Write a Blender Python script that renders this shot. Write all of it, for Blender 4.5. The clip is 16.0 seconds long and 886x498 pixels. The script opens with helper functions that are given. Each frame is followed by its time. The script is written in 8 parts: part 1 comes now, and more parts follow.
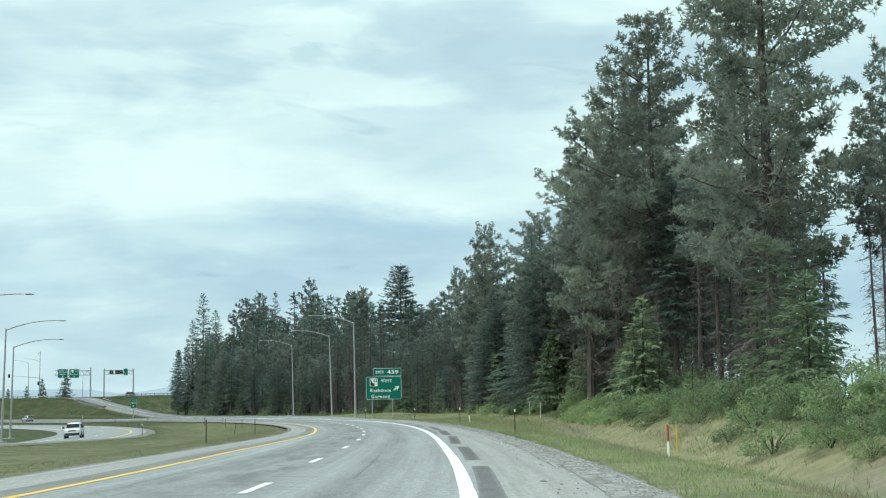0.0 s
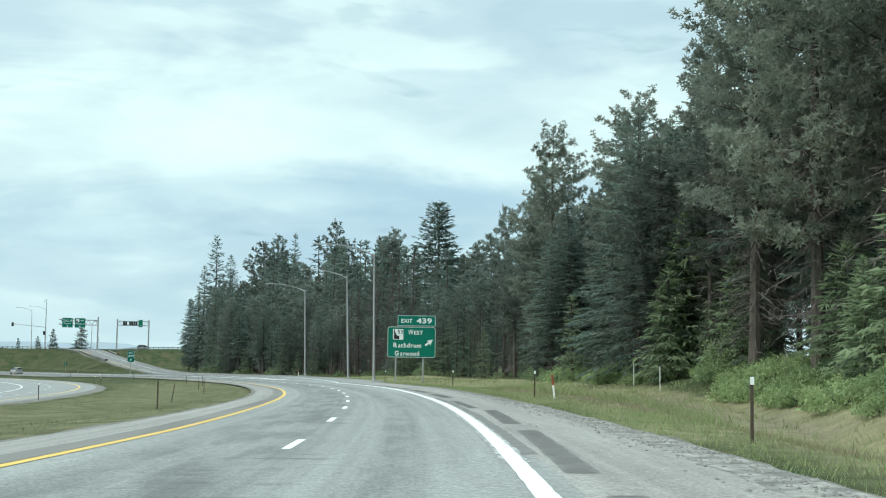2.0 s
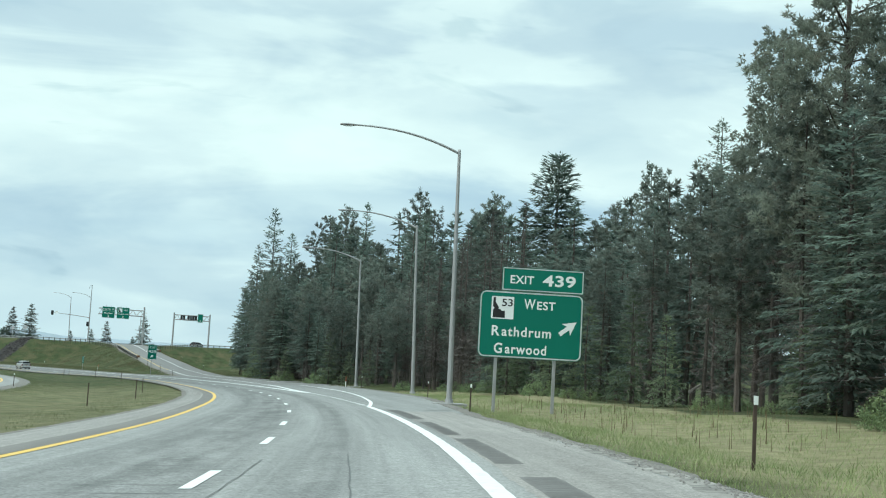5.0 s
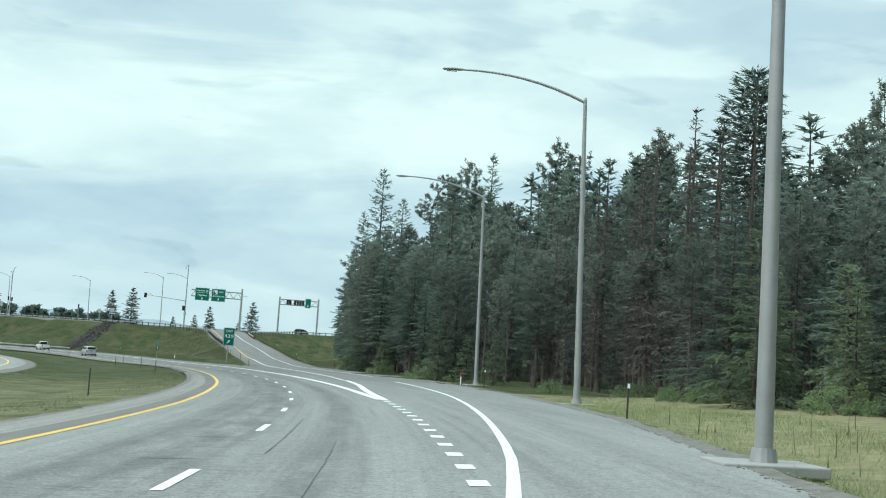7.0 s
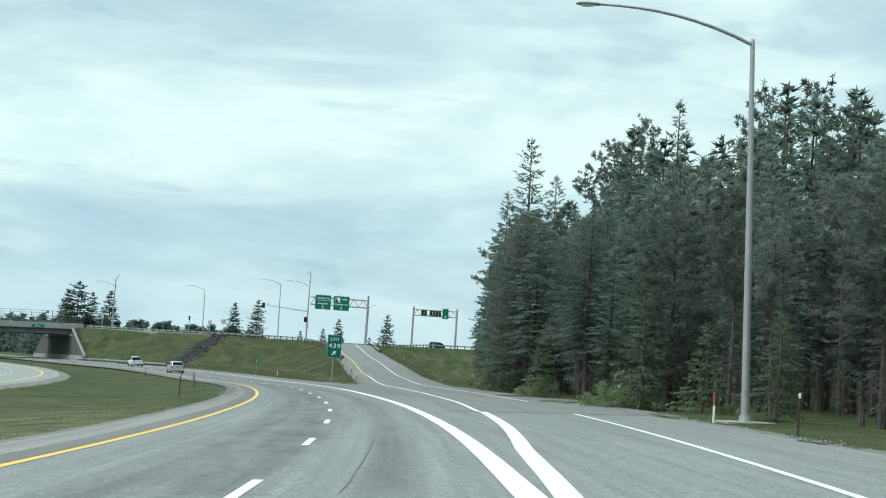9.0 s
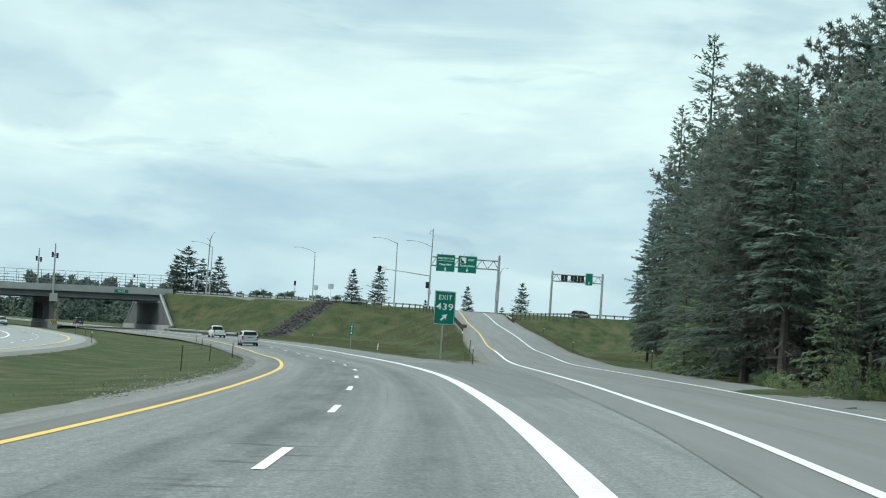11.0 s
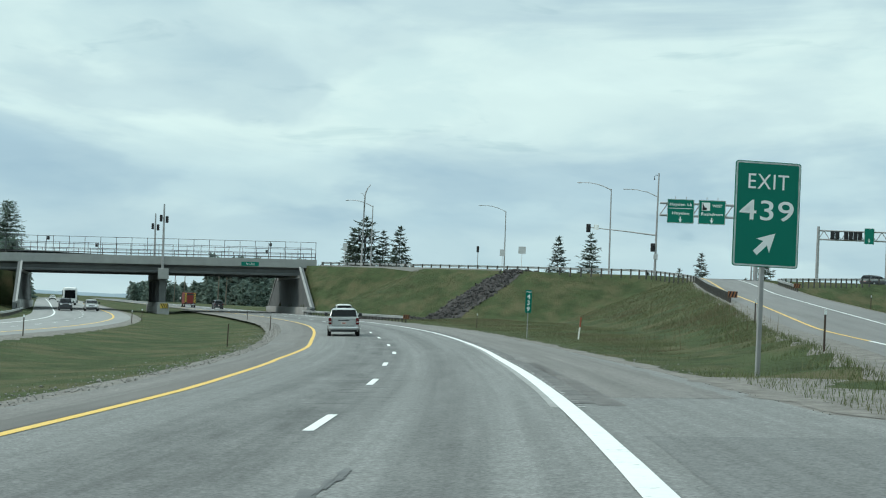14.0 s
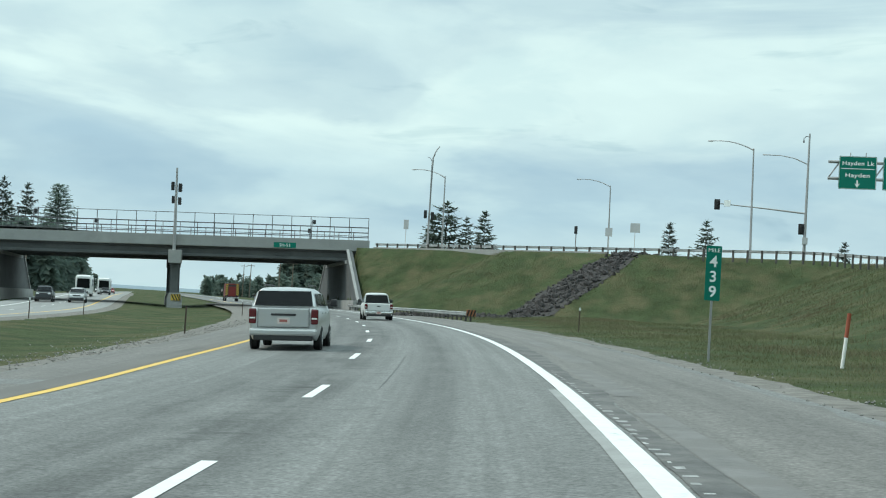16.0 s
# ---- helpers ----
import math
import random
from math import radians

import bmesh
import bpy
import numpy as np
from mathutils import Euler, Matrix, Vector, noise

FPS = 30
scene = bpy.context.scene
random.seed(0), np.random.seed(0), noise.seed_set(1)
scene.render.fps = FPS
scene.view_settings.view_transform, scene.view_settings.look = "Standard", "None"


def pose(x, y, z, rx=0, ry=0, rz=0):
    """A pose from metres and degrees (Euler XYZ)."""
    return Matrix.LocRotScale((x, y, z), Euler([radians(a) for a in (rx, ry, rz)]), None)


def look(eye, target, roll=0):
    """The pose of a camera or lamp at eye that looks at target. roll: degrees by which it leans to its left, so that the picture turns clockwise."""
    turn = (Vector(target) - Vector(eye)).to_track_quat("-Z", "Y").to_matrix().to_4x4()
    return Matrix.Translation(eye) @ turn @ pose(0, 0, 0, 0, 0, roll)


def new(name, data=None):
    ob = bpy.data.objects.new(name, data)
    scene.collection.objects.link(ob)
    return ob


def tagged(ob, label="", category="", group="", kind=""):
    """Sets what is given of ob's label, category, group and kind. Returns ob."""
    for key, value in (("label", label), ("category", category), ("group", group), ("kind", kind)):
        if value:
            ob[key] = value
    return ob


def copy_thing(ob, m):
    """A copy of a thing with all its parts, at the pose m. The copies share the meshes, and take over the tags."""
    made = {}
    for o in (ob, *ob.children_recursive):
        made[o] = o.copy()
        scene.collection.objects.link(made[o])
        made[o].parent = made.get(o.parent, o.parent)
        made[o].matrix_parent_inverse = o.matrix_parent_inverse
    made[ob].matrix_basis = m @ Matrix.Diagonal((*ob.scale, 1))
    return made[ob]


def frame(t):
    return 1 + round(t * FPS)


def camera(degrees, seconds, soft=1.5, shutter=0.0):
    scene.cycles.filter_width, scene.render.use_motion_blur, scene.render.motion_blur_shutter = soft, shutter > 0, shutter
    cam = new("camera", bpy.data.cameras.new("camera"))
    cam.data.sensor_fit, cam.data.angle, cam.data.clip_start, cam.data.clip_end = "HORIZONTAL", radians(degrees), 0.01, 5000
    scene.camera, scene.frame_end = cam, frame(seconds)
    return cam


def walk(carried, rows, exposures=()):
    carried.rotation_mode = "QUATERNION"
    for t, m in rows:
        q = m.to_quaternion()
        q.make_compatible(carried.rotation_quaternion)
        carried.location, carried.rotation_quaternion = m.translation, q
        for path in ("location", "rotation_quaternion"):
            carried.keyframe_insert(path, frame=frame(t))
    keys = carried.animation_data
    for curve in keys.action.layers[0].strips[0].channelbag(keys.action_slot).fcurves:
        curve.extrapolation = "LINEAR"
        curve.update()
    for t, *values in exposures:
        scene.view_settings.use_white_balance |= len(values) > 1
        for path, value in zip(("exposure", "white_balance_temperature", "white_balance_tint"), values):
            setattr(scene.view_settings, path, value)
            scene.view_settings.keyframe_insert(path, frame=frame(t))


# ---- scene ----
cam = camera(36.5, 16.0, soft=1.1)
PATH = [
    (0, (1.358, 2.084, 1.359), (1.324, 4.069, 1.597), -0.9),
    (0.5, (0.864, 15.543, 1.349), (0.826, 17.53, 1.576), -0.8),
    (1, (0.342, 29.004, 1.342), (0.291, 30.992, 1.554), -0.4),
    (1.5, (-0.241, 42.468, 1.334), (-0.313, 44.457, 1.528), 0.1),
    (2, (-0.866, 55.922, 1.34), (-0.961, 57.912, 1.525), 0.7),
    (2.5, (-1.609, 69.358, 1.351), (-1.725, 71.346, 1.538), 1.4),
    (3, (-2.604, 82.776, 1.365), (-2.733, 84.762, 1.566), 1.7),
    (5.5, (-9.66, 149.791, 1.519), (-9.949, 151.76, 1.716), 3.8),
    (6, (-11.921, 163.213, 1.561), (-12.263, 165.176, 1.742), 4.2),
    (6.5, (-14.448, 176.612, 1.62), (-14.831, 178.567, 1.796), 4.0),
    (7, (-17.197, 189.933, 1.692), (-17.619, 191.879, 1.872), 4.0),
    (7.5, (-20.322, 203.119, 1.701), (-20.784, 205.056, 1.887), 3.8),
    (8, (-23.726, 216.167, 1.69), (-24.239, 218.09, 1.884), 4.0),
    (8.5, (-27.487, 229.052, 1.676), (-28.057, 230.959, 1.874), 4.0),
    (9, (-31.677, 241.746, 1.654), (-32.304, 243.635, 1.846), 3.8),
    (11.5, (-55.118, 304.128, 1.667), (-55.978, 305.929, 1.799), 3.7),
    (12, (-60.317, 316.326, 1.651), (-61.229, 318.102, 1.783), 3.1),
    (12.5, (-66.014, 328.241, 1.662), (-66.977, 329.989, 1.794), 2.8),
    (13, (-71.957, 339.979, 1.655), (-72.97, 341.699, 1.781), 2.7),
    (13.5, (-78.133, 351.533, 1.63), (-79.189, 353.228, 1.742), 2.8),
    (14, (-84.534, 362.883, 1.597), (-85.625, 364.557, 1.693), 3.0),
    (14.5, (-91.163, 374.002, 1.523), (-92.281, 375.658, 1.608), 3.0),
    (15, (-97.958, 384.946, 1.445), (-99.102, 386.585, 1.53), 3.0),
    (15.5, (-104.872, 395.787, 1.373), (-106.045, 397.405, 1.461), 3.1),
    (16, (-111.835, 406.585, 1.296), (-113.04, 408.178, 1.383), 3.6),
]
SCALE = 0.923     # PATH and the plan below are in survey units; this turns them into metres
walk(cam, [(t, look(Vector(eye) * SCALE, Vector(target) * SCALE, roll)) for t, eye, target, roll in PATH], ((0.0, 0.0), (1.5, 0.04), (2.5, 0.08), (3.2, 0.08), (5.3, 0.0), (9.0, 0.0), (11.5, -0.05), (12.5, -0.14), (13.5, -0.2), (15.0, -0.13), (16.0, -0.12)))
# ---- world, sun, exposure ----
world = bpy.data.worlds.new("sky")
scene.world = world
world.use_nodes = True
wn, wl = world.node_tree.nodes, world.node_tree.links
wn.clear()
SUN_EL, SUN_AZ = 50.0, 238.0          # degrees; azimuth clockwise from +y


def wnode(kind, **sets):
    n = wn.new(kind)
    for k, v in sets.items():
        n.inputs[k].default_value = v
    return n


def wmath(op, a, b=None):
    n = wn.new("ShaderNodeMath")
    n.operation = op
    for i, v in enumerate((a, b)):
        if v is None:
            continue
        if isinstance(v, (int, float)):
            n.inputs[i].default_value = v
        else:
            wl.new(v, n.inputs[i])
    return n.outputs[0]


sky = wn.new("ShaderNodeTexSky")
sky.sky_type, sky.sun_disc = "NISHITA", False
sky.sun_elevation, sky.sun_rotation = radians(SUN_EL), radians(SUN_AZ)
coord = wn.new("ShaderNodeTexCoord")
sep = wn.new("ShaderNodeSeparateXYZ")
wl.new(coord.outputs["Generated"], sep.inputs[0])
# layered cloud: bands drawn out along the horizon, warped and broken by stretched noise


def wstretch(flat, tall, shift):
    n = wn.new("ShaderNodeMapping")
    n.inputs["Scale"].default_value = (flat, flat, tall)
    n.inputs["Location"].default_value = shift
    wl.new(coord.outputs["Generated"], n.inputs[0])
    return n.outputs[0]


def wnoise(vec, detail, rough, distort):
    n = wnode("ShaderNodeTexNoise", Scale=1.0, Detail=detail, Roughness=rough, Distortion=distort)
    wl.new(vec, n.inputs["Vector"])
    return n.outputs["Fac"]


def wramp(fac, stops):
    n = wn.new("ShaderNodeValToRGB")
    els = n.color_ramp.elements
    while len(els) < len(stops):
        els.new(0.5)
    for e, (p, col) in zip(els, stops):
        e.position, e.color = p, (*col, 1)
    n.color_ramp.interpolation = "EASE"
    wl.new(fac, n.inputs[0])
    return n.outputs[0]


def wmix(fac, a, b, kind="MIX"):
    n = wn.new("ShaderNodeMix")
    n.data_type, n.blend_type = "RGBA", kind
    for sock, v in ((n.inputs[0], fac), (n.inputs[6], a), (n.inputs[7], b)):
        if isinstance(v, float):
            sock.default_value = v
        elif isinstance(v, tuple):
            sock.default_value = (*v, 1)
        else:
            wl.new(v, sock)
    return n.outputs[2]


PALE, BLUE, WHITE, GREY = (0.568, 0.795, 0.868), (0.418, 0.645, 0.775), (0.815, 1.055, 1.030), (0.570, 0.785, 0.850)
rise = wmath("MAXIMUM", sep.outputs[2], 0.0)
warp = wmath("MULTIPLY", wmath("SUBTRACT", wnoise(wstretch(2.6, 11.0, (3.1, 0.4, 1.7)), 6, 0.55, 0.6), 0.5), 0.14)
bands = wramp(wmath("ADD", rise, warp), [(0.0, PALE), (0.055, PALE), (0.088, BLUE), (0.120, BLUE), (0.152, WHITE), (0.212, WHITE), (0.238, GREY), (0.268, GREY), (0.300, WHITE), (0.380, GREY), (0.55, WHITE), (1.0, GREY)])
mottle = wramp(wnoise(wstretch(4.8, 15.0, (7.7, 2.2, 0.3)), 5, 0.5, 0.25), [(0.35, (0.470, 0.680, 0.780)), (0.46, GREY), (0.58, WHITE)])
thick = wnode("ShaderNodeMapRange")
thick.inputs["From Min"].default_value, thick.inputs["From Max"].default_value = 0.36, 0.62
thick.inputs["To Min"].default_value, thick.inputs["To Max"].default_value = 0.05, 0.66
wl.new(wnoise(wstretch(2.8, 9.0, (1.2, 5.0, 8.1)), 3, 0.5, 0.2), thick.inputs[0])
cloud = wmix(thick.outputs[0], bands, mottle)
streaks = wramp(wnoise(wstretch(9.0, 26.0, (2.0, 9.1, 4.0)), 5, 0.52, 0.3), [(0.34, (0.915, 0.94, 0.96)), (0.50, (1.0, 1.0, 1.0)), (0.66, (1.05, 1.045, 1.035))])
cloud = wmix(1.0, cloud, streaks, "MULTIPLY")
scud = wramp(wnoise(wstretch(8.0, 34.0, (5.5, 1.1, 6.2)), 4, 0.55, 0.5), [(0.63, (1.0, 1.0, 1.0)), (0.74, (0.84, 0.875, 0.90))])
cloud = wmix(1.0, cloud, scud, "MULTIPLY")
# the clear sky shows faintly through the cloud
over = wn.new("ShaderNodeMix")
over.data_type = "RGBA"
over.inputs[0].default_value = 0.94
skyk = wn.new("ShaderNodeVectorMath")
skyk.operation = "SCALE"
skyk.inputs["Scale"].default_value = 0.10
wl.new(sky.outputs[0], skyk.inputs[0])
wl.new(skyk.outputs[0], over.inputs[6])
wl.new(cloud, over.inputs[7])
# an overcast sky is brighter overhead than at the horizon
dome = wn.new("ShaderNodeVectorMath")
dome.operation = "SCALE"
wl.new(over.outputs[2], dome.inputs[0])
wl.new(wmath("ADD", wmath("MULTIPLY", wmath("MAXIMUM", wmath("SUBTRACT", sep.outputs[2], 0.28), 0.0), 1.75), 1.0), dome.inputs["Scale"])
back = wnode("ShaderNodeBackground", Strength=1.0)
wl.new(dome.outputs[0], back.inputs[0])
wl.new(back.outputs[0], wn.new("ShaderNodeOutputWorld").inputs[0])

sun = new("sun", bpy.data.lights.new("sun", "SUN"))
sun.data.energy, sun.data.angle, sun.data.color = 2.1, radians(12), (1.0, 0.95, 0.86)
sun_way = Vector((math.sin(radians(SUN_AZ)) * math.cos(radians(SUN_EL)), math.cos(radians(SUN_AZ)) * math.cos(radians(SUN_EL)), math.sin(radians(SUN_EL))))
sun.matrix_world = look(sun_way * 50, (0, 0, 0))

# ---- materials ----
def material(name, base, rough=0.8, metal=0.0, spread=0.25, scale=4.0, fine=40.0, bump=0.2, other=None, other_at=(0.55, 0.75), other_scale=0.6,
             random=0.0, depth=0.02, masks=(), uv=None, spec=0.4, back_light=0.0, along=None):
    """A surface: base colour varied at two scales, a second colour in patches, and fine relief. uv: stretch of a (across, along) map."""
    m = bpy.data.materials.new(name)
    m.use_nodes = True
    nd, lk = m.node_tree.nodes, m.node_tree.links
    bsdf = nd["Principled BSDF"]
    bsdf.inputs["Roughness"].default_value, bsdf.inputs["Metallic"].default_value = rough, metal
    bsdf.inputs["Specular IOR Level"].default_value = spec
    tc = nd.new("ShaderNodeTexCoord")
    src = tc.outputs["Object"]
    if uv:
        mp = nd.new("ShaderNodeMapping")
        mp.inputs["Scale"].default_value = (*uv, 1)
        lk.new(tc.outputs["UV"], mp.inputs[0])
        src = mp.outputs[0]

    def tex(s, detail, vec=src):
        n = nd.new("ShaderNodeTexNoise")
        n.inputs["Scale"].default_value, n.inputs["Detail"].default_value, n.inputs["Roughness"].default_value = s, detail, 0.6
        lk.new(vec, n.inputs["Vector"])
        return n.outputs["Fac"]

    def mix(fac, a, b, kind="MIX"):
        n = nd.new("ShaderNodeMix")
        n.data_type, n.blend_type = "RGBA", kind
        for sock, v in ((n.inputs[0], fac), (n.inputs[6], a), (n.inputs[7], b)):
            if isinstance(v, (int, float)):
                sock.default_value = v
            elif isinstance(v, tuple):
                sock.default_value = (*v, 1)
            else:
                lk.new(v, sock)
        return n.outputs[2]

    def step(fac, lo, hi):
        n = nd.new("ShaderNodeMapRange")
        n.inputs["From Min"].default_value, n.inputs["From Max"].default_value = lo, hi
        lk.new(fac, n.inputs[0])
        return n.outputs[0]

    lo = tuple(c * (1 - spread) for c in base)
    hi = tuple(min(1, c * (1 + spread)) for c in base)
    big, small = tex(scale, 4), tex(fine, 3, tc.outputs["Object"])
    col = mix(step(big, 0.3, 0.7), lo, hi)
    col = mix(step(small, 0.3, 0.7), col, mix(0.5, col, hi), "MIX")
    if other:
        col = mix(step(tex(other_scale, 5), *other_at), col, other)
    for attr, tint, soft in masks:          # another ground cover where the named attribute says so
        an = nd.new("ShaderNodeAttribute")
        an.attribute_name = attr
        md = nd.new("ShaderNodeMath")
        md.operation = "ADD"
        lk.new(an.outputs["Fac"], md.inputs[0])
        lk.new(step(tex(soft, 6), 1.15, -0.15), md.inputs[1])
        md2 = nd.new("ShaderNodeMath")
        md2.operation = "MULTIPLY"
        lk.new(step(md.outputs[0], 0.75, 1.15), md2.inputs[0])
        lk.new(step(an.outputs["Fac"], 0.02, 0.25), md2.inputs[1])
        col = mix(md2.outputs[0], col, mix(step(tex(soft * 2.3, 4), 0.35, 0.65), tint, tuple(v * 1.5 for v in tint)))
    if along:                               # an older surface further along
        sp_ = nd.new("ShaderNodeSeparateXYZ")
        lk.new(tc.outputs["UV"], sp_.inputs[0])
        col = mix(step(sp_.outputs[1], along[0], along[1]), col, mix(1.0, col, along[2], "MULTIPLY"))
    if random:
        info = nd.new("ShaderNodeObjectInfo")
        n = nd.new("ShaderNodeHueSaturation")
        lk.new(step(info.outputs["Random"], 0, 1), n.inputs["Value"])
        r = nd.new("ShaderNodeMapRange")
        r.inputs["To Min"].default_value, r.inputs["To Max"].default_value = 1 - random, 1 + random
        lk.new(info.outputs["Random"], r.inputs[0])
        lk.new(r.outputs[0], n.inputs["Value"])
        h = nd.new("ShaderNodeMapRange")
        h.inputs["To Min"].default_value, h.inputs["To Max"].default_value = 0.5 + 0.03 * random, 0.5 - 0.05 * random
        lk.new(info.outputs["Random"], h.inputs[0])
        lk.new(h.outputs[0], n.inputs["Hue"])
        lk.new(col, n.inputs["Color"])
        col = n.outputs[0]
    lk.new(col, bsdf.inputs["Base Color"])
    if back_light:
        tr = nd.new("ShaderNodeBsdfTranslucent")
        lk.new(col, tr.inputs["Color"])
        ms = nd.new("ShaderNodeMixShader")
        ms.inputs[0].default_value = back_light
        lk.new(bsdf.outputs[0], ms.inputs[1])
        lk.new(tr.outputs[0], ms.inputs[2])
        lk.new(ms.outputs[0], nd["Material Output"].inputs[0])
    if bump:
        b = nd.new("ShaderNodeBump")
        b.inputs["Strength"].default_value, b.inputs["Distance"].default_value = bump, depth
        lk.new(small, b.inputs["Height"])
        lk.new(b.outputs[0], bsdf.inputs["Normal"])
    return m


M = {}
def road_surface(name, base, worn, old):
    """Asphalt with aggregate, streaks along the wheel tracks and rough smears beside the lane line; the map is (across, along)."""
    m = bpy.data.materials.new(name)
    m.use_nodes = True
    nd, lk = m.node_tree.nodes, m.node_tree.links
    bsdf = nd["Principled BSDF"]
    bsdf.inputs["Roughness"].default_value, bsdf.inputs["Specular IOR Level"].default_value = 0.82, 0.35
    tc = nd.new("ShaderNodeTexCoord")
    xy = nd.new("ShaderNodeSeparateXYZ")
    lk.new(tc.outputs["UV"], xy.inputs[0])

    def tex(s, detail, stretch=None, rough=0.6):
        n = nd.new("ShaderNodeTexNoise")
        n.inputs["Scale"].default_value, n.inputs["Detail"].default_value, n.inputs["Roughness"].default_value = s, detail, rough
        if stretch:
            mp = nd.new("ShaderNodeMapping")
            mp.inputs["Scale"].default_value = (*stretch, 1)
            lk.new(tc.outputs["UV"], mp.inputs[0])
            lk.new(mp.outputs[0], n.inputs["Vector"])
        else:
            lk.new(tc.outputs["Object"], n.inputs["Vector"])
        return n.outputs["Fac"]

    def rng(fac, lo, hi, a=0.0, b=1.0):
        n = nd.new("ShaderNodeMapRange")
        for k, v in (("From Min", lo), ("From Max", hi), ("To Min", a), ("To Max", b)):
            n.inputs[k].default_value = v
        lk.new(fac, n.inputs[0])
        return n.outputs[0]

    def mul(a, b, op="MULTIPLY"):
        n = nd.new("ShaderNodeMath")
        n.operation = op
        for i, v in enumerate((a, b)):
            if isinstance(v, (int, float)):
                n.inputs[i].default_value = v
            else:
                lk.new(v, n.inputs[i])
        return n.outputs[0]

    def near(o, half):
        """1 along a line at o, falling to 0 at half."""
        return rng(mul(mul(xy.outputs[0], o, "SUBTRACT"), 0.0, "ABSOLUTE"), half, half * 0.25)

    grain = mul(rng(tex(20, 2), 0.3, 0.7, 0.70, 1.30), rng(tex(5, 3), 0.3, 0.7, 0.86, 1.14))
    wander = rng(tex(1.0, 4, (0.8, 0.03)), 0.3, 0.7, 0.86, 1.12)
    streak = rng(tex(1.0, 5, (3.5, 0.035)), 0.42, 0.68, 1.0, 0.80)
    blot = tex(1.0, 5, (1.0, 0.22), 0.65)
    lanes = mul(mul(near(2.0, 0.75), near(-1.9, 0.75), "ADD"), rng(blot, 0.35, 0.65, 0.08, 0.40))
    seam = mul(near(-0.5, 1.5), rng(blot, 0.38, 0.60, 0.05, 0.45))
    smear = mul(mul(near(-0.1, 1.6), rng(tex(1.0, 3, (0.55, 1.7)), 0.57, 0.66)), rng(tex(1.0, 2, (0.2, 0.05)), 0.42, 0.58, 0.0, 0.5))
    dark = mul(mul(mul(1.0, lanes, "SUBTRACT"), mul(1.0, seam, "SUBTRACT")), mul(1.0, smear, "SUBTRACT"))
    tone = mul(mul(grain, wander), mul(streak, dark))
    if old:
        tone = mul(tone, rng(xy.outputs[1], old[0], old[1], 1.0, old[2]))
    tint = nd.new("ShaderNodeMix")
    tint.data_type = "RGBA"
    tint.inputs[6].default_value, tint.inputs[7].default_value = (*worn, 1), (*base, 1)
    lk.new(rng(blot, 0.3, 0.6), tint.inputs[0])
    sc = nd.new("ShaderNodeVectorMath")
    sc.operation = "SCALE"
    lk.new(tint.outputs[2], sc.inputs[0])
    lk.new(tone, sc.inputs["Scale"])
    lk.new(sc.outputs[0], bsdf.inputs["Base Color"])
    bp = nd.new("ShaderNodeBump")
    bp.inputs["Strength"].default_value, bp.inputs["Distance"].default_value = 0.5, 0.012
    lk.new(tex(30, 2), bp.inputs["Height"])
    lk.new(bp.outputs[0], bsdf.inputs["Normal"])
    return m


M["asphalt"] = road_surface("asphalt", (0.262, 0.267, 0.259), (0.240, 0.243, 0.235), (150, 340, 0.655))
M["asphalt_far"] = material("pale_asphalt", (0.215, 0.218, 0.212), 0.85, spread=0.14, scale=1.0, fine=30, bump=0.5, depth=0.012, uv=(0.9, 0.035), other=(0.16, 0.163, 0.16), other_at=(0.56, 0.74), other_scale=0.55)
M["ramp"] = material("ramp_asphalt", (0.150, 0.148, 0.143), 0.85, spread=0.16, scale=1.0, fine=22, bump=0.5, depth=0.012, uv=(0.9, 0.05), other=(0.118, 0.116, 0.112), other_at=(0.54, 0.70), other_scale=0.7)
M["shoulder"] = road_surface("shoulder_asphalt", (0.282, 0.270, 0.252), (0.248, 0.238, 0.224), (150, 390, 0.57))
M["gore"] = road_surface("gore_asphalt", (0.218, 0.223, 0.218), (0.202, 0.206, 0.200), (150, 340, 0.66))
M["dirt"] = material("tyre_dirt", (0.090, 0.089, 0.087), 0.9, spread=0.35, scale=2.5, fine=18, bump=0.6, other=(0.15, 0.146, 0.14), other_at=(0.45, 0.62), other_scale=1.3)
M["patch"] = material("asphalt_patch", (0.150, 0.147, 0.142), 0.9, spread=0.3, scale=1.5, fine=16, bump=0.6, other=(0.148, 0.143, 0.136), other_at=(0.46, 0.62), other_scale=1.6)
M["left_strip"] = material("brown_rumble_strip", (0.168, 0.160, 0.150), 0.9, spread=0.18, scale=1.0, fine=18, bump=0.5, uv=(1.2, 0.08), other=(0.135, 0.130, 0.122), other_at=(0.5, 0.7), other_scale=0.9, along=(150, 340, (0.75, 0.75, 0.75)))
M["faded_paint"] = material("faded_road_paint", (0.40, 0.405, 0.395), 0.8, spread=0.25, scale=3, fine=14, other=(0.19, 0.19, 0.186), other_at=(0.42, 0.60), other_scale=2.5, bump=0.3)
M["ghost_paint"] = material("old_ghost_paint", (0.255, 0.258, 0.25), 0.85, spread=0.18, scale=1.2, fine=18, bump=0.4)
M["fence"] = material("dark_fence_steel", (0.10, 0.105, 0.11), 0.6, 0.3, spread=0.15, scale=1.5, fine=20, bump=0.05)
M["crack"] = material("crack_sealant", (0.085, 0.085, 0.084), 0.6, spread=0.2)
M["gravel"] = material("gravel", (0.140, 0.131, 0.118), 0.95, spread=0.5, scale=2.2, fine=6, bump=0.9, depth=0.05, other=(0.12, 0.115, 0.10), other_scale=2.0)
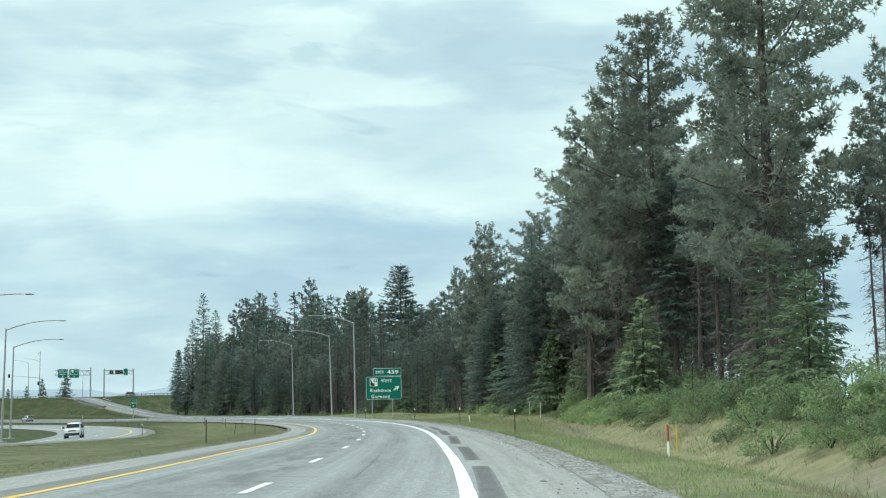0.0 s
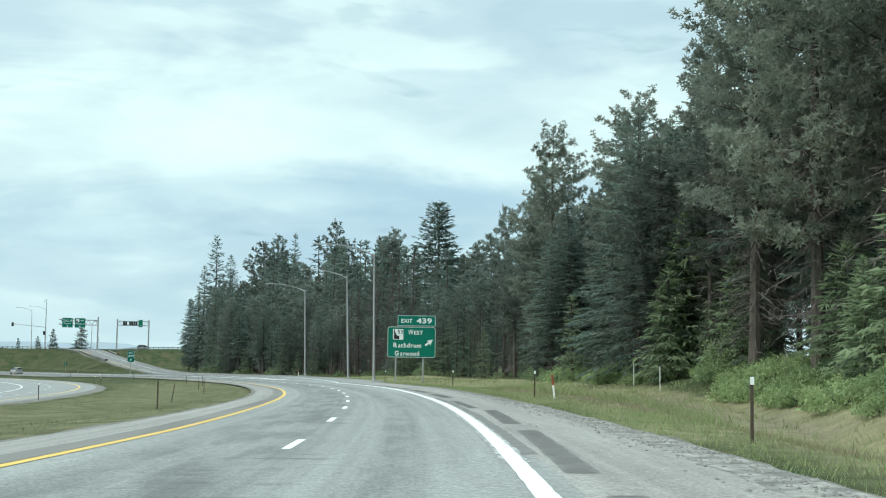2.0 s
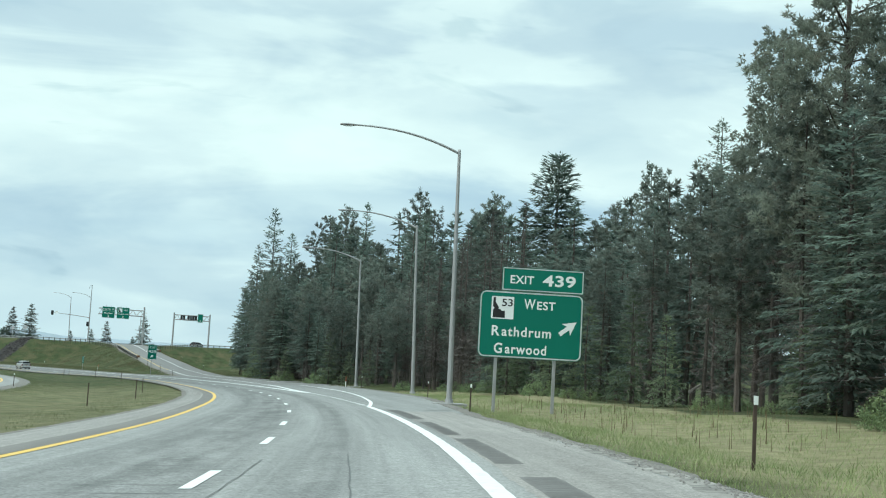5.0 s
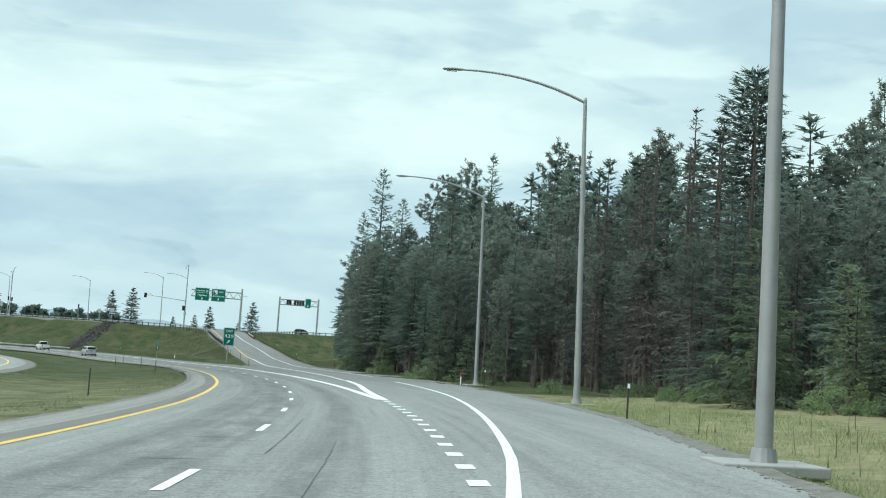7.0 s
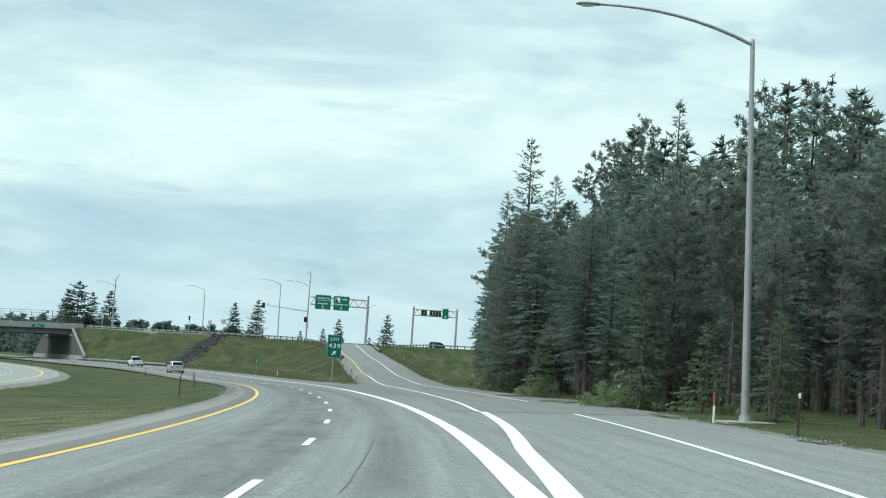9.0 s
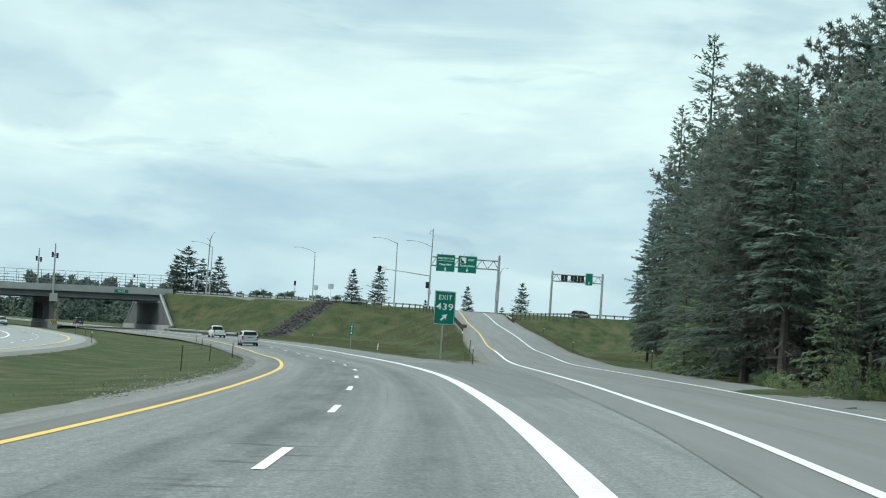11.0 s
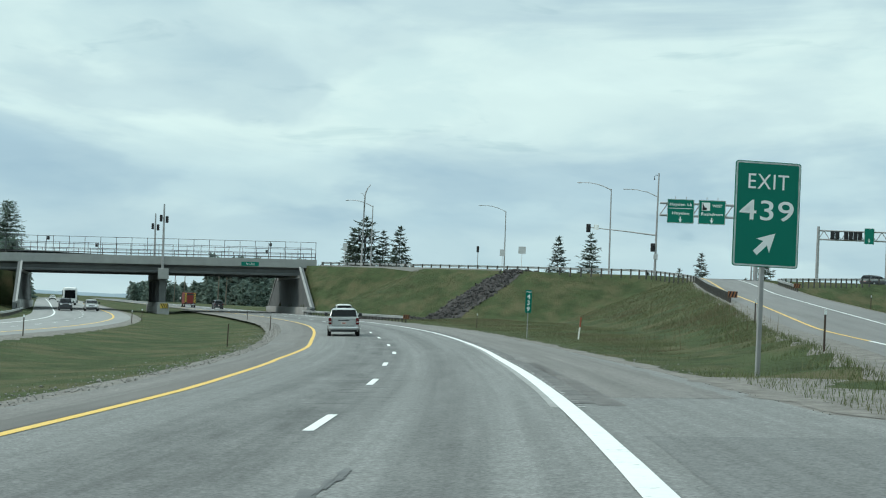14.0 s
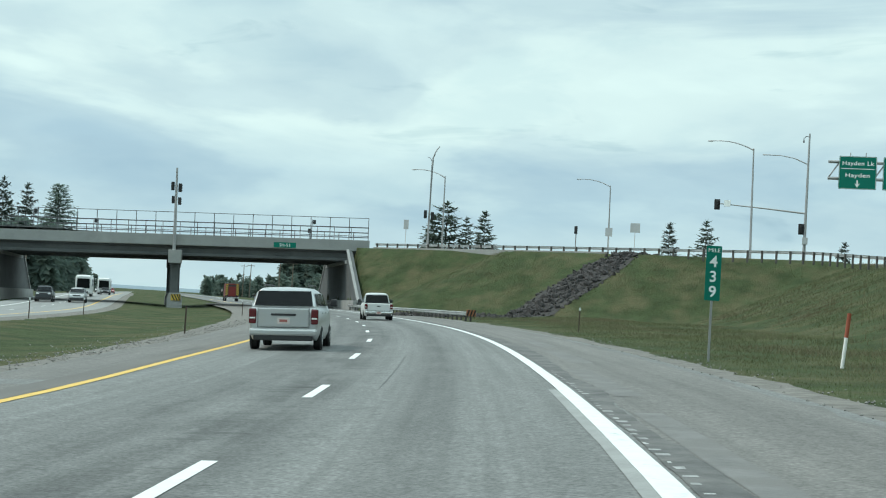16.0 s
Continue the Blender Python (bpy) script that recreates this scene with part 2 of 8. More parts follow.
M["pale_gravel"] = material("pale_gravel", (0.235, 0.226, 0.208), 0.95, spread=0.55, scale=3.0, fine=7, bump=0.9, depth=0.05, other=(0.13, 0.126, 0.118), other_at=(0.45, 0.65), other_scale=1.2)
M["stone"] = material("loose_stone", (0.20, 0.192, 0.18), 0.95, spread=0.5, scale=3.0, fine=9, bump=0)
M["white_paint"] = material("white_road_paint", (0.66, 0.68, 0.665), 0.6, spread=0.06, scale=3, fine=12, other=(0.42, 0.43, 0.42), other_at=(0.60, 0.72), other_scale=4.5, bump=0.2)
M["yellow_paint"] = material("yellow_road_paint", (0.62, 0.40, 0.085), 0.6, spread=0.08, scale=3, fine=12, other=(0.5, 0.32, 0.08), other_at=(0.6, 0.8), other_scale=3.0, bump=0.2)
M["grass_ground"] = material("grass_ground", (0.043, 0.058, 0.026), 0.95, masks=(("dry", (0.180, 0.168, 0.098), 0.5), ("bare", (0.170, 0.152, 0.105), 0.6)), spread=0.42, scale=0.6, fine=5, bump=1.0, depth=0.14, other=(0.094, 0.088, 0.048), other_at=(0.46, 0.66), other_scale=0.25, spec=0.1)
M["straw"] = material("straw_grass_blades", (0.245, 0.282, 0.138), 0.8, spread=0.4, scale=0.4, fine=6, bump=0, other=(0.200, 0.262, 0.115), other_at=(0.45, 0.62), other_scale=0.35, spec=0.15, back_light=0.25)
M["grass"] = material("grass_blades", (0.106, 0.126, 0.060), 0.8, spread=0.4, scale=0.4, fine=6, bump=0, other=(0.145, 0.136, 0.078), other_at=(0.52, 0.72), other_scale=0.35, spec=0.15, back_light=0.25)
M["meadow"] = material("brown_meadow_blades", (0.250, 0.215, 0.150), 0.85, spread=0.4, scale=0.3, fine=5, bump=0, other=(0.205, 0.225, 0.115), other_at=(0.46, 0.60), other_scale=0.22, spec=0.1, back_light=0.25)
M["bank_grass"] = material("bank_grass_blades", (0.128, 0.140, 0.074), 0.8, spread=0.5, scale=0.25, fine=3, bump=0, other=(0.150, 0.132, 0.082), other_at=(0.46, 0.64), other_scale=0.12, spec=0.1, back_light=0.25)
M["dry"] = material("dry_stalks", (0.13, 0.105, 0.062), 0.9, spread=0.3, bump=0, spec=0.1)
M["rock"] = material("basalt_riprap", (0.034, 0.031, 0.030), 0.9, spread=0.5, scale=1.2, fine=6, bump=0.6, depth=0.05, random=0.3)
M["bark"] = material("conifer_bark", (0.085, 0.074, 0.064), 0.95, spread=0.35, scale=2, fine=14, bump=1, depth=0.04, random=0.25)
M["dead"] = material("dead_grey_wood", (0.20, 0.185, 0.17), 0.95, spread=0.3, scale=2, fine=14, bump=0.6)
M["dead_twig"] = material("dead_grey_twigs", (0.135, 0.122, 0.115), 0.95, spread=0.35, scale=0.5, fine=4, bump=0, random=0.25, spec=0.1)
M["fir"] = material("fir_needles", (0.126, 0.170, 0.147), 0.75, spread=0.45, scale=0.6, fine=3, bump=0, other=(0.142, 0.166, 0.122), other_at=(0.5, 0.75), other_scale=0.5, random=0.35, spec=0.2, back_light=0.55)
M["young"] = material("young_fir_needles", (0.205, 0.272, 0.165), 0.75, spread=0.4, scale=0.6, fine=3, bump=0, other=(0.215, 0.262, 0.15), other_at=(0.5, 0.75), other_scale=0.5, random=0.3, spec=0.2, back_light=0.55)
# fir needles darkened in colour, as lone crowns catch too much light
M["dark_fir"] = material("darkened_fir_needles", (0.082, 0.108, 0.088), 0.75, spread=0.4, scale=0.6, fine=3, bump=0, other=(0.098, 0.112, 0.082), other_at=(0.5, 0.75), other_scale=0.5, random=0.3, spec=0.2, back_light=0.35)
M["end_marker"] = material("faded_orange_sheet", (0.27, 0.105, 0.045), 0.6, spread=0.2, scale=4, bump=0.02)
M["pine"] = material("pine_needles", (0.148, 0.176, 0.152), 0.75, spread=0.45, scale=0.6, fine=3, bump=0, other=(0.168, 0.160, 0.128), other_at=(0.5, 0.75), other_scale=0.5, random=0.35, spec=0.2, back_light=0.55)
M["brown_needles"] = material("dying_brown_needles", (0.116, 0.106, 0.098), 0.85, spread=0.4, scale=0.6, fine=3, bump=0, other=(0.102, 0.112, 0.096), other_at=(0.5, 0.7), other_scale=0.5, random=0.25, spec=0.1, back_light=0.3)
# fir needles with extra brightness in the colour, against shaded gaps between boughs
M["near_fir"] = material("lightened_fir_needles", (0.185, 0.232, 0.186), 0.75, spread=0.45, scale=0.6, fine=3, bump=0, other=(0.195, 0.222, 0.160), other_at=(0.5, 0.75), other_scale=0.5, random=0.25, spec=0.2, back_light=0.55)
# pine needles lightened in colour to offset the self-shadow of near crowns
M["near_pine"] = material("lightened_pine_needles", (0.235, 0.265, 0.218), 0.75, spread=0.45, scale=0.6, fine=3, bump=0, other=(0.235, 0.235, 0.185), other_at=(0.5, 0.75), other_scale=0.5, random=0.25, spec=0.2, back_light=0.55)
M["sapling"] = material("sapling_needles", (0.142, 0.186, 0.118), 0.75, spread=0.4, scale=0.6, fine=3, bump=0, other=(0.165, 0.205, 0.125), other_at=(0.5, 0.75), other_scale=0.5, random=0.3, spec=0.2, back_light=0.55)
M["bramble"] = material("bramble_leaves", (0.235, 0.315, 0.150), 0.7, spread=0.4, scale=0.8, fine=5, bump=0, other=(0.27, 0.33, 0.16), other_at=(0.5, 0.7), other_scale=0.9, random=0.25, spec=0.3, back_light=0.4)
M["leaf"] = material("shrub_leaves", (0.170, 0.236, 0.118), 0.7, spread=0.4, scale=0.8, fine=5, bump=0, other=(0.195, 0.245, 0.120), other_at=(0.5, 0.7), other_scale=0.9, random=0.3, spec=0.3, back_light=0.4)
M["galv"] = material("galvanised_steel", (0.56, 0.57, 0.57), 0.5, 0.25, spread=0.12, scale=1.5, fine=20, bump=0.05)
M["pole"] = material("grey_pole_steel", (0.34, 0.34, 0.34), 0.55, 0.5, spread=0.12, scale=1.2, fine=20, bump=0.05)
M["concrete"] = material("concrete", (0.29, 0.292, 0.282), 0.85, spread=0.13, scale=0.5, fine=10, bump=0.3, depth=0.01, other=(0.25, 0.25, 0.24), other_at=(0.55, 0.75), other_scale=0.35)
M["coping"] = material("pale_coping", (0.27, 0.272, 0.265), 0.85, spread=0.12, scale=0.6, fine=10, bump=0.2)
M["groove"] = material("rumble_groove", (0.132, 0.129, 0.124), 0.95, spread=0.3, scale=2, fine=16, bump=0.3)
# blotched concrete, its base colour darkened for the shade under the deck
M["girder"] = material("shaded_weathered_concrete", (0.092, 0.098, 0.098), 0.85, spread=0.2, scale=0.4, fine=8, bump=0.3, other=(0.062, 0.066, 0.066), other_scale=0.3)
M["green"] = material("green_reflective_sheet", (0.002, 0.158, 0.112), 0.6, spread=0.06, scale=0.8, fine=30, bump=0.02, spec=0.2)
M["sheet_white"] = material("white_reflective_sheet", (0.80, 0.83, 0.82), 0.45, spread=0.03, bump=0.02)
M["black"] = material("black_sheet", (0.015, 0.015, 0.016), 0.5, spread=0.1, bump=0.02)
M["alu"] = material("aluminium_back", (0.45, 0.46, 0.46), 0.45, 0.6, spread=0.1, bump=0.05)
M["rail_post"] = material("dark_treated_post", (0.075, 0.072, 0.066), 0.9, spread=0.25, scale=3, fine=25, bump=0.4)
M["wood_post"] = material("weathered_timber_post", (0.15, 0.125, 0.10), 0.9, spread=0.25, scale=3, fine=25, bump=0.5)
M["brown_steel"] = material("rusty_brown_steel", (0.065, 0.045, 0.035), 0.8, spread=0.3, scale=4, bump=0.2)
M["orange"] = material("orange_plastic", (0.30, 0.075, 0.04), 0.5, spread=0.1, bump=0.02)
M["yellow"] = material("yellow_plastic", (0.55, 0.36, 0.05), 0.5, spread=0.1, bump=0.02)
M["white_plastic"] = material("white_plastic", (0.75, 0.75, 0.72), 0.5, spread=0.08, bump=0.02)
# distance haze is part of this base colour
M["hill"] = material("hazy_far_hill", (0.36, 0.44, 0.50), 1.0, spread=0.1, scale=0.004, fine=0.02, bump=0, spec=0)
M["van_paint"] = material("silver_car_paint", (0.50, 0.51, 0.51), 0.30, 0.55, spread=0.03, scale=1, bump=0, spec=0.5)
M["white_car"] = material("white_car_paint", (0.60, 0.61, 0.60), 0.3, 0, spread=0.03, bump=0, spec=0.6)
M["red_car"] = material("red_car_paint", (0.33, 0.035, 0.03), 0.35, 0, spread=0.05, bump=0, spec=0.6)
M["rescue_red"] = material("deep_red_paint", (0.17, 0.022, 0.02), 0.4, 0, spread=0.08, bump=0, spec=0.4)
M["dark_car"] = material("dark_car_paint", (0.03, 0.034, 0.04), 0.3, 0.2, spread=0.05, bump=0, spec=0.6)
M["glass"] = material("tinted_car_glass", (0.010, 0.012, 0.013), 0.12, 0, spread=0.02, bump=0, spec=0.3)
M["tyre"] = material("tyre_rubber", (0.02, 0.02, 0.02), 0.85, spread=0.2, bump=0.1)
M["trim"] = material("black_car_trim", (0.03, 0.03, 0.032), 0.6, spread=0.1, bump=0)
M["chrome"] = material("chrome", (0.65, 0.66, 0.66), 0.15, 1.0, spread=0.02, bump=0)
M["tail"] = material("red_lamp_plastic", (0.10, 0.009, 0.012), 0.25, spread=0.05, bump=0, spec=0.6)
M["lamp_glass"] = material("clear_lamp_plastic", (0.75, 0.76, 0.76), 0.2, spread=0.03, bump=0)
M["plate"] = material("pale_licence_plate", (0.62, 0.55, 0.52), 0.5, spread=0.1, scale=10, bump=0)
M["plate_red"] = material("red_plate_motif", (0.36, 0.12, 0.10), 0.5, spread=0.1, bump=0)


# ---- building helpers ----
def mesh_from(name, verts, faces, mat, uvs=None, smooth=False):
    me = bpy.data.meshes.new(name)
    me.from_pydata(verts if isinstance(verts, list) else verts.tolist(), [], faces if isinstance(faces, list) else faces.tolist())
    for m in (mat if isinstance(mat, list) else [mat]):
        me.materials.append(m)
    if uvs is not None:
        layer = me.uv_layers.new(name="across_along")
        idx = np.empty(len(me.loops), dtype=np.int32)
        me.loops.foreach_get("vertex_index", idx)
        layer.data.foreach_set("uv", np.asarray(uvs, dtype=np.float32)[idx].ravel())
    if smooth:
        me.shade_smooth()
    me.update()
    return me


def part(name, bm, mat, parent, label="", smooth=False):
    """Links a bmesh as one mesh object under a thing or a part."""
    me = bpy.data.meshes.new(name)
    bmesh.ops.recalc_face_normals(bm, faces=bm.faces)
    bm.to_mesh(me)
    bm.free()
    me.materials.append(mat)
    if smooth:
        me.shade_smooth()
        me.set_sharp_from_angle(angle=radians(35))
    ob = new(name, me)
    ob.parent = parent
    if label:
        tagged(ob, label)
    return ob


def thing(name, m, label, category, group="", kind=""):
    ob = new(name)
    ob.matrix_world = m
    ob.empty_display_size = 0.2
    return tagged(ob, label, category, group, kind)


def box(bm, c, size, rot=None, bevel=0.0):
    r = bmesh.ops.create_cube(bm, size=1.0)
    m = Matrix.Translation(c) @ (rot.to_4x4() if rot is not None else Matrix()) @ Matrix.Diagonal((*size, 1))
    bmesh.ops.transform(bm, matrix=m, verts=r["verts"])
    if bevel:
        edges = list({e for v in r["verts"] for e in v.link_edges})
        bmesh.ops.bevel(bm, geom=edges, offset=bevel, segments=2, affect="EDGES", profile=0.5)
    return bm


def rod(bm, a, b, r0, r1=None, n=10):
    a, b = Vector(a), Vector(b)
    r1 = r0 if r1 is None else r1
    rot = (b - a).to_track_quat("Z", "Y").to_matrix().to_4x4()
    bmesh.ops.create_cone(bm, cap_ends=True, segments=n, radius1=r0, radius2=r1, depth=(b - a).length, matrix=Matrix.Translation((a + b) / 2) @ rot)
    return bm


def tube(bm, pts, radii, n=8):
    """A bent tapering tube through pts."""
    pts = [Vector(p) for p in pts]
    rings = []
    for i, p in enumerate(pts):
        d = (pts[min(i + 1, len(pts) - 1)] - pts[max(i - 1, 0)]).normalized()
        q = d.to_track_quat("Z", "Y").to_matrix()
        rings.append([bm.verts.new(p + q @ Vector((math.cos(2 * math.pi * k / n), math.sin(2 * math.pi * k / n), 0)) * radii[i]) for k in range(n)])
    for a, b in zip(rings, rings[1:]):
        for k in range(n):
            bm.faces.new((a[k], a[(k + 1) % n], b[(k + 1) % n], b[k]))
    bm.faces.new(rings[0][::-1])
    bm.faces.new(rings[-1])
    return bm


def plate(bm, outline, y0, y1):
    """A flat outline in x, z given a thickness along y."""
    a = [bm.verts.new((x, y0, z)) for x, z in outline]
    b = [bm.verts.new((x, y1, z)) for x, z in outline]
    bm.faces.new(a)
    bm.faces.new(b[::-1])
    n = len(a)
    for i in range(n):
        bm.faces.new((a[i], b[i], b[(i + 1) % n], a[(i + 1) % n]))
    return bm


def rounded(x0, z0, x1, z1, r, n=5):
    pts = []
    for cx0, cz0, a0 in ((x1 - r, z1 - r, 0), (x0 + r, z1 - r, 90), (x0 + r, z0 + r, 180), (x1 - r, z0 + r, 270)):
        for k in range(n + 1):
            a = radians(a0 + 90 * k / n)
            pts.append((cx0 + r * math.cos(a), cz0 + r * math.sin(a)))
    return pts


def lettering(name, text, size, parent, x, y, z, mat, spread=1.0, centre=True, thick=0.0, fit=0.0):
    """Raised letters on a sheet that faces -y, their middle at x and baseline at z."""
    cu = bpy.data.curves.new(name, "FONT")
    cu.body, cu.size, cu.space_character = text, size, spread
    cu.align_x = "CENTER" if centre else "LEFT"
    cu.offset, cu.extrude = thick, 0.004
    tmp = new(name, cu)
    dg = bpy.context.evaluated_depsgraph_get()
    me = bpy.data.meshes.new_from_object(tmp.evaluated_get(dg))
    bpy.data.objects.remove(tmp)
    me.materials.clear()
    me.materials.append(mat)
    bm = bmesh.new()
    bm.from_mesh(me)
    bpy.data.meshes.remove(me)
    bmesh.ops.remove_doubles(bm, verts=bm.verts, dist=0.0001)
    xs = [v.co.x for v in bm.verts]
    width = fit / (max(xs) - min(xs)) if fit else 1.0
    # one object for each character
    pieces, seen = [], set()
    for f0 in bm.faces:
        if f0 in seen:
            continue
        found, todo = [], [f0]
        seen.add(f0)
        while todo:
            f = todo.pop()
            found.append(f)
            for e in f.edges:
                for q in e.link_faces:
                    if q not in seen:
                        seen.add(q)
                        todo.append(q)
        lo, hi = min(v.co.x for f in found for v in f.verts), max(v.co.x for f in found for v in f.verts)
        for piece in pieces:
            if min(hi, piece[1]) - max(lo, piece[0]) > 0.5 * min(hi - lo, piece[1] - piece[0]):
                piece[0], piece[1] = min(lo, piece[0]), max(hi, piece[1])
                piece[2].extend(found)
                break
        else:
            pieces.append([lo, hi, found])
    for lo, hi, found in pieces:
        index, vs, fs = {}, [], []
        for f in found:
            for v in f.verts:
                if v not in index:
                    index[v] = len(vs)
                    vs.append(tuple(v.co))
            fs.append([index[v] for v in f.verts])
        ob = new(name, mesh_from(name, vs, fs, mat))
        ob.parent = parent
        ob.matrix_local = pose(x, y, z, 90, 0, 0) @ Matrix.Diagonal((width, 1, 1, 1))
    bm.free()



# ---- the highway's line ----
# s: metres along the dashed lane line, o: metres to its right
def line_x(y):
    x = -2.3168e-10 * y**4 - 5.0938e-07 * y**3 - 4.81974e-04 * y**2 + 0.0201817 * y - 3.111
    return x - 5.3 * (np.maximum(y - 440.0, 0) / 88.0) ** 2


TY = np.concatenate([np.arange(-120.0, 531.0, 1.0)])
TX = line_x(TY)
_d = np.array([TX[-1] - TX[-2], 1.0])
_d /= np.linalg.norm(_d)
_far = np.arange(2.0, 1600.0, 2.0)
TX, TY = np.concatenate([TX, TX[-1] + _d[0] * _far]), np.concatenate([TY, TY[-1] + _d[1] * _far])
TS = np.concatenate([[0], np.cumsum(np.hypot(np.diff(TX), np.diff(TY)))])
TS -= np.interp(0.0, TY, TS)
_tx, _ty = np.gradient(TX, TS), np.gradient(TY, TS)
_l = np.hypot(_tx, _ty)
TNX, TNY = _ty / _l, -_tx / _l


def bank(s):
    return np.interp(s, [0, 60, 100, 150, 560, 700], [-0.012, 0, 0.02, 0.043, 0.043, 0.02])


def sag(s, o):
    """A shallow dip in the carriageway, less on the outer side."""
    return np.interp(s, [350, 363, 376, 389, 401, 415, 425, 440, 452, 465, 480, 500], [0, -0.04, -0.07, -0.14, -0.21, -0.29, -0.35, -0.36, -0.32, -0.2, -0.1, 0]) * np.interp(o, [-24, -12, 1, 4], [0, 1, 1, 0.35])


def plane(s, o):
    """Height of the highway's surface."""
    return bank(s) * np.clip(o, -42, 24) + sag(s, o)


def road_xy(s, o):
    return np.interp(s, TS, TX) + o * np.interp(s, TS, TNX), np.interp(s, TS, TY) + o * np.interp(s, TS, TNY)


def at(s, o, up=0.0):
    """The place on the highway's plane."""
    x, y = road_xy(s, o)
    return Vector((float(x), float(y), float(plane(s, o) + up)))


def heading(s):
    """Degrees by which the highway has turned left of +y."""
    return math.degrees(math.atan2(np.interp(s, TS, TNY), np.interp(s, TS, TNX)))


def to_so(x, y):
    x, y = np.atleast_1d(np.asarray(x, float)), np.atleast_1d(np.asarray(y, float))
    s, o = np.empty_like(x), np.empty_like(x)
    kx, ky = TX[::3], TY[::3]
    for i in range(0, len(x), 4000):
        sl = slice(i, i + 4000)
        j = np.argmin((x[sl, None] - kx) ** 2 + (y[sl, None] - ky) ** 2, axis=1) * 3
        dx, dy = x[sl] - TX[j], y[sl] - TY[j]
        s[sl] = TS[j] + dx * -TNY[j] + dy * TNX[j]
        o[sl] = dx * TNX[j] + dy * TNY[j]
    return s, o


# exit ramp: its left lane line, with heights
RAMP = [(265, 4.8), (288, 6.0), (323, 7.9), (352, 9.6), (374, 11.2)]
RAMP = [(*road_xy(s, o), bank(s) * (o + 2.5)) for s, o in RAMP] + [(-88.6, 392.2, 0.80), (-105.0, 428.5, 1.75), (-121.5, 466.0, 3.6), (-136.5, 497.5, 5.45), (-149.8, 526.0, 7.5), (-160.5, 549.0, 8.86), (-171.0, 569.0, 8.80)]
RAMP = np.array([[float(v) for v in p] for p in RAMP])
# cross street over the highway
STREET = np.array([(-330.0, 470.0, 8.4), (-262.0, 534.5, 8.7), (-238.0, 555.0, 8.7), (-214.0, 557.5, 8.7), (-185.0, 556.5, 8.7), (-160.0, 565.0, 9.0), (-130.0, 584.0, 9.7), (-95.0, 604.0, 10.0), (-20.0, 646.0, 10.0)])


def dense(poly, step=3.0):
    seg = np.concatenate([[0], np.cumsum(np.linalg.norm(np.diff(poly[:, :2], axis=0), axis=1))])
    n = max(2, int(seg[-1] / step))
    t = np.linspace(0, seg[-1], n)
    out = np.stack([np.interp(t, seg, poly[:, k]) for k in range(3)], 1)
    for _ in range(4):                      # rounds the corners
        out[1:-1] = 0.25 * out[:-2] + 0.5 * out[1:-1] + 0.25 * out[2:]
    return out


def side(poly):
    d = np.gradient(poly[:, :2], axis=0)
    d /= np.linalg.norm(d, axis=1)[:, None]
    return np.stack([d[:, 1], -d[:, 0]], 1)


RAMP_D, STREET_D = dense(RAMP), dense(STREET)
RAMP_N, STREET_N = side(RAMP_D), side(STREET_D)
RAMP_MID = RAMP_D.copy()
RAMP_MID[:, :2] += RAMP_N * 3.2
WALL_R, WALL_L = 23.9, -22.4              # abutment faces, along the bridge from the pier
U, V = Vector((0.763, 0.647, 0.0)), Vector((-0.647, 0.763, 0.0))   # along the bridge, and across it


def smooth(v, a, b):
    t = np.clip((v - a) / (b - a), 0, 1)
    return t * t * (3 - 2 * t)


def lift(x, y, poly, half, slope):
    """Height of an embankment under a line of heights."""
    best = np.full(len(x), -50.0)
    half = np.broadcast_to(np.asarray(half, float), (len(poly),))
    for i in range(0, len(x), 4000):
        sl = slice(i, i + 4000)
        d = np.sqrt((x[sl, None] - poly[:, 0]) ** 2 + (y[sl, None] - poly[:, 1]) ** 2)
        j = np.argmin(d, axis=1)
        best[sl] = poly[j, 2] - 0.06 - np.maximum(d[np.arange(len(j)), j] - half[j], 0) * slope
    return best


# right-hand edge of the paving
EDGE_S = [-120, 190, 208, 218, 233, 275, 296, 341, 352, 374, 392, 398, 430, 1500]
EDGE_O = [7.5, 7.5, 8.7, 9.6, 11.0, 13.5, 14.5, 18.2, 11.5, 12.5, 11.0, 8.2, 7.8, 7.4]


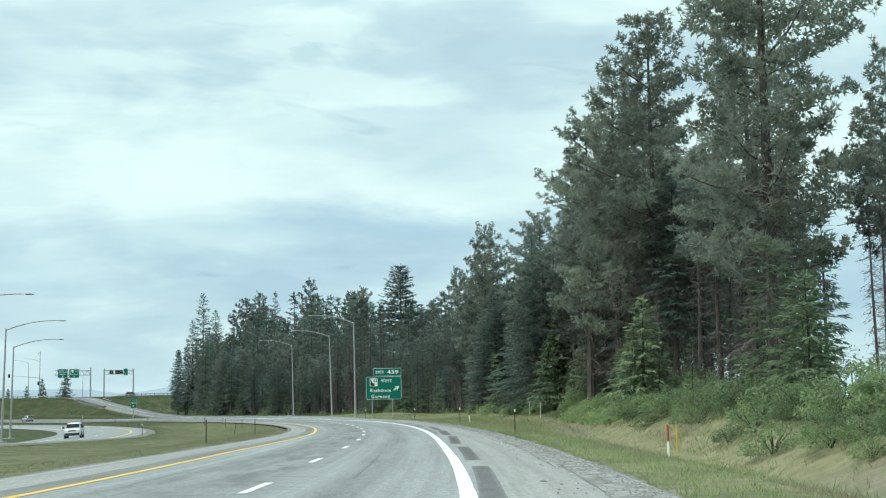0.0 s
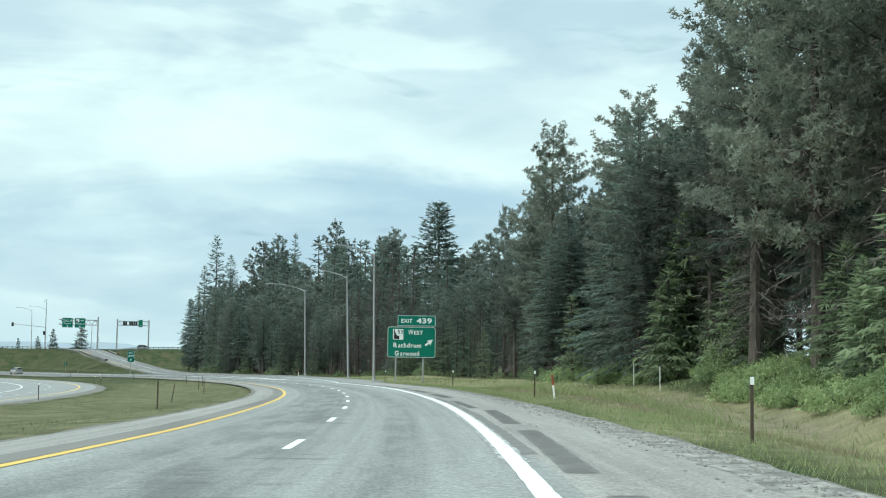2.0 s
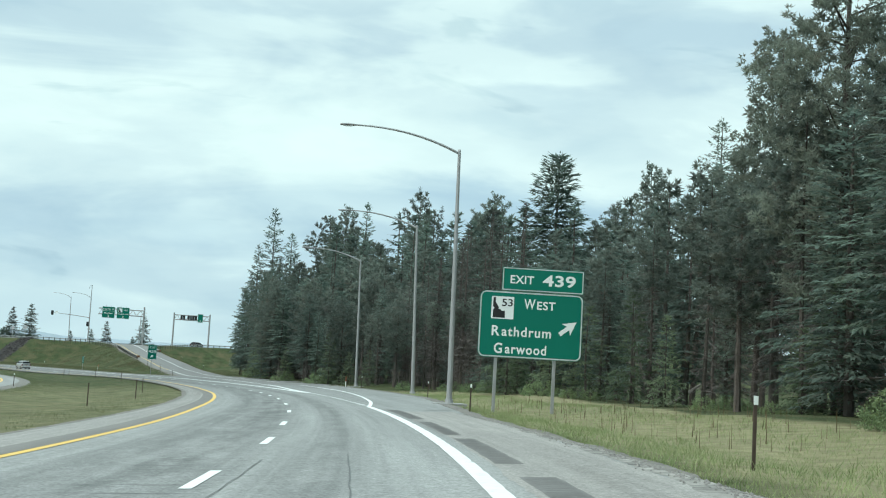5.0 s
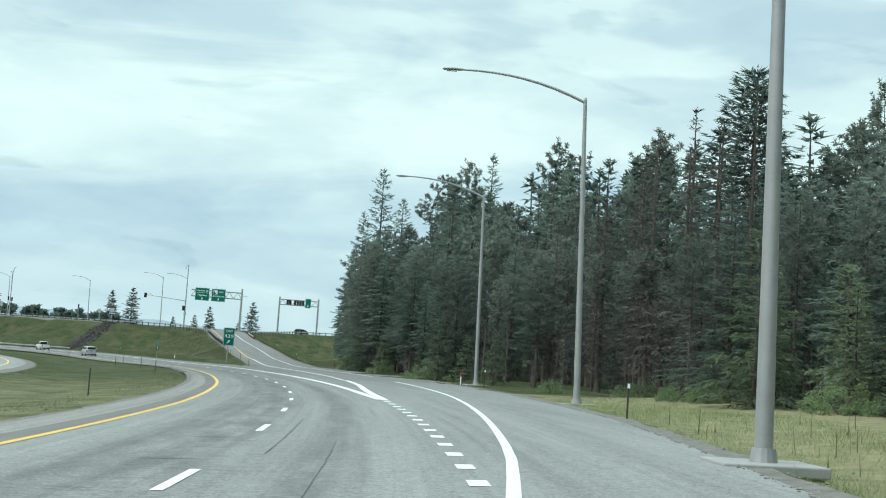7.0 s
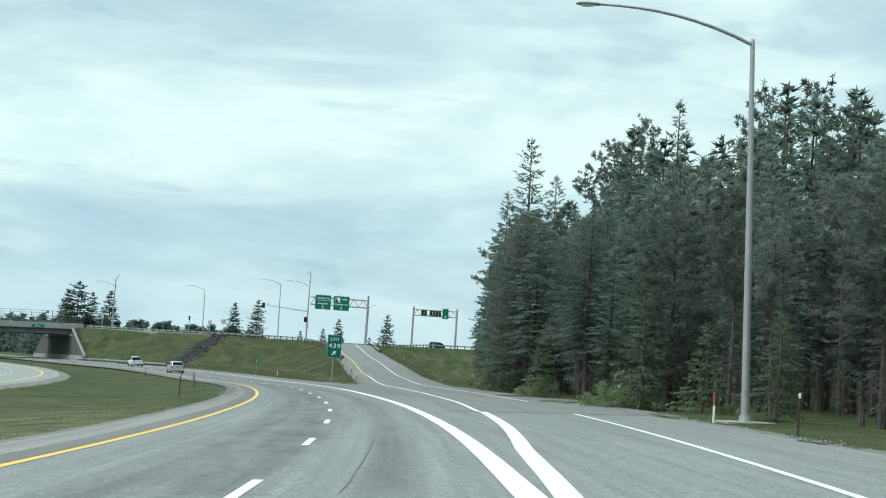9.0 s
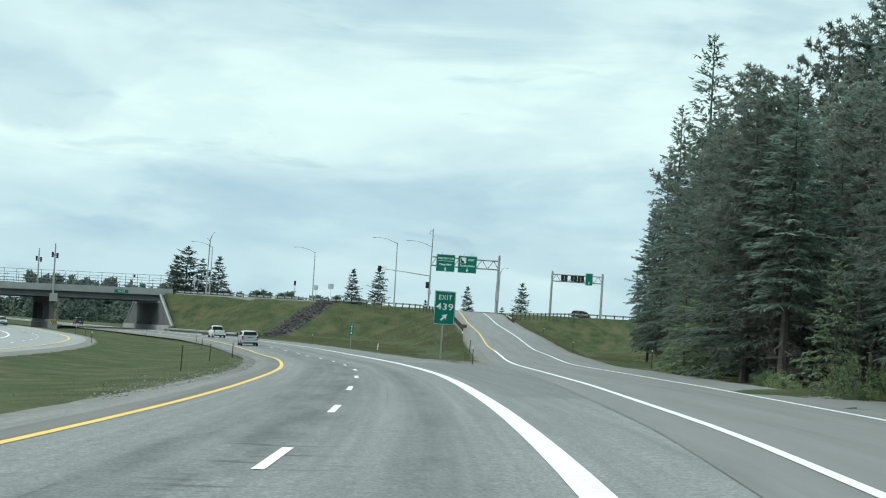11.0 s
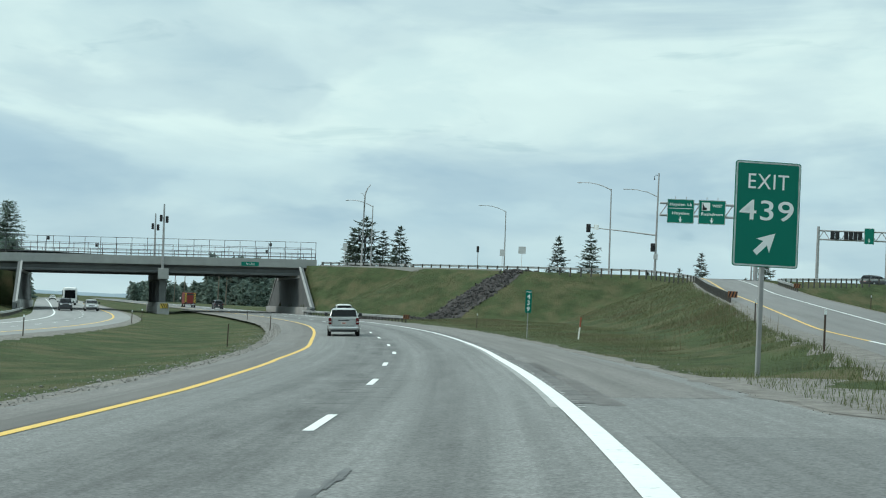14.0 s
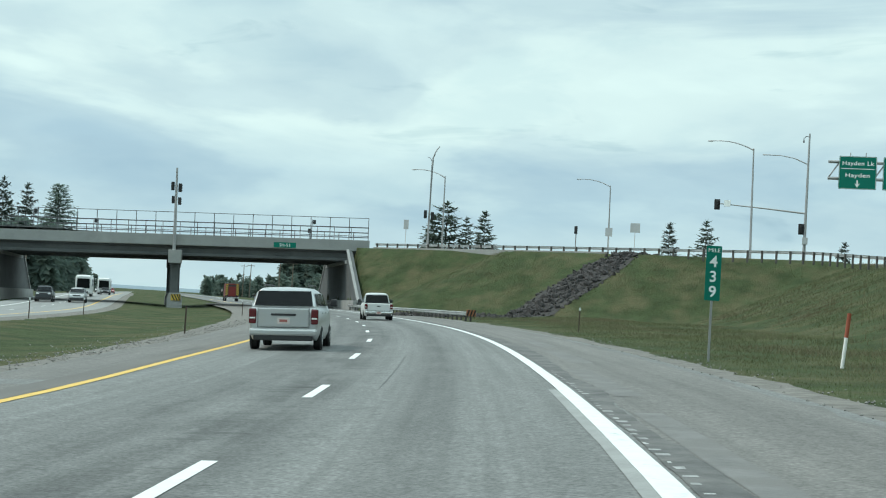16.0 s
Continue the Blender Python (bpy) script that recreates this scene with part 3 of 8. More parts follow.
def land(x, y):
    """Height of the ground."""
    x, y = np.atleast_1d(np.asarray(x, float)), np.atleast_1d(np.asarray(y, float))
    s, o = to_so(x, y)
    z = plane(s, o) - 0.05
    z = z + 21.0 * np.exp(-(((x + 12) / 88.0) ** 2 + ((y - 530) / 75.0) ** 2)) * smooth(o, 60, 110)   # wooded rise
    z = z - 0.3 * smooth(o, -6.0, -4.0) * (1 - smooth(o, 3.5, 6.0))                       # bed under the paving
    z = z - 0.45 * np.exp(-((o + 14) / 5.0) ** 2)                                         # median swale
    near = smooth(s, -150, 10)
    far = smooth(s, 92, 125)                                                              # the ditch grows shallow and leaves the road
    z = z - (1.35 - 0.75 * far) * np.exp(-((o - 15.2 - 2.3 * far) / (3.0 + 1.2 * far)) ** 2) * near * (1 - smooth(s, 135, 180))
    z = z + 1.3 * smooth(o, 16.0 + 3.0 * far, 23 + 2.0 * far) * near * (1 - smooth(s, 120, 175))                   # low cut bank
    z = z - 0.35 * np.exp(-((o - 13) / 3.0) ** 2) * smooth(s, 140, 170) * (1 - smooth(s, 215, 250))
    z = z + 0.12 * np.sin(x * 0.31 + 1.3 * np.sin(y * 0.17)) * np.clip(np.where(o > 0, o - 9, -o - 44) * 0.1, 0, 1)
    z = z - 0.12 * smooth(o, -37.0, -35.0) * (1 - smooth(o, -23.2, -21.6))                 # bed of the opposing carriageway
    yard = dense(np.array([(-212.0, 600.0, 8.8), (-150.0, 640.0, 9.8)]))
    fill = np.maximum(lift(x, y, yard, 34.0, 0.4), lift(x, y, STREET_D, np.interp(STREET_D[:, 0], [-245, -225, -168, -150], [11.8, 16.6, 16.6, 11.8]), 0.50))
    edge = np.interp(s, EDGE_S, EDGE_O) + np.where(s < 398, 0.8, 0.25)
    # the ramp's own bed
    rk = RAMP_MID[RAMP_MID[:, 1] > 372]
    rd, rz = np.empty_like(x), np.empty_like(x)
    for i in range(0, len(x), 4000):
        sl = slice(i, i + 4000)
        d2 = np.hypot(x[sl, None] - rk[:, 0], y[sl, None] - rk[:, 1])
        j = np.argmin(d2, axis=1)
        rd[sl], rz[sl] = d2[np.arange(len(j)), j], rk[j, 2]
    w = smooth(y, 378, 412)
    bed = (1 - w) * plane(s, o) + w * rz - 0.13
    slope = bed - np.maximum(rd - 6.2, 0) * 0.42
    ba = (x + 250.0) * U.x + (y - 528.5) * U.y
    bb = (x + 250.0) * V.x + (y - 528.5) * V.y
    under = (bb > -15.5) & (bb < 39.5)
    in_r, in_l = ba - (WALL_R - 0.13 * bb), (WALL_L - 0.13 * bb) - ba
    lid = np.where(bb < -1, 8.1 + 0.52 * (bb + 1), np.where(bb > 25, 8.1 - 0.52 * (bb - 25), 9.5))
    near_wall = (bb > -32) & (bb < 56)
    fill = np.where(near_wall & (in_r > -1.5) & (in_r < 30), np.minimum(fill, np.maximum(lid, 0.2) + 0.5 * np.maximum(in_r, 0)), fill)
    fill = np.where(near_wall & (in_l > -1.5) & (in_l < 30), np.minimum(fill, np.maximum(lid - 1.3, -1.0) + 0.5 * np.maximum(in_l, 0)), fill)
    fill = np.where((o < -30) & (s > 430) & (s < 640), np.minimum(fill, 0.45 * np.maximum(-o - 40.5, 0) - 1.6), fill)
    open_way = ((o > -41.0) & (o < edge) & ~under) | (under & (in_r < 0.75) & (in_l < 2.7))
    out = np.where(open_way, z, np.maximum(np.maximum(z, fill), np.where(rd < 30, slope, -50)))
    return np.where((rd < 6.2) & (y > 374) & ~open_way, bed, out)


# ---- the ground: one sheet to the horizon ----
def ground_lines(lo, hi, step, reach):
    mid = np.arange(lo, hi + 0.1, step)
    out, g = [], step
    while (sum(out) if out else 0) < reach:
        g *= 1.35
        out.append(g)
    c = np.cumsum(out)
    return np.concatenate([lo - c[::-1], mid, hi + c])


gx, gy = ground_lines(-340, 70, 2.5, 3600), ground_lines(-60, 700, 2.5, 3600)
gx = np.unique(np.concatenate([gx, np.arange(-262, -208, 0.9)]).round(2))     # finer beside the abutment
gy = np.unique(np.concatenate([gy, np.arange(528, 576, 0.9)]).round(2))
X, Y = np.meshgrid(gx, gy)
Z = land(X.ravel(), Y.ravel())
nx, ny = len(gx), len(gy)
ii = (np.arange(ny - 1)[:, None] * nx + np.arange(nx - 1)).ravel()
gv = np.stack([X.ravel(), Y.ravel(), Z], 1)
ground = new("ground", mesh_from("ground", gv, np.stack([ii, ii + 1, ii + nx + 1, ii + nx], 1), M["grass_ground"], smooth=True))
# where the grass is dry, and where the earth is bare
gs_, go_ = to_so(gv[:, 0], gv[:, 1])
verge_o = go_ - np.interp(gs_, EDGE_S, EDGE_O)
side_r = (go_ > 0) & (gs_ > -60) & (gs_ < 275)
dry_f = np.where(side_r, smooth(verge_o, 2.5, 5.5) * (1 - smooth(verge_o, 10.5, 14.0)), 0.0)
dry_f = np.maximum(dry_f, np.where((go_ < -5) & (go_ > -22) & (gs_ < 400), 0.42 * (1 - smooth(gs_, 250, 400)), 0.0))
dry_f = np.maximum(dry_f, np.where(side_r & (gs_ > 150), 0.75 * smooth(verge_o, 0.5, 2.0) * (1 - smooth(verge_o, 8.0, 14.0)), 0.0))
dry_f = np.maximum(dry_f, np.where(side_r, 0.55 * smooth(verge_o, -0.5, 0.5) * (1 - smooth(verge_o, 3.0, 6.0)), 0.0))
bare_f = np.where(side_r, np.exp(-((go_ - 16.3) / 2.3) ** 2) * np.maximum(0.85 * np.exp(-((gs_ - 122) / 24.0) ** 4), np.exp(-((gs_ - 38) / 10.0) ** 4)), 0.0)
bare_f = np.maximum(bare_f, np.exp(-((gs_ - 153.5) / 5.0) ** 2 - ((go_ - 19.5) / 2.2) ** 2))
bare_f = np.maximum(bare_f, np.where((go_ > 8) & (gs_ > 384) & (gs_ < 402), 0.8 * np.exp(-((go_ - 12.5) / 3.5) ** 4), 0.0))
for nm_, val_ in (("dry", dry_f), ("bare", bare_f)):
    ground.data.attributes.new(nm_, "FLOAT", "POINT").data.foreach_set("value", val_.astype(np.float32))
tagged(ground, "rough green and straw-coloured roadside grass ground", "ground", kind="structure")


# ---- paving ----
def ribbon(name, ss, left, right, mat, up, across=None, parent=None):
    """A strip along the highway between two offsets, which may be functions of s."""
    ss = np.asarray(ss, float)
    a = np.array([left(v) if callable(left) else left for v in ss])
    b = np.array([right(v) if callable(right) else right for v in ss])
    k = across or 1
    vs, uv = [], []
    for j in range(k + 1):
        o = a + (b - a) * j / k
        x, y = road_xy(ss, o)
        vs.append(np.stack([x, y, plane(ss, o) + up], 1))
        uv.append(np.stack([o, ss], 1))
    n = len(ss)
    v, u = np.concatenate(vs), np.concatenate(uv)
    i = np.arange(n - 1)
    f = np.concatenate([np.stack([j * n + i, (j + 1) * n + i, (j + 1) * n + i + 1, j * n + i + 1], 1) for j in range(k)])
    ob = new(name, mesh_from(name, v, f, mat, u))
    if parent:
        ob.parent = parent
    return ob


def strip(name, poly, normal, o0, o1, mat, up, parent=None, u0=0.0, follow=False):
    """A strip beside a line with heights."""
    a, b = poly.copy(), poly.copy()
    a[:, :2] += normal * o0
    b[:, :2] += normal * o1
    a[:, 2] += up
    b[:, 2] += up
    if follow:                              # lies on the highway's plane until it leaves it
        for q in (a, b):
            s, o = to_so(q[:, 0], q[:, 1])
            w = smooth(q[:, 1], 378, 412)
            q[:, 2] = (1 - w) * (plane(s, o) + up) + w * q[:, 2]
    n = len(poly)
    i = np.arange(n - 1)
    along = np.concatenate([[0], np.cumsum(np.linalg.norm(np.diff(poly[:, :2], axis=0), axis=1))])
    uv = np.concatenate([np.stack([np.full(n, o0 + u0), along], 1), np.stack([np.full(n, o1 + u0), along], 1)])
    ob = new(name, mesh_from(name, np.concatenate([a, b]), np.stack([i, n + i, n + i + 1, i + 1], 1), mat, uv))
    if parent:
        ob.parent = parent
    return ob


def right_edge(s):
    return float(np.interp(s, EDGE_S, EDGE_O))


def left_edge(s):
    return float(np.interp(s, [-120, 40, 95, 180, 300, 340, 365, 400, 430, 465, 490, 560, 1500], [-5.4, -5.8, -5.4, -5.8, -6.1, -5.5, -5.2, -5.8, -6.5, -7.1, -7.3, -6.9, -5.9]))


def yellow_at(s):
    return float(np.interp(s, [-120, 28, 50, 88, 116, 140, 178, 200, 242, 265, 300, 332, 370, 383, 407, 415, 430, 447, 460, 475, 560, 1500], [-3.25, -3.38, -3.7, -3.25, -3.45, -3.5, -3.62, -3.9, -3.92, -4.15, -4.2, -3.92, -3.73, -3.85, -4.02, -4.25, -4.55, -4.4, -4.65, -4.7, -4.2, -4.0]))


def edge_at(s):
    """Inner side of the broad white edge line."""
    return float(np.interp(s, [-40, 24, 35, 48, 60, 72, 84, 95, 108, 166, 204, 252, 263, 300, 324, 341, 363, 375, 400, 424, 437, 450, 480], [4.2, 4.1, 3.95, 3.77, 3.71, 3.73, 3.82, 3.9, 4.0, 4.2, 4.15, 3.95, 3.68, 3.62, 3.66, 3.72, 3.98, 3.95, 3.88, 3.86, 4.00, 4.05, 4.05]))


S_ALL = np.arange(-110.0, 1500.0, 4.0)
road = ribbon("road", S_ALL, left_edge, right_edge, M["asphalt"], 0.0, across=30)
tagged(road, "grey worn asphalt highway carriageway curving left", "road", kind="structure")
verge = ribbon("gravel_verge", np.arange(-110.0, 346.0, 1.0), lambda s: right_edge(s) - 0.05, lambda s: right_edge(s) + float(np.interp(s, [150, 200], [0.15, 0.6])) + 0.3 * noise.noise(Vector((s * 0.21, 2, 0))) + 0.2 * noise.noise(Vector((s * 0.9, 2, 0))), M["gravel"], -0.012)
tagged(verge, "narrow grey gravel verge beside the asphalt shoulder", "verge", kind="structure")
verge2 = ribbon("gravel_verge", np.arange(-110.0, 640.0, 1.0), lambda s: left_edge(s) - float(np.interp(s, [300, 365, 460, 500, 540], [0.35, 0.7, 0.7, 1.7, 2.7])) + 0.2 * noise.noise(Vector((s * 0.17, 9, 0))) + 0.12 * noise.noise(Vector((s * 0.7, 9, 0))), lambda s: left_edge(s) + 0.05, M["gravel"], -0.012)
tagged(verge2, "narrow grey gravel verge along the grass median", "verge", kind="structure")
verge3 = ribbon("gravel_verge", np.arange(396.0, 560.0, 1.0), lambda s: right_edge(s) - 0.15, lambda s: right_edge(s) + 0.7 + 0.55 * noise.noise(Vector((s * 0.16, 4, 0))) + 0.35 * noise.noise(Vector((s * 0.6, 4, 0))), M["gravel"], -0.002, across=2)
tagged(verge3, "grey gravel verge below the grassy embankment", "verge", kind="structure")
nose = ribbon("gravel_nose", np.arange(385.0, 412.0, 0.6), lambda s: float(np.interp(s, [385, 391, 398, 404], [12.5, 10.6, 8.4, 8.0])) + 0.5 * noise.noise(Vector((s * 0.6, 41, 0))) + 0.25 * noise.noise(Vector((s * 2.1, 41, 0))),
              lambda s: float(np.interp(s, [385, 388, 392, 412], [12.6, 13.0, 13.6, 17.0])) + 0.3 * noise.noise(Vector((s * 0.7, 43, 0))), M["gravel"], 0.006, across=6)
tagged(nose, "patch of loose gravel at the nose of the exit gore", "gravel", kind="structure")
far_road = ribbon("opposing_road", S_ALL, -35.8, -22.5, M["asphalt_far"], 0.0, across=4)
tagged(far_road, "pale grey asphalt of the opposing carriageway across the median", "road", kind="structure")
vv_, vf_ = [], []
for i_, s_ in enumerate(np.arange(60.0, 900.0, 3.0)):
    vv_ += [tuple(at(s_, -22.55, -0.003)), tuple(at(s_, -21.5 + 0.25 * noise.noise(Vector((s_ * 0.2, 17, 0))), -0.05)), tuple(at(s_, -20.3, -0.36))]
    if i_:
        b_ = 3 * i_
        vf_ += [[b_ - 3, b_ - 2, b_ + 1, b_], [b_ - 2, b_ - 1, b_ + 2, b_ + 1]]
tagged(new("opposing_verge", mesh_from("opposing_verge", vv_, vf_, M["gravel"], smooth=True)), "grey gravel edge of the opposing carriageway", "verge", kind="structure")
RK = np.arange(len(RAMP_D)) > 12
RP, RN = RAMP_D[RK], RAMP_N[RK]
ramp = strip("ramp_road", RP, RN, -1.4, 8.2, M["ramp"], 0.012, follow=True)
tagged(ramp, "grey asphalt exit ramp climbing to the overpass street", "road", kind="structure")


def ramp_verge(o0, o1):
    """A gravel edge that falls from the ramp to the grass."""
    rows_ = []
    for o_, dz in ((o0, 0.006), ((o0 + o1) / 2, -0.04), (o1, -0.75)):
        q = RP.copy()
        q[:, :2] += RN * o_
        s_, oo = to_so(q[:, 0], q[:, 1])
        w = smooth(q[:, 1], 378, 412)
        q[:, 2] = (1 - w) * plane(s_, oo) + w * q[:, 2] + dz
        rows_.append(q)
    n = len(RP)
    i = np.arange(n - 1)
    f = np.concatenate([np.stack([k * n + i, (k + 1) * n + i, (k + 1) * n + i + 1, k * n + i + 1], 1) for k in range(2)])
    keep = RP[f[:, 0] % n, 1] > 374
    return tagged(new("ramp_verge", mesh_from("ramp_verge", np.concatenate(rows_), f[keep], M["gravel"])), "brown gravel edge falling away beside the exit ramp", "verge", kind="structure")


ramp_verge(-1.38, -3.4)
ramp_verge(8.18, 9.9)
street = strip("overpass_street", STREET_D, STREET_N, -10.5, 10.5, M["asphalt_far"], 0.0)
tagged(street, "asphalt street crossing over the highway", "road", kind="structure")


def paint(name, ss, o0, o1, mat, parent, label=""):
    ob = ribbon(name, ss, o0, o1, mat, 0.009, parent=parent)
    if label:
        tagged(ob, label)
    return ob


def steps(a, b, d=4.0):
    """Stations that fall on the paving's own."""
    k = [v for v in S_ALL if a < v < b]
    return [a, *k, b]


paint("yellow_line", steps(-100, 900), lambda s: yellow_at(s) - 0.105, lambda s: yellow_at(s) + 0.105, M["yellow_paint"], road, "solid yellow edge line")
paint("edge_line", np.arange(-40, 204.1, 0.4), lambda s: edge_at(s) + 0.05 * max(0.0, noise.noise(Vector((s * 1.1, 3, 0))) - 0.1), lambda s: edge_at(s) + 0.29 - 0.06 * max(0.0, noise.noise(Vector((s * 1.3, 6, 0)))), M["white_paint"], road, "broad solid white edge line")
paint("edge_line", steps(252, 900), edge_at, lambda s: edge_at(s) + float(np.interp(s, [252, 262, 310, 345, 380, 405, 425, 445], [0.28, 0.45, 0.42, 0.42, 0.33, 0.30, 0.25, 0.24])), M["white_paint"], road, "broad solid white edge line")
paint("exit_lane_line", steps(204, 345), lambda s: float(np.interp(s, [204, 215, 263, 279, 306, 333, 345], [4.2, 5.2, 8.6, 9.5, 11.0, 12.7, 13.5])),
      lambda s: float(np.interp(s, [204, 215, 263, 279, 306, 333, 345], [4.4, 5.4, 8.78, 9.68, 11.18, 12.88, 13.68])), M["white_paint"], road, "solid white line of the exit lane")
paint("gore_line", steps(251, 373), lambda s: float(np.interp(s, [251, 262, 273, 288, 323, 352, 373], [4.2, 4.24, 4.65, 5.7, 7.8, 9.5, 11.1])),
      lambda s: float(np.interp(s, [251, 262, 273, 288, 323, 352, 373], [4.5, 4.64, 5.07, 6.1, 8.1, 9.8, 11.4])), M["white_paint"], road, "solid white gore line")
DASH_N, DASH_S = [-9, 0, 3, 6, 12, 15, 18, 24, 26, 28, 29, 30, 31, 32, 33, 34, 35, 62], [-94, 25.2, 66.1, 105.8, 177.0, 221.9, 260.5, 340, 367.7, 395, 409.1, 423.2, 437.0, 449.4, 463.2, 476.8, 489.9, 846]
for k in range(-8, 62):
    s0 = float(np.interp(k, DASH_N, DASH_S))
    o0 = float(np.interp(s0, [24, 38, 93, 120, 166, 178, 236, 250, 328, 341, 368, 383, 410, 424, 438, 452, 465, 480, 492, 560, 700], [0.32, 0.04, 0.05, 0.1, 0.4, 0.26, 0.03, 0.05, -0.15, -0.2, 0.17, 0.06, -0.13, -0.28, 0.0, -0.2, -0.45, -0.5, -0.75, -0.6, 0.1]))
    paint("lane_dash", steps(s0, s0 + 3.4), o0, o0 + 0.17, M["white_paint"], road)
for k in range(15):
    s0 = 205.5 + 3.05 * k
    paint("exit_dash", steps(s0, s0 + 0.95), 4.12, 4.42, M["white_paint"], road)
for k in range(70):
    s0 = 60 + 12.19 * k
    paint("lane_dash", steps(s0, s0 + 3.35), -28.7, -28.53, M["white_paint"], far_road)
paint("yellow_line", steps(-40, 900), -24.75, -24.5, M["yellow_paint"], far_road, "solid yellow edge line")
paint("edge_line", steps(-40, 900), -32.7, -32.45, M["white_paint"], far_road, "solid white edge line")
gap = np.linalg.norm(RP[:, :2] - np.array([-88.6, 392.2]), axis=1)
jn = int(np.argmin(gap))
tagged(strip("edge_line", RP[: jn + 9], RN[: jn + 9], -0.1, 0.12, M["white_paint"], 0.024, ramp, follow=True), "solid white line")
tagged(strip("yellow_line", RP[jn + 8:-4], RN[jn + 8:-4], -0.1, 0.1, M["yellow_paint"], 0.024, ramp, follow=True), "solid yellow line")
tagged(strip("edge_line", RP[8:-6], RN[8:-6], 4.9, 5.08, M["white_paint"], 0.024, ramp, follow=True), "solid white line")


# shoulders a shade lighter than the lanes, with darker dirt, repair patches and sealed cracks
def ragged(base, amp, seed, coarse=0.5, fine=2.2):
    """An edge that wanders and breaks."""
    def f(s):
        b = base(s) if callable(base) else base
        return b + amp * (noise.noise(Vector((s * coarse, seed, 0.3))) + 0.6 * noise.noise(Vector((s * fine, seed, 7.7))))
    return f


tagged(ribbon("shoulder", np.arange(-20.0, 196.0, 0.5), ragged(lambda s: edge_at(s) + 0.55, 0.08, 1), ragged(lambda s: float(np.interp(s, [60, 90, 150, 190], [6.5, 6.75, 7.0, 7.4])), 0.10, 2), M["shoulder"], 0.004, across=5, parent=road), "paler asphalt shoulder")
tagged(ribbon("shoulder", np.arange(402.0, 560.0, 0.5), ragged(4.62, 0.10, 3), ragged(7.5, 0.16, 4), M["shoulder"], 0.004, across=5, parent=road), "paler asphalt shoulder")
tagged(ribbon("shoulder", np.arange(-40.0, 700.0, 0.7), ragged(lambda s: left_edge(s) + 0.05, 0.12, 5), ragged(lambda s: yellow_at(s) - 0.45, 0.12, 6), M["shoulder"], 0.004, across=5, parent=road), "paler asphalt shoulder")
tagged(ribbon("gore_paving", np.arange(338.0, 394.0, 0.5), ragged(4.62, 0.05, 13), lambda s: right_edge(s) - 0.1, M["gore"], 0.003, across=6, parent=road), "newer darker asphalt between the highway and the ramp")
tagged(ribbon("old_edge_line", np.arange(399.0, 450.0, 0.5), ragged(lambda s: edge_at(s) - 0.13, 0.03, 8, 0.1, 0.5), edge_at, M["ghost_paint"], 0.007, parent=road), "older faded white line beside the new one")
tagged(ribbon("rumble_strip", np.arange(-30.0, 640.0, 0.6), ragged(lambda s: yellow_at(s) - 0.82, 0.05, 15, 0.3, 1.5), ragged(lambda s: yellow_at(s) - 0.15, 0.03, 16, 0.3, 1.5), M["left_strip"], 0.007, across=2, parent=road), "darker brownish rumble strip beside the yellow line")
tagged(ribbon("gravel_margin", np.arange(-20.0, 192.0, 0.4), ragged(lambda s: float(np.interp(s, [60, 90, 150, 190], [6.52, 6.78, 7.0, 7.4])), 0.14, 23, 0.4, 2.6), lambda s: right_edge(s) + 0.02, M["pale_gravel"], 0.006, across=3, parent=road), "coarse grey gravel washed over the edge of the shoulder")
tagged(ribbon("tyre_dirt", np.arange(78.0, 122.0, 0.3), lambda s: edge_at(s) + 0.27, ragged(lambda s: edge_at(s) + 0.62, 0.07, 27, 0.3, 1.2), M["patch"], 0.0075, across=2, parent=road), "darker worn strip along the edge line")
tagged(ribbon("old_edge_line", np.arange(76.0, 124.0, 0.2), ragged(lambda s: edge_at(s) - 0.07, 0.05, 28, 0.6, 2.5), ragged(lambda s: edge_at(s) + 0.35, 0.05, 29, 0.6, 2.5), M["faded_paint"], 0.0082, parent=road), "older flaking white line under the new one")
rp = random.Random(5)
grooves = []


def lean_at(s, s0, s1):
    """The milled patches near the start slant away from the line."""
    return 0.32 * ((s - s0) / (s1 - s0) - 0.5) if 55 < s0 < 103 else 0.0



for s0, s1, a, b in ((5, 18.5, 4.5, 4.95), (22, 35.5, 4.42, 4.86), (39.2, 52.4, 4.33, 4.76), (56.6, 70.8, 4.36, 4.82), (73.8, 86.9, 4.56, 5.05), (90.3, 102.4, 4.84, 5.33), (104.3, 116, 4.66, 5.06), (122, 133, 4.85, 5.4), (137, 147, 4.85, 5.4), (150, 156, 4.85, 5.4), (159, 169, 4.8, 5.3), (171, 181.5, 4.75, 5.2), (184.5, 198.5, 4.68, 5.25),
                     (399.5, 409.0, 4.6, 5.1), (411.5, 421.0, 4.6, 5.05), (424.0, 433.0, 4.65, 5.05), (436.0, 445.0, 4.7, 5.1), (448.0, 457.0, 4.8, 5.3), (460.0, 469.0, 5.2, 5.8), (472.0, 481.0, 5.5, 6.1)):
    tagged(ribbon("rumble_strip", np.arange(s0, s1, 0.35), ragged(lambda s: a + lean_at(s, s0, s1), 0.02, s0, 0.8), ragged(lambda s: b + lean_at(s, s0, s1), 0.025, s1, 0.8), M["patch"], 0.008, parent=road), "darker milled rumble strip in the shoulder")
    if s0 < 400 or 408 < s0 < 412:
        grooves += [(v, a + 0.06 + lean_at(v, s0, s1), b - 0.05 + lean_at(v, s0, s1)) for v in np.arange(s0 + 0.2, s1 - 0.2, 0.32)]
gv_, gf_ = [], []
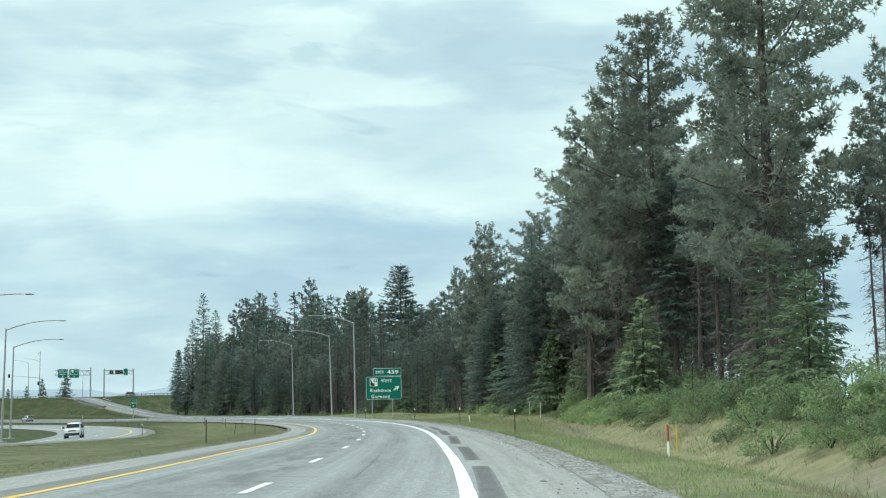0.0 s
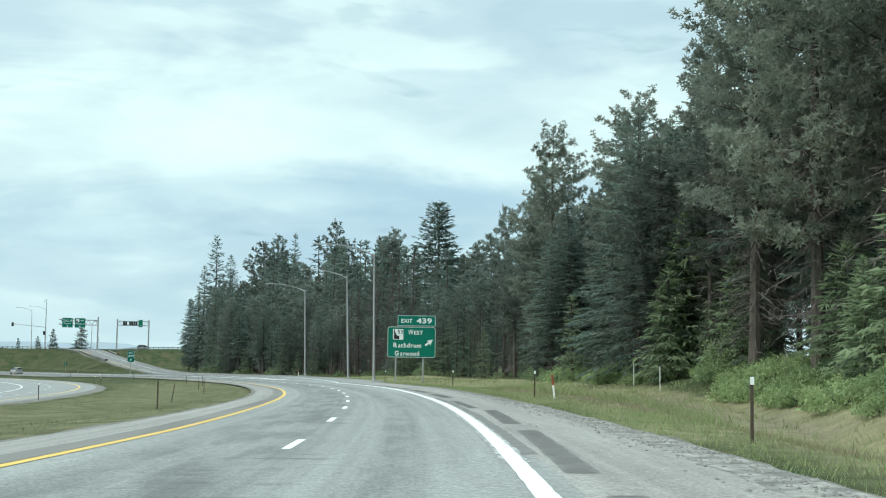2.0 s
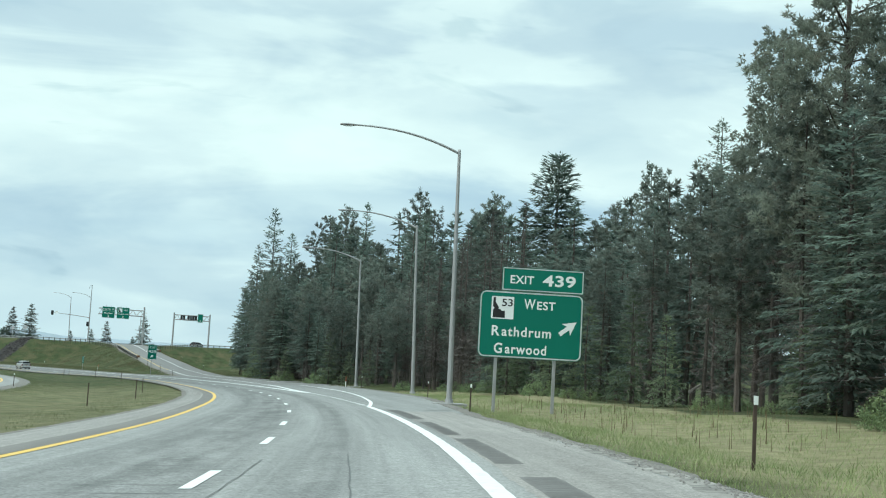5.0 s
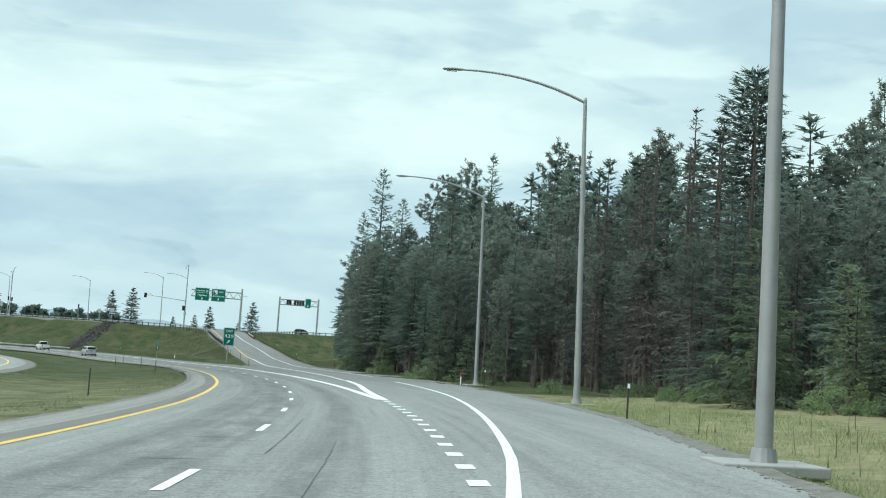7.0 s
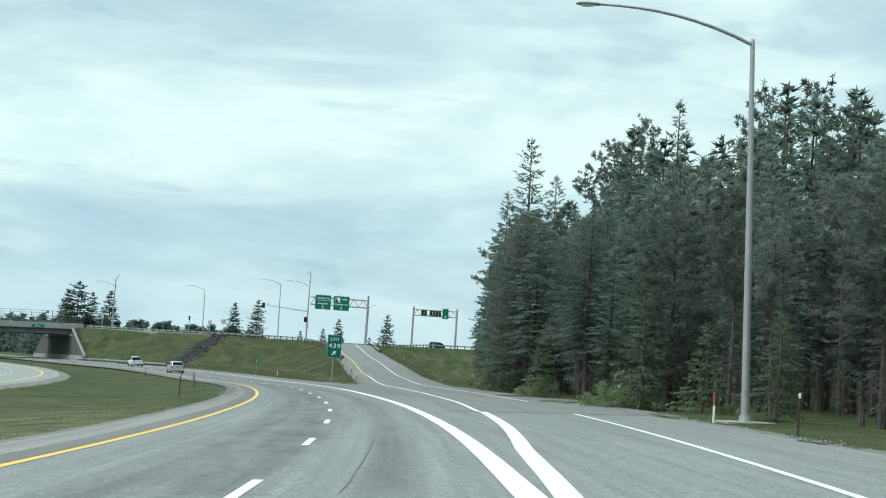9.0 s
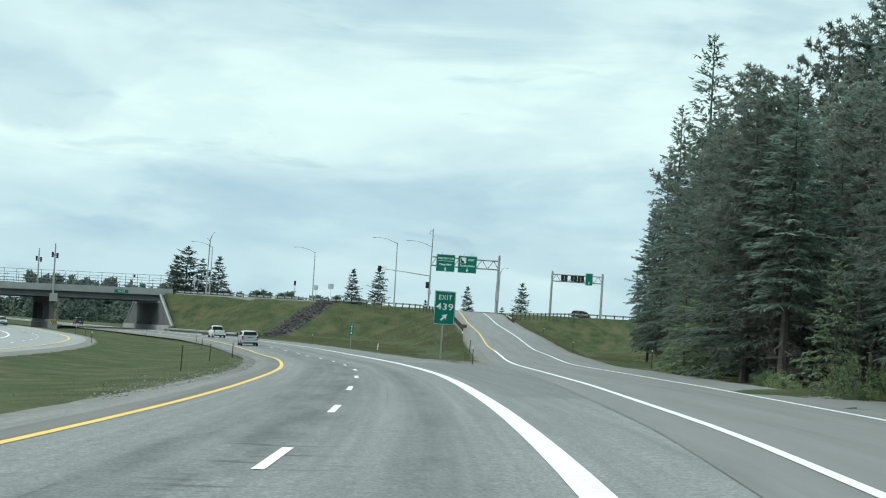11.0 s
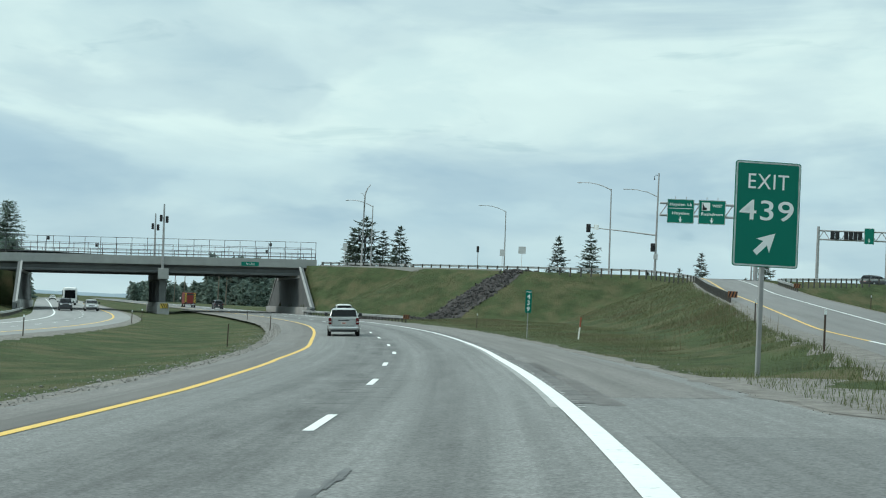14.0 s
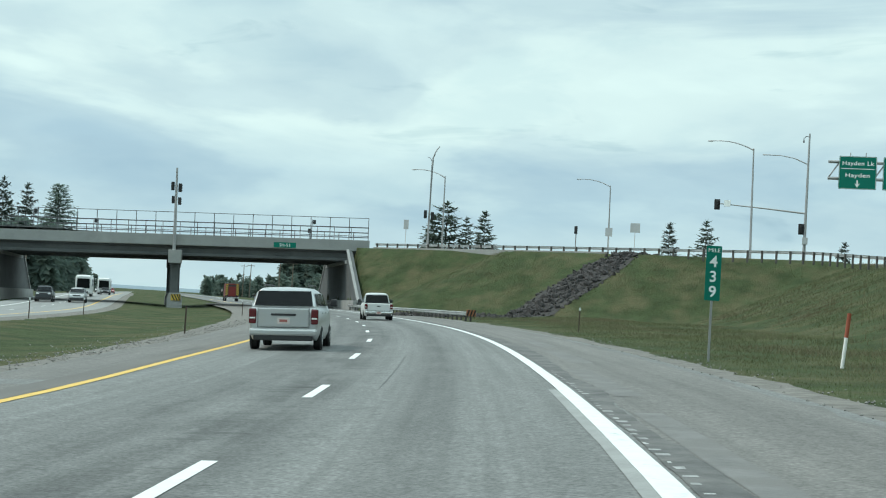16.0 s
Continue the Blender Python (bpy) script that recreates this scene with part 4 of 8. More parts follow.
for v, a, b in grooves:
    for ss_, oo_ in ((v, a), (v, b), (v + 0.10, b), (v + 0.10, a)):
        gv_.append(tuple(at(ss_, oo_ + rp.uniform(-0.05, 0.05), 0.0115)))
    gf_.append([len(gv_) - 4, len(gv_) - 3, len(gv_) - 2, len(gv_) - 1])
gr_ = new("rumble_grooves", mesh_from("rumble_grooves", gv_, gf_, M["groove"]))
gr_.parent = road
tagged(gr_, "short dark grooves across the shoulder", kind="stuff")
tagged(ribbon("tyre_dirt", np.arange(400.0, 540.0, 0.3), ragged(lambda s: edge_at(s) + 0.30, 0.05, 31, 0.3, 1.2), ragged(lambda s: edge_at(s) + 0.72 + 0.1 * math.sin(s * 0.11), 0.16, 32, 0.25, 1.0), M["dirt"], 0.008, across=2, parent=road), "dark ragged strip of tyre dirt along the edge line")
for k in range(110):                     # flakes of the old line, left between the grooves
    s0 = 399 + 0.52 * k + rp.uniform(-0.06, 0.06)
    a_ = edge_at(s0) + 0.30 + rp.uniform(0, 0.03)
    ribbon("paint_flake", np.arange(s0, s0 + rp.uniform(0.10, 0.26), 0.06), ragged(a_, 0.03, k + 50, 3, 11), ragged(a_ + rp.uniform(0.03, 0.14), 0.04, k + 70, 3, 11), M["faded_paint"], 0.0115, parent=road)
for k, (s0, o0, ln) in enumerate([(24, -2.2, 14), (30, 1.9, 16), (58, 2.4, 12), (96, 1.5, 14), (138, 0.8, 22), (150, 2.5, 12), (206, 2.0, 13), (214, 0.9, 16), (262, 1.4, 18), (300, -1.8, 12), (330, 1.1, 14), (372, 1.0, 18), (420, 1.3, 10), (452, 0.95, 14), (478, 1.7, 9), (484, 0.9, 10), (500, 2.9, 9), (420, 6.9, 12), (14, 6.42, 22), (34, 6.38, 24)]):
    drift, w = rp.uniform(-0.25, 0.25), rp.uniform(0.014, 0.026)
    wob = (lambda s, s0=s0, o0=o0, ln=ln, drift=drift, k=k: o0 + drift * (s - s0) / ln + 0.03 * noise.noise(Vector((s * 0.8, k * 3.3, 0))))
    ribbon("sealed_crack", np.arange(s0, s0 + ln, 0.5), wob, lambda s, f=wob, w=w, k=k: f(s) + w * (0.6 + 0.9 * abs(noise.noise(Vector((s * 1.3, k, 5))))), M["crack"], 0.0125, parent=road)

for k, (s0, o0, w0) in enumerate([(386.0, 0.95, 0.10), (386.5, 1.05, 0.13), (387.4, 1.02, 0.12), (388.3, 1.1, 0.09), (389.0, 1.15, 0.06)]):
    ribbon("tar_patch", np.arange(s0, s0 + rp.uniform(0.7, 1.3), 0.1), ragged(o0 - w0, 0.05, k + 90, 2, 8), ragged(o0 + w0 * 0.3, 0.06, k + 120, 2, 8), M["crack"], 0.010, parent=road)

ribbon("shoulder_joint", np.arange(198.0, 198.7, 0.1), ragged(6.5, 0.1, 61, 2, 8), ragged(7.75, 0.1, 62, 2, 8), M["crack"], 0.010, parent=road)


def pebbles(name, s_, o_, label):
    """Loose stones lying along the paving."""
    g_ = np.random.default_rng(31)
    n = len(s_)
    x, y = road_xy(s_, o_)
    z = np.maximum(land(x, y), plane(s_, o_) + np.where(o_ < np.interp(s_, EDGE_S, EDGE_O), 0.006, -0.03))
    r = g_.uniform(0.014, 0.04, n) * np.where(g_.uniform(size=n) < 0.06, 1.8, 1.0)
    a = g_.uniform(0, 6.283, n)
    e = np.array([(1, 0, 0), (-1, 0, 0), (0, 1, 0), (0, -1, 0), (0, 0, 0.7), (0, 0, -0.6)])
    v = np.repeat(e[None], n, 0) * (r[:, None] * g_.uniform(0.6, 1.3, (n, 6)))[:, :, None]
    v = np.stack([v[:, :, 0] * np.cos(a)[:, None] - v[:, :, 1] * np.sin(a)[:, None] + x[:, None], v[:, :, 0] * np.sin(a)[:, None] + v[:, :, 1] * np.cos(a)[:, None] + y[:, None], v[:, :, 2] + z[:, None] + 0.004], 2)
    f = np.array([(0, 2, 4), (2, 1, 4), (1, 3, 4), (3, 0, 4), (2, 0, 5), (1, 2, 5), (3, 1, 5), (0, 3, 5)])
    tagged(new(name, mesh_from(name, v.reshape(-1, 3), (f[None] + 6 * np.arange(n)[:, None, None]).reshape(-1, 3), M["stone"])), label, "gravel", kind="stuff")


pg = np.random.default_rng(8)
q_ = pg.uniform(20, 345, 9000)
pebbles("loose_gravel", q_, np.interp(q_, EDGE_S, EDGE_O) + np.where(q_ < 190, 0.05 - pg.gamma(2.0, 1.0, 9000) * np.interp(q_, [80, 120, 150, 190], [0.24, 0.17, 0.08, 0.03]), pg.gamma(2.0, 0.16, 9000) - 0.14), "loose grey stones along the edge of the shoulder")
q_ = pg.uniform(396, 500, 2600)
pebbles("loose_gravel", q_, np.interp(q_, EDGE_S, EDGE_O) + pg.gamma(2.0, 0.25, 2600) - 0.1, "loose grey stones below the embankment")
q_ = pg.uniform(330, 520, 3200)
pebbles("loose_gravel", q_, np.array([left_edge(v) for v in q_]) - pg.gamma(2.0, 0.35, 3200) + 0.1, "loose brown-grey stones beside the median grass")

# ---- guard rails ----
def guard_rail(name, poly, label, side_sign=1, post_every=1.9, base_z=None, marker=False):
    """A W-beam on timber posts along a line of ground heights."""
    ob = thing(name, Matrix.Translation(Vector(poly[0])), label, "guard rail", "roadside guard rails")
    o = Vector(poly[0])
    nrm = side(poly) * side_sign
    prof = [(0.0, 0.40), (0.07, 0.45), (0.07, 0.50), (0.0, 0.55), (0.07, 0.60), (0.07, 0.66), (0.0, 0.71)]
    bm = bmesh.new()
    rows = []
    for p, n in zip(poly, nrm):
        rows.append([bm.verts.new(Vector((p[0] + n[0] * a, p[1] + n[1] * a, p[2] + h)) - o) for a, h in prof])
    for a, b in zip(rows, rows[1:]):
        for k in range(len(prof) - 1):
            bm.faces.new((a[k], a[k + 1], b[k + 1], b[k]))
    bmesh.ops.solidify(bm, geom=bm.faces[:], thickness=0.012)
    part("beam", bm, M["galv"], ob, "galvanised W-beam")
    L = np.concatenate([[0], np.cumsum(np.linalg.norm(np.diff(poly[:, :2], axis=0), axis=1))])
    bmp = bmesh.new()
    box(bmp, (0, 0, 0.05), (0.15, 0.2, 1.3), bevel=0.012)
    post = part("post", bmp, M["rail_post"], ob)
    first = True
    for d in np.arange(0.6, L[-1], post_every):
        x, y, z = (np.interp(d, L, poly[:, k]) for k in range(3))
        j = min(int(np.searchsorted(L, d)), len(nrm) - 1)
        loc = Vector((x - nrm[j][0] * 0.12, y - nrm[j][1] * 0.12, z)) - o
        p = post if first else post.copy()
        if not first:
            scene.collection.objects.link(p)
            p.parent = ob
        first = False
        p.matrix_basis = Matrix.Translation(loc) @ Matrix.Rotation(math.atan2(nrm[j][1], nrm[j][0]), 4, "Z")
    if marker:
        q = Vector(poly[0]) - o
        d = (Vector(poly[0]) - Vector(poly[1])).normalized()
        ang = math.degrees(math.atan2(d.y, d.x)) + 90
        bm = bmesh.new()
        box(bm, (0, 0, 0), (0.75, 0.05, 0.5), bevel=0.01)
        mk = part("end_marker", bm, M["end_marker"], ob, "orange and black striped end marker")
        mk.matrix_basis = pose(q.x + d.x * 0.1, q.y + d.y * 0.1, 0.62, 0, 0, ang)
        bm = bmesh.new()
        for k in range(3):
            c = -0.3 + 0.25 * k
            plate(bm, [(c - 0.06, -0.24), (c + 0.06, -0.24), (c + 0.2, 0.24), (c + 0.08, 0.24)], -0.031, -0.026)
        part("stripes", bm, M["black"], mk)
    return ob


def offset_line(poly, nrm, o, dz=0.0):
    q = poly.copy()
    q[:, :2] += nrm * o
    q[:, 2] += dz
    return q


# ---- the bridge ----
PIER = Vector((-250.0, 528.5, -0.6))
SKEW = Matrix(((1, -0.165, 0, 0), (0, 1, 0, 0), (0, 0, 1, 0), (0, 0, 0, 1)))   # the supports stand along the highway
PX = 1.05                            # the pier's line along the bridge
bridge_m = Matrix.Translation((PIER.x, PIER.y, -0.655)) @ Matrix.Rotation(math.atan2(U.y, U.x), 4, "Z") @ Matrix.Rotation(-0.032, 4, "Y")   # the street falls westward
bridge = thing("overpass_bridge", bridge_m, "grey concrete girder bridge carrying a street over the highway", "bridge", kind="structure")
B0, B1, BW = -27.5, 26.5, 24.0       # ends along the bridge and width
bm = bmesh.new()
box(bm, ((B0 + B1) / 2, BW / 2, 8.3), (B1 - B0, BW, 0.5))
part("deck", bm, M["concrete"], bridge, "concrete deck slab")
for y0 in (0.0, BW):
    bm = bmesh.new()
    box(bm, ((B0 + B1) / 2, y0 - 0.02 if y0 == 0 else y0 + 0.02, 8.8), (B1 - B0 + 1.0, 0.34, 1.45), bevel=0.03)
    part("parapet", bm, M["concrete"], bridge, "pale concrete parapet")
for k in range(8):
    bm = bmesh.new()
    yy = 0.75 + k * (BW - 1.5) / 7
    web = [(-0.45, 8.06), (0.45, 8.06), (0.45, 7.9), (0.12, 7.7), (0.12, 7.1), (0.36, 6.9), (0.36, 6.7), (-0.36, 6.7), (-0.36, 6.9), (-0.12, 7.1), (-0.12, 7.7), (-0.45, 7.9)]
    a = [bm.verts.new((B0 + 0.4, yy + p, h)) for p, h in web]
    b = [bm.verts.new((B1 - 1.2, yy + p, h)) for p, h in web]
    bm.faces.new(a)
    bm.faces.new(b[::-1])
    for i in range(len(web)):
        bm.faces.new((a[i], a[(i + 1) % len(web)], b[(i + 1) % len(web)], b[i]))
    part("girder", bm, M["girder"], bridge, "weathered girder coloured dark for the shade under the deck")
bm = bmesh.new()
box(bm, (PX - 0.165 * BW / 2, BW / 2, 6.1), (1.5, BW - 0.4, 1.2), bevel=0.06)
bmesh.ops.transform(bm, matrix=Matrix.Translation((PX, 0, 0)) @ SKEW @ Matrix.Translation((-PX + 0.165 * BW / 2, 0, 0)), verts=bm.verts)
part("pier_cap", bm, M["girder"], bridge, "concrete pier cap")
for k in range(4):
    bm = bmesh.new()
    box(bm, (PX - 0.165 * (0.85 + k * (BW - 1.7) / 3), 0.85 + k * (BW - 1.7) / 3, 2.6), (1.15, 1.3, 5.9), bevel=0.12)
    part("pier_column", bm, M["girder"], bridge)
bm = bmesh.new()
sec = [(-1.0, -0.8), (-1.0, 0.9), (-0.72, 1.65), (0.72, 1.65), (1.0, 0.9), (1.0, -0.8)]
a = [bm.verts.new((PX + 0.15 + q, -0.8, h)) for q, h in sec]
b = [bm.verts.new((PX + 0.15 + q - 0.165 * (BW + 0.8), BW + 0.8, h)) for q, h in sec]
bm.faces.new(a)
bm.faces.new(b[::-1])
for i in range(len(sec)):
    bm.faces.new((a[i], a[(i + 1) % len(sec)], b[(i + 1) % len(sec)], b[i]))
part("pier_footing", bm, M["concrete"], bridge, "concrete crash wall round the pier")
pm = thing("hazard_marker", bridge_m @ Matrix.Translation((PX + 0.3, -0.9, 1.05)), "yellow and black striped hazard board at the pier foot", "hazard marker")
bm = bmesh.new()
plate(bm, rounded(-0.65, -0.42, 0.65, 0.42, 0.05), -0.03, 0.03)
part("panel", bm, M["yellow"], pm)
bm = bmesh.new()
for k in range(4):
    c = -0.62 + 0.36 * k
    plate(bm, [(c, 0.40), (c + 0.17, 0.40), (min(0.63, c + 0.57), -0.40), (min(0.63, c + 0.40) - 0.001, -0.40)], -0.042, -0.036)
part("stripes", bm, M["black"], pm)


def prism(name, outline, a_of, thick, mat, label):
    """A wall along the highway: outline in (across the bridge, up), its face at a_of(b)."""
    bm = bmesh.new()
    a = [bm.verts.new((a_of(q), q, h)) for q, h in outline]
    b = [bm.verts.new((a_of(q) + thick, q, h)) for q, h in outline]
    bm.faces.new(a)
    bm.faces.new(b[::-1])
    for i in range(len(outline)):
        bm.faces.new((a[i], a[(i + 1) % len(outline)], b[(i + 1) % len(outline)], b[i]))
    return part(name, bm, mat, bridge, label)


for a0, sg, drop in ((WALL_R, 1, 0.0), (WALL_L, -1, 0.3)):
    face = (lambda q, a0=a0: a0 - 0.13 * q)
    fore = (lambda q, a0=a0, sg=sg: a0 - 0.13 * q - sg * 0.16)
    foot = (lambda q, a0=a0, sg=sg: a0 - 0.13 * q - sg * 0.55)
    # walls share the girders' colour, with the bridge's shade painted in
    prism("abutment_wall", [(-1.5, -1.0), (-1.5, 6.7), (BW + 1.5, 6.7), (BW + 1.5, -1.0)], face, sg * 0.9, M["girder"], "weathered concrete abutment wall coloured dark for the bridge's shade")
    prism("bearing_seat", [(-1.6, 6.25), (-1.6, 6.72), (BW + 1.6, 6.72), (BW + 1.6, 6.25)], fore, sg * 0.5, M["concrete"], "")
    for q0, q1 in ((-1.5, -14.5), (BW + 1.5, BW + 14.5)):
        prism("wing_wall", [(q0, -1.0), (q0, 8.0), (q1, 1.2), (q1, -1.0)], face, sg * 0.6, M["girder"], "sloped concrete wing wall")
        prism("coping", [(q0, 7.85), (q0, 8.2), (q1, 1.4), (q1, 1.05)], fore, sg * 0.32, M["coping"], "pale sloping concrete coping")
    prism("barrier", [(-14.0, -0.9), (-14.0, 1.35 + drop), (BW + 14.0, 1.35 + drop), (BW + 14.0, -0.9)], foot, sg * 0.45, M["concrete"], "pale concrete barrier at the foot of the abutment")
# pedestrian fence along the near edge, lower railing behind the walk
for y0, top, n, rails in ((0.05, 3.0, 22, (0.35, 1.05, 1.75, 3.0)), (3.2, 1.15, 28, (0.55, 1.15)), (BW - 0.05, 3.0, 22, (0.35, 1.75, 3.0))):
    fence = thing("bridge_fence", bridge_m @ Matrix.Translation((0, y0, 9.52)), "dark grey tubular steel railing along the bridge walkway", "fence", "bridge railings")
    for h in rails:
        bm = bmesh.new()
        rod(bm, (B0 - 0.3, 0, h), (B1 + 0.3, 0, h), 0.04, n=6)
        part("rail", bm, M["fence"], fence)
    for k in range(n):
        bm = bmesh.new()
        x = B0 - 0.3 + (B1 - B0 + 0.6) * k / (n - 1)
        rod(bm, (x, 0, -0.05 if y0 != 3.2 else -0.9), (x, 0, top + 0.05), 0.05, n=6)
        part("post", bm, M["fence"], fence)


def signal_head(parent, x, y, z, turn, back=True):
    bm = bmesh.new()
    box(bm, (0, 0, 0), (0.42, 0.28, 1.15), bevel=0.04)
    hd = part("signal_head", bm, M["black"], parent, "black traffic signal head")
    hd.matrix_basis = pose(x, y, z, 0, 0, turn)
    if back:
        bm = bmesh.new()
        plate(bm, rounded(-0.42, -0.78, 0.42, 0.78, 0.08), 0.02, 0.05)
        part("backplate", bm, M["black"], hd)
    for k in range(3):
        bm = bmesh.new()
        rod(bm, (0, -0.13, 0.36 - 0.36 * k), (0, -0.34, 0.34 - 0.36 * k), 0.15, 0.15, 12)
        part("visor", bm, M["trim"], hd)
    return hd


# signal poles standing on the pier brackets
for y0, x0 in ((-0.75, PX - 0.15), (BW + 0.75, PX + 0.25 - 0.165 * BW)):
    sp = thing("signal_pole", bridge_m @ Matrix.Translation((x0, y0, 0)), "grey steel signal pole on a concrete bracket beside the bridge", "signal pole", "bridge signal poles")
    bm = bmesh.new()
    rod(bm, (0, 0, 7.3), (0, 0, 18.4), 0.24, 0.13, 12)
    part("pole", bm, M["pole"], sp, smooth=True)
    bm = bmesh.new()
    box(bm, (0.15, 0.1, 6.5), (1.75, 1.0, 1.8), bevel=0.08)
    part("bracket", bm, M["concrete"], sp, "square concrete bracket")
    bm = bmesh.new()
    rod(bm, (-0.6, 0, 16.0), (0.6, 0, 16.0), 0.06, n=8)
    part("arm", bm, M["pole"], sp)
    signal_head(sp, -0.48, 0.0, 15.95, 205, False)
    signal_head(sp, 0.50, 0.0, 15.75, 155, False)
# low signal posts on the far walkway of the bridge
for x0, y0, heads in ((-243.4, 549.0, ((0.32, 3.75), (-0.32, 2.45))), (-269.5, 520.6, ((0.3, 2.5),)), (-263.5, 527.0, ((-0.3, 1.75),))):
    sp = thing("pedestrian_signal", pose(x0, y0, 8.66, 0, 0, 40), "short dark signal post behind the bridge railing", "signal post", "low bridge signals")
    bm = bmesh.new()
    rod(bm, (0, 0, 0), (0, 0, heads[0][1] + 0.35), 0.06, 0.05, 8)
    part("pole", bm, M["fence"], sp)
    for dx, z in heads:
        bm = bmesh.new()
        box(bm, (dx, 0, z), (0.42, 0.3, 0.62), bevel=0.04)
        hd = part("signal_head", bm, M["black"], sp)
        bm = bmesh.new()
        box(bm, (dx * 0.45, 0, z), (abs(dx) * 0.9, 0.06, 0.06))
        part("bracket", bm, M["black"], sp)
        bm = bmesh.new()
        rod(bm, (dx, -0.14, z + 0.05), (dx, -0.26, z + 0.05), 0.14, 0.15, 10)
        part("visor", bm, M["trim"], hd)
# street name plate on the parapet
nb = thing("street_plate", bridge_m @ Matrix.Translation((15.6, -0.22, 8.55)), "small green route plate fixed to the bridge parapet", "sign")
bm = bmesh.new()
plate(bm, rounded(-1.5, -0.35, 1.5, 0.35, 0.06), -0.02, 0.02)
part("panel", bm, M["green"], nb)
lettering("letter", "SH-53", 0.55, nb, 0, -0.026, -0.2, M["sheet_white"], 1.1)

# ---- guard rails on the embankment ----
front = np.array([(-229.0, 546.2, 8.72), (-222.0, 545.6, 8.72), (-205.0, 543.2, 8.72), (-190.0, 541.5, 8.72), (-175.0, 540.5, 8.72), (-164.0, 537.5, 8.6), (-156.0, 530.5, 8.1)])
k0 = int(np.argmin(np.hypot(RAMP_D[:, 0] + 122.5, RAMP_D[:, 1] - 468)))
k1 = int(np.argmin(np.hypot(RAMP_D[:, 0] + 150.0, RAMP_D[:, 1] - 526.5)))
left_rail = offset_line(RAMP_D[k0:k1 + 1], RAMP_N[k0:k1 + 1], -2.0, 0.05)
guard_rail("guard_rail", dense(np.concatenate([left_rail[::2], front[::-1][1:]]), 1.9), "galvanised guard rail round the top of the grassy embankment", 1, marker=True)
k2 = int(np.argmin(np.hypot(RAMP_D[:, 0] + 141, RAMP_D[:, 1] - 506)))
right_rail = offset_line(RAMP_D[k2:k1 + 2], RAMP_N[k2:k1 + 2], 8.3, 0.05)
far_rail = offset_line(STREET_D, STREET_N, 11.2, 0.06)
far_rail = far_rail[far_rail[:, 0] > -141]
guard_rail("guard_rail", dense(np.concatenate([right_rail[::2], far_rail[::3]]), 1.9), "galvanised guard rail curving from the ramp along the street", -1, marker=True)
shoulder_rail = np.array([tuple(at(s, o)) for s, o in ((531, 8.9), (540, 8.5), (560, 7.8), (580, 7.1), (598, 6.7))])
guard_rail("guard_rail", dense(shoulder_rail, 1.9), "galvanised guard rail leading to the bridge abutment", -1, marker=True)
shoulder_rail2 = np.array([tuple(at(s, o)) for s, o in ((545, -38.0), (560, -37.8), (580, -37.5), (594, -37.2))])
guard_rail("guard_rail", dense(shoulder_rail2, 1.9), "galvanised guard rail beside the opposing carriageway", 1, marker=True)

# low concrete curb under the rail beside the bridge
curb = offset_line(dense(front[:4], 2.0), side(dense(front[:4], 2.0)), 0.0)
bm = bmesh.new()
rows_ = []
for p, n in zip(curb, side(curb)):
    rows_.append([bm.verts.new((p[0] + n[0] * q, p[1] + n[1] * q, p[2] + h)) for q, h in ((0.35, -0.8), (0.30, 0.16), (-0.1, 0.18), (-0.1, -0.8))])
for a, b in zip(rows_, rows_[1:]):
    for k in range(4):
        bm.faces.new((a[k], a[(k + 1) % 4], b[(k + 1) % 4], b[k]))
ob = part("concrete_curb", bm, M["concrete"], None)
tagged(ob, "low pale concrete curb under the guard rail by the bridge", "curb", kind="structure")

# ---- signs ----
def stand(x, y, turn, z=None):
    """A pose on the ground."""
    g = float(land(x, y)[0]) if z is None else z
    return pose(x, y, g, 0, 0, turn)


def arrow(bm, cx, cz, size, ang, y0):
    pts = [(-0.10, -0.5), (0.10, -0.5), (0.10, 0.0), (0.33, -0.12), (0.0, 0.5), (-0.33, -0.12), (-0.10, 0.0)]
    a = radians(ang)
    plate(bm, [(cx + size * (p * math.cos(a) - q * math.sin(a)), cz + size * (p * math.sin(a) + q * math.cos(a))) for p, q in pts], y0 - 0.004, y0)


def frame_line(bm, x0, z0, x1, z1, r, w, y0):
    o, i = rounded(x0, z0, x1, z1, r), rounded(x0 + w, z0 + w, x1 - w, z1 - w, max(r - w, 0.01))
    n = len(o)
    vo, vi = [bm.verts.new((x, y0, z)) for x, z in o], [bm.verts.new((x, y0, z)) for x, z in i]
    for k in range(n):
        bm.faces.new((vo[k], vo[(k + 1) % n], vi[(k + 1) % n], vi[k]))
    bmesh.ops.solidify(bm, geom=bm.faces[:], thickness=0.004)


STATE = [(0.06, 1.0), (0.17, 1.0), (0.17, 0.78), (0.27, 0.60), (0.33, 0.52), (0.31, 0.42), (0.40, 0.44), (0.46, 0.33), (0.62, 0.36), (0.62, 0.0), (0.06, 0.0), (0.06, 0.36), (0.12, 0.47), (0.05, 0.56)]


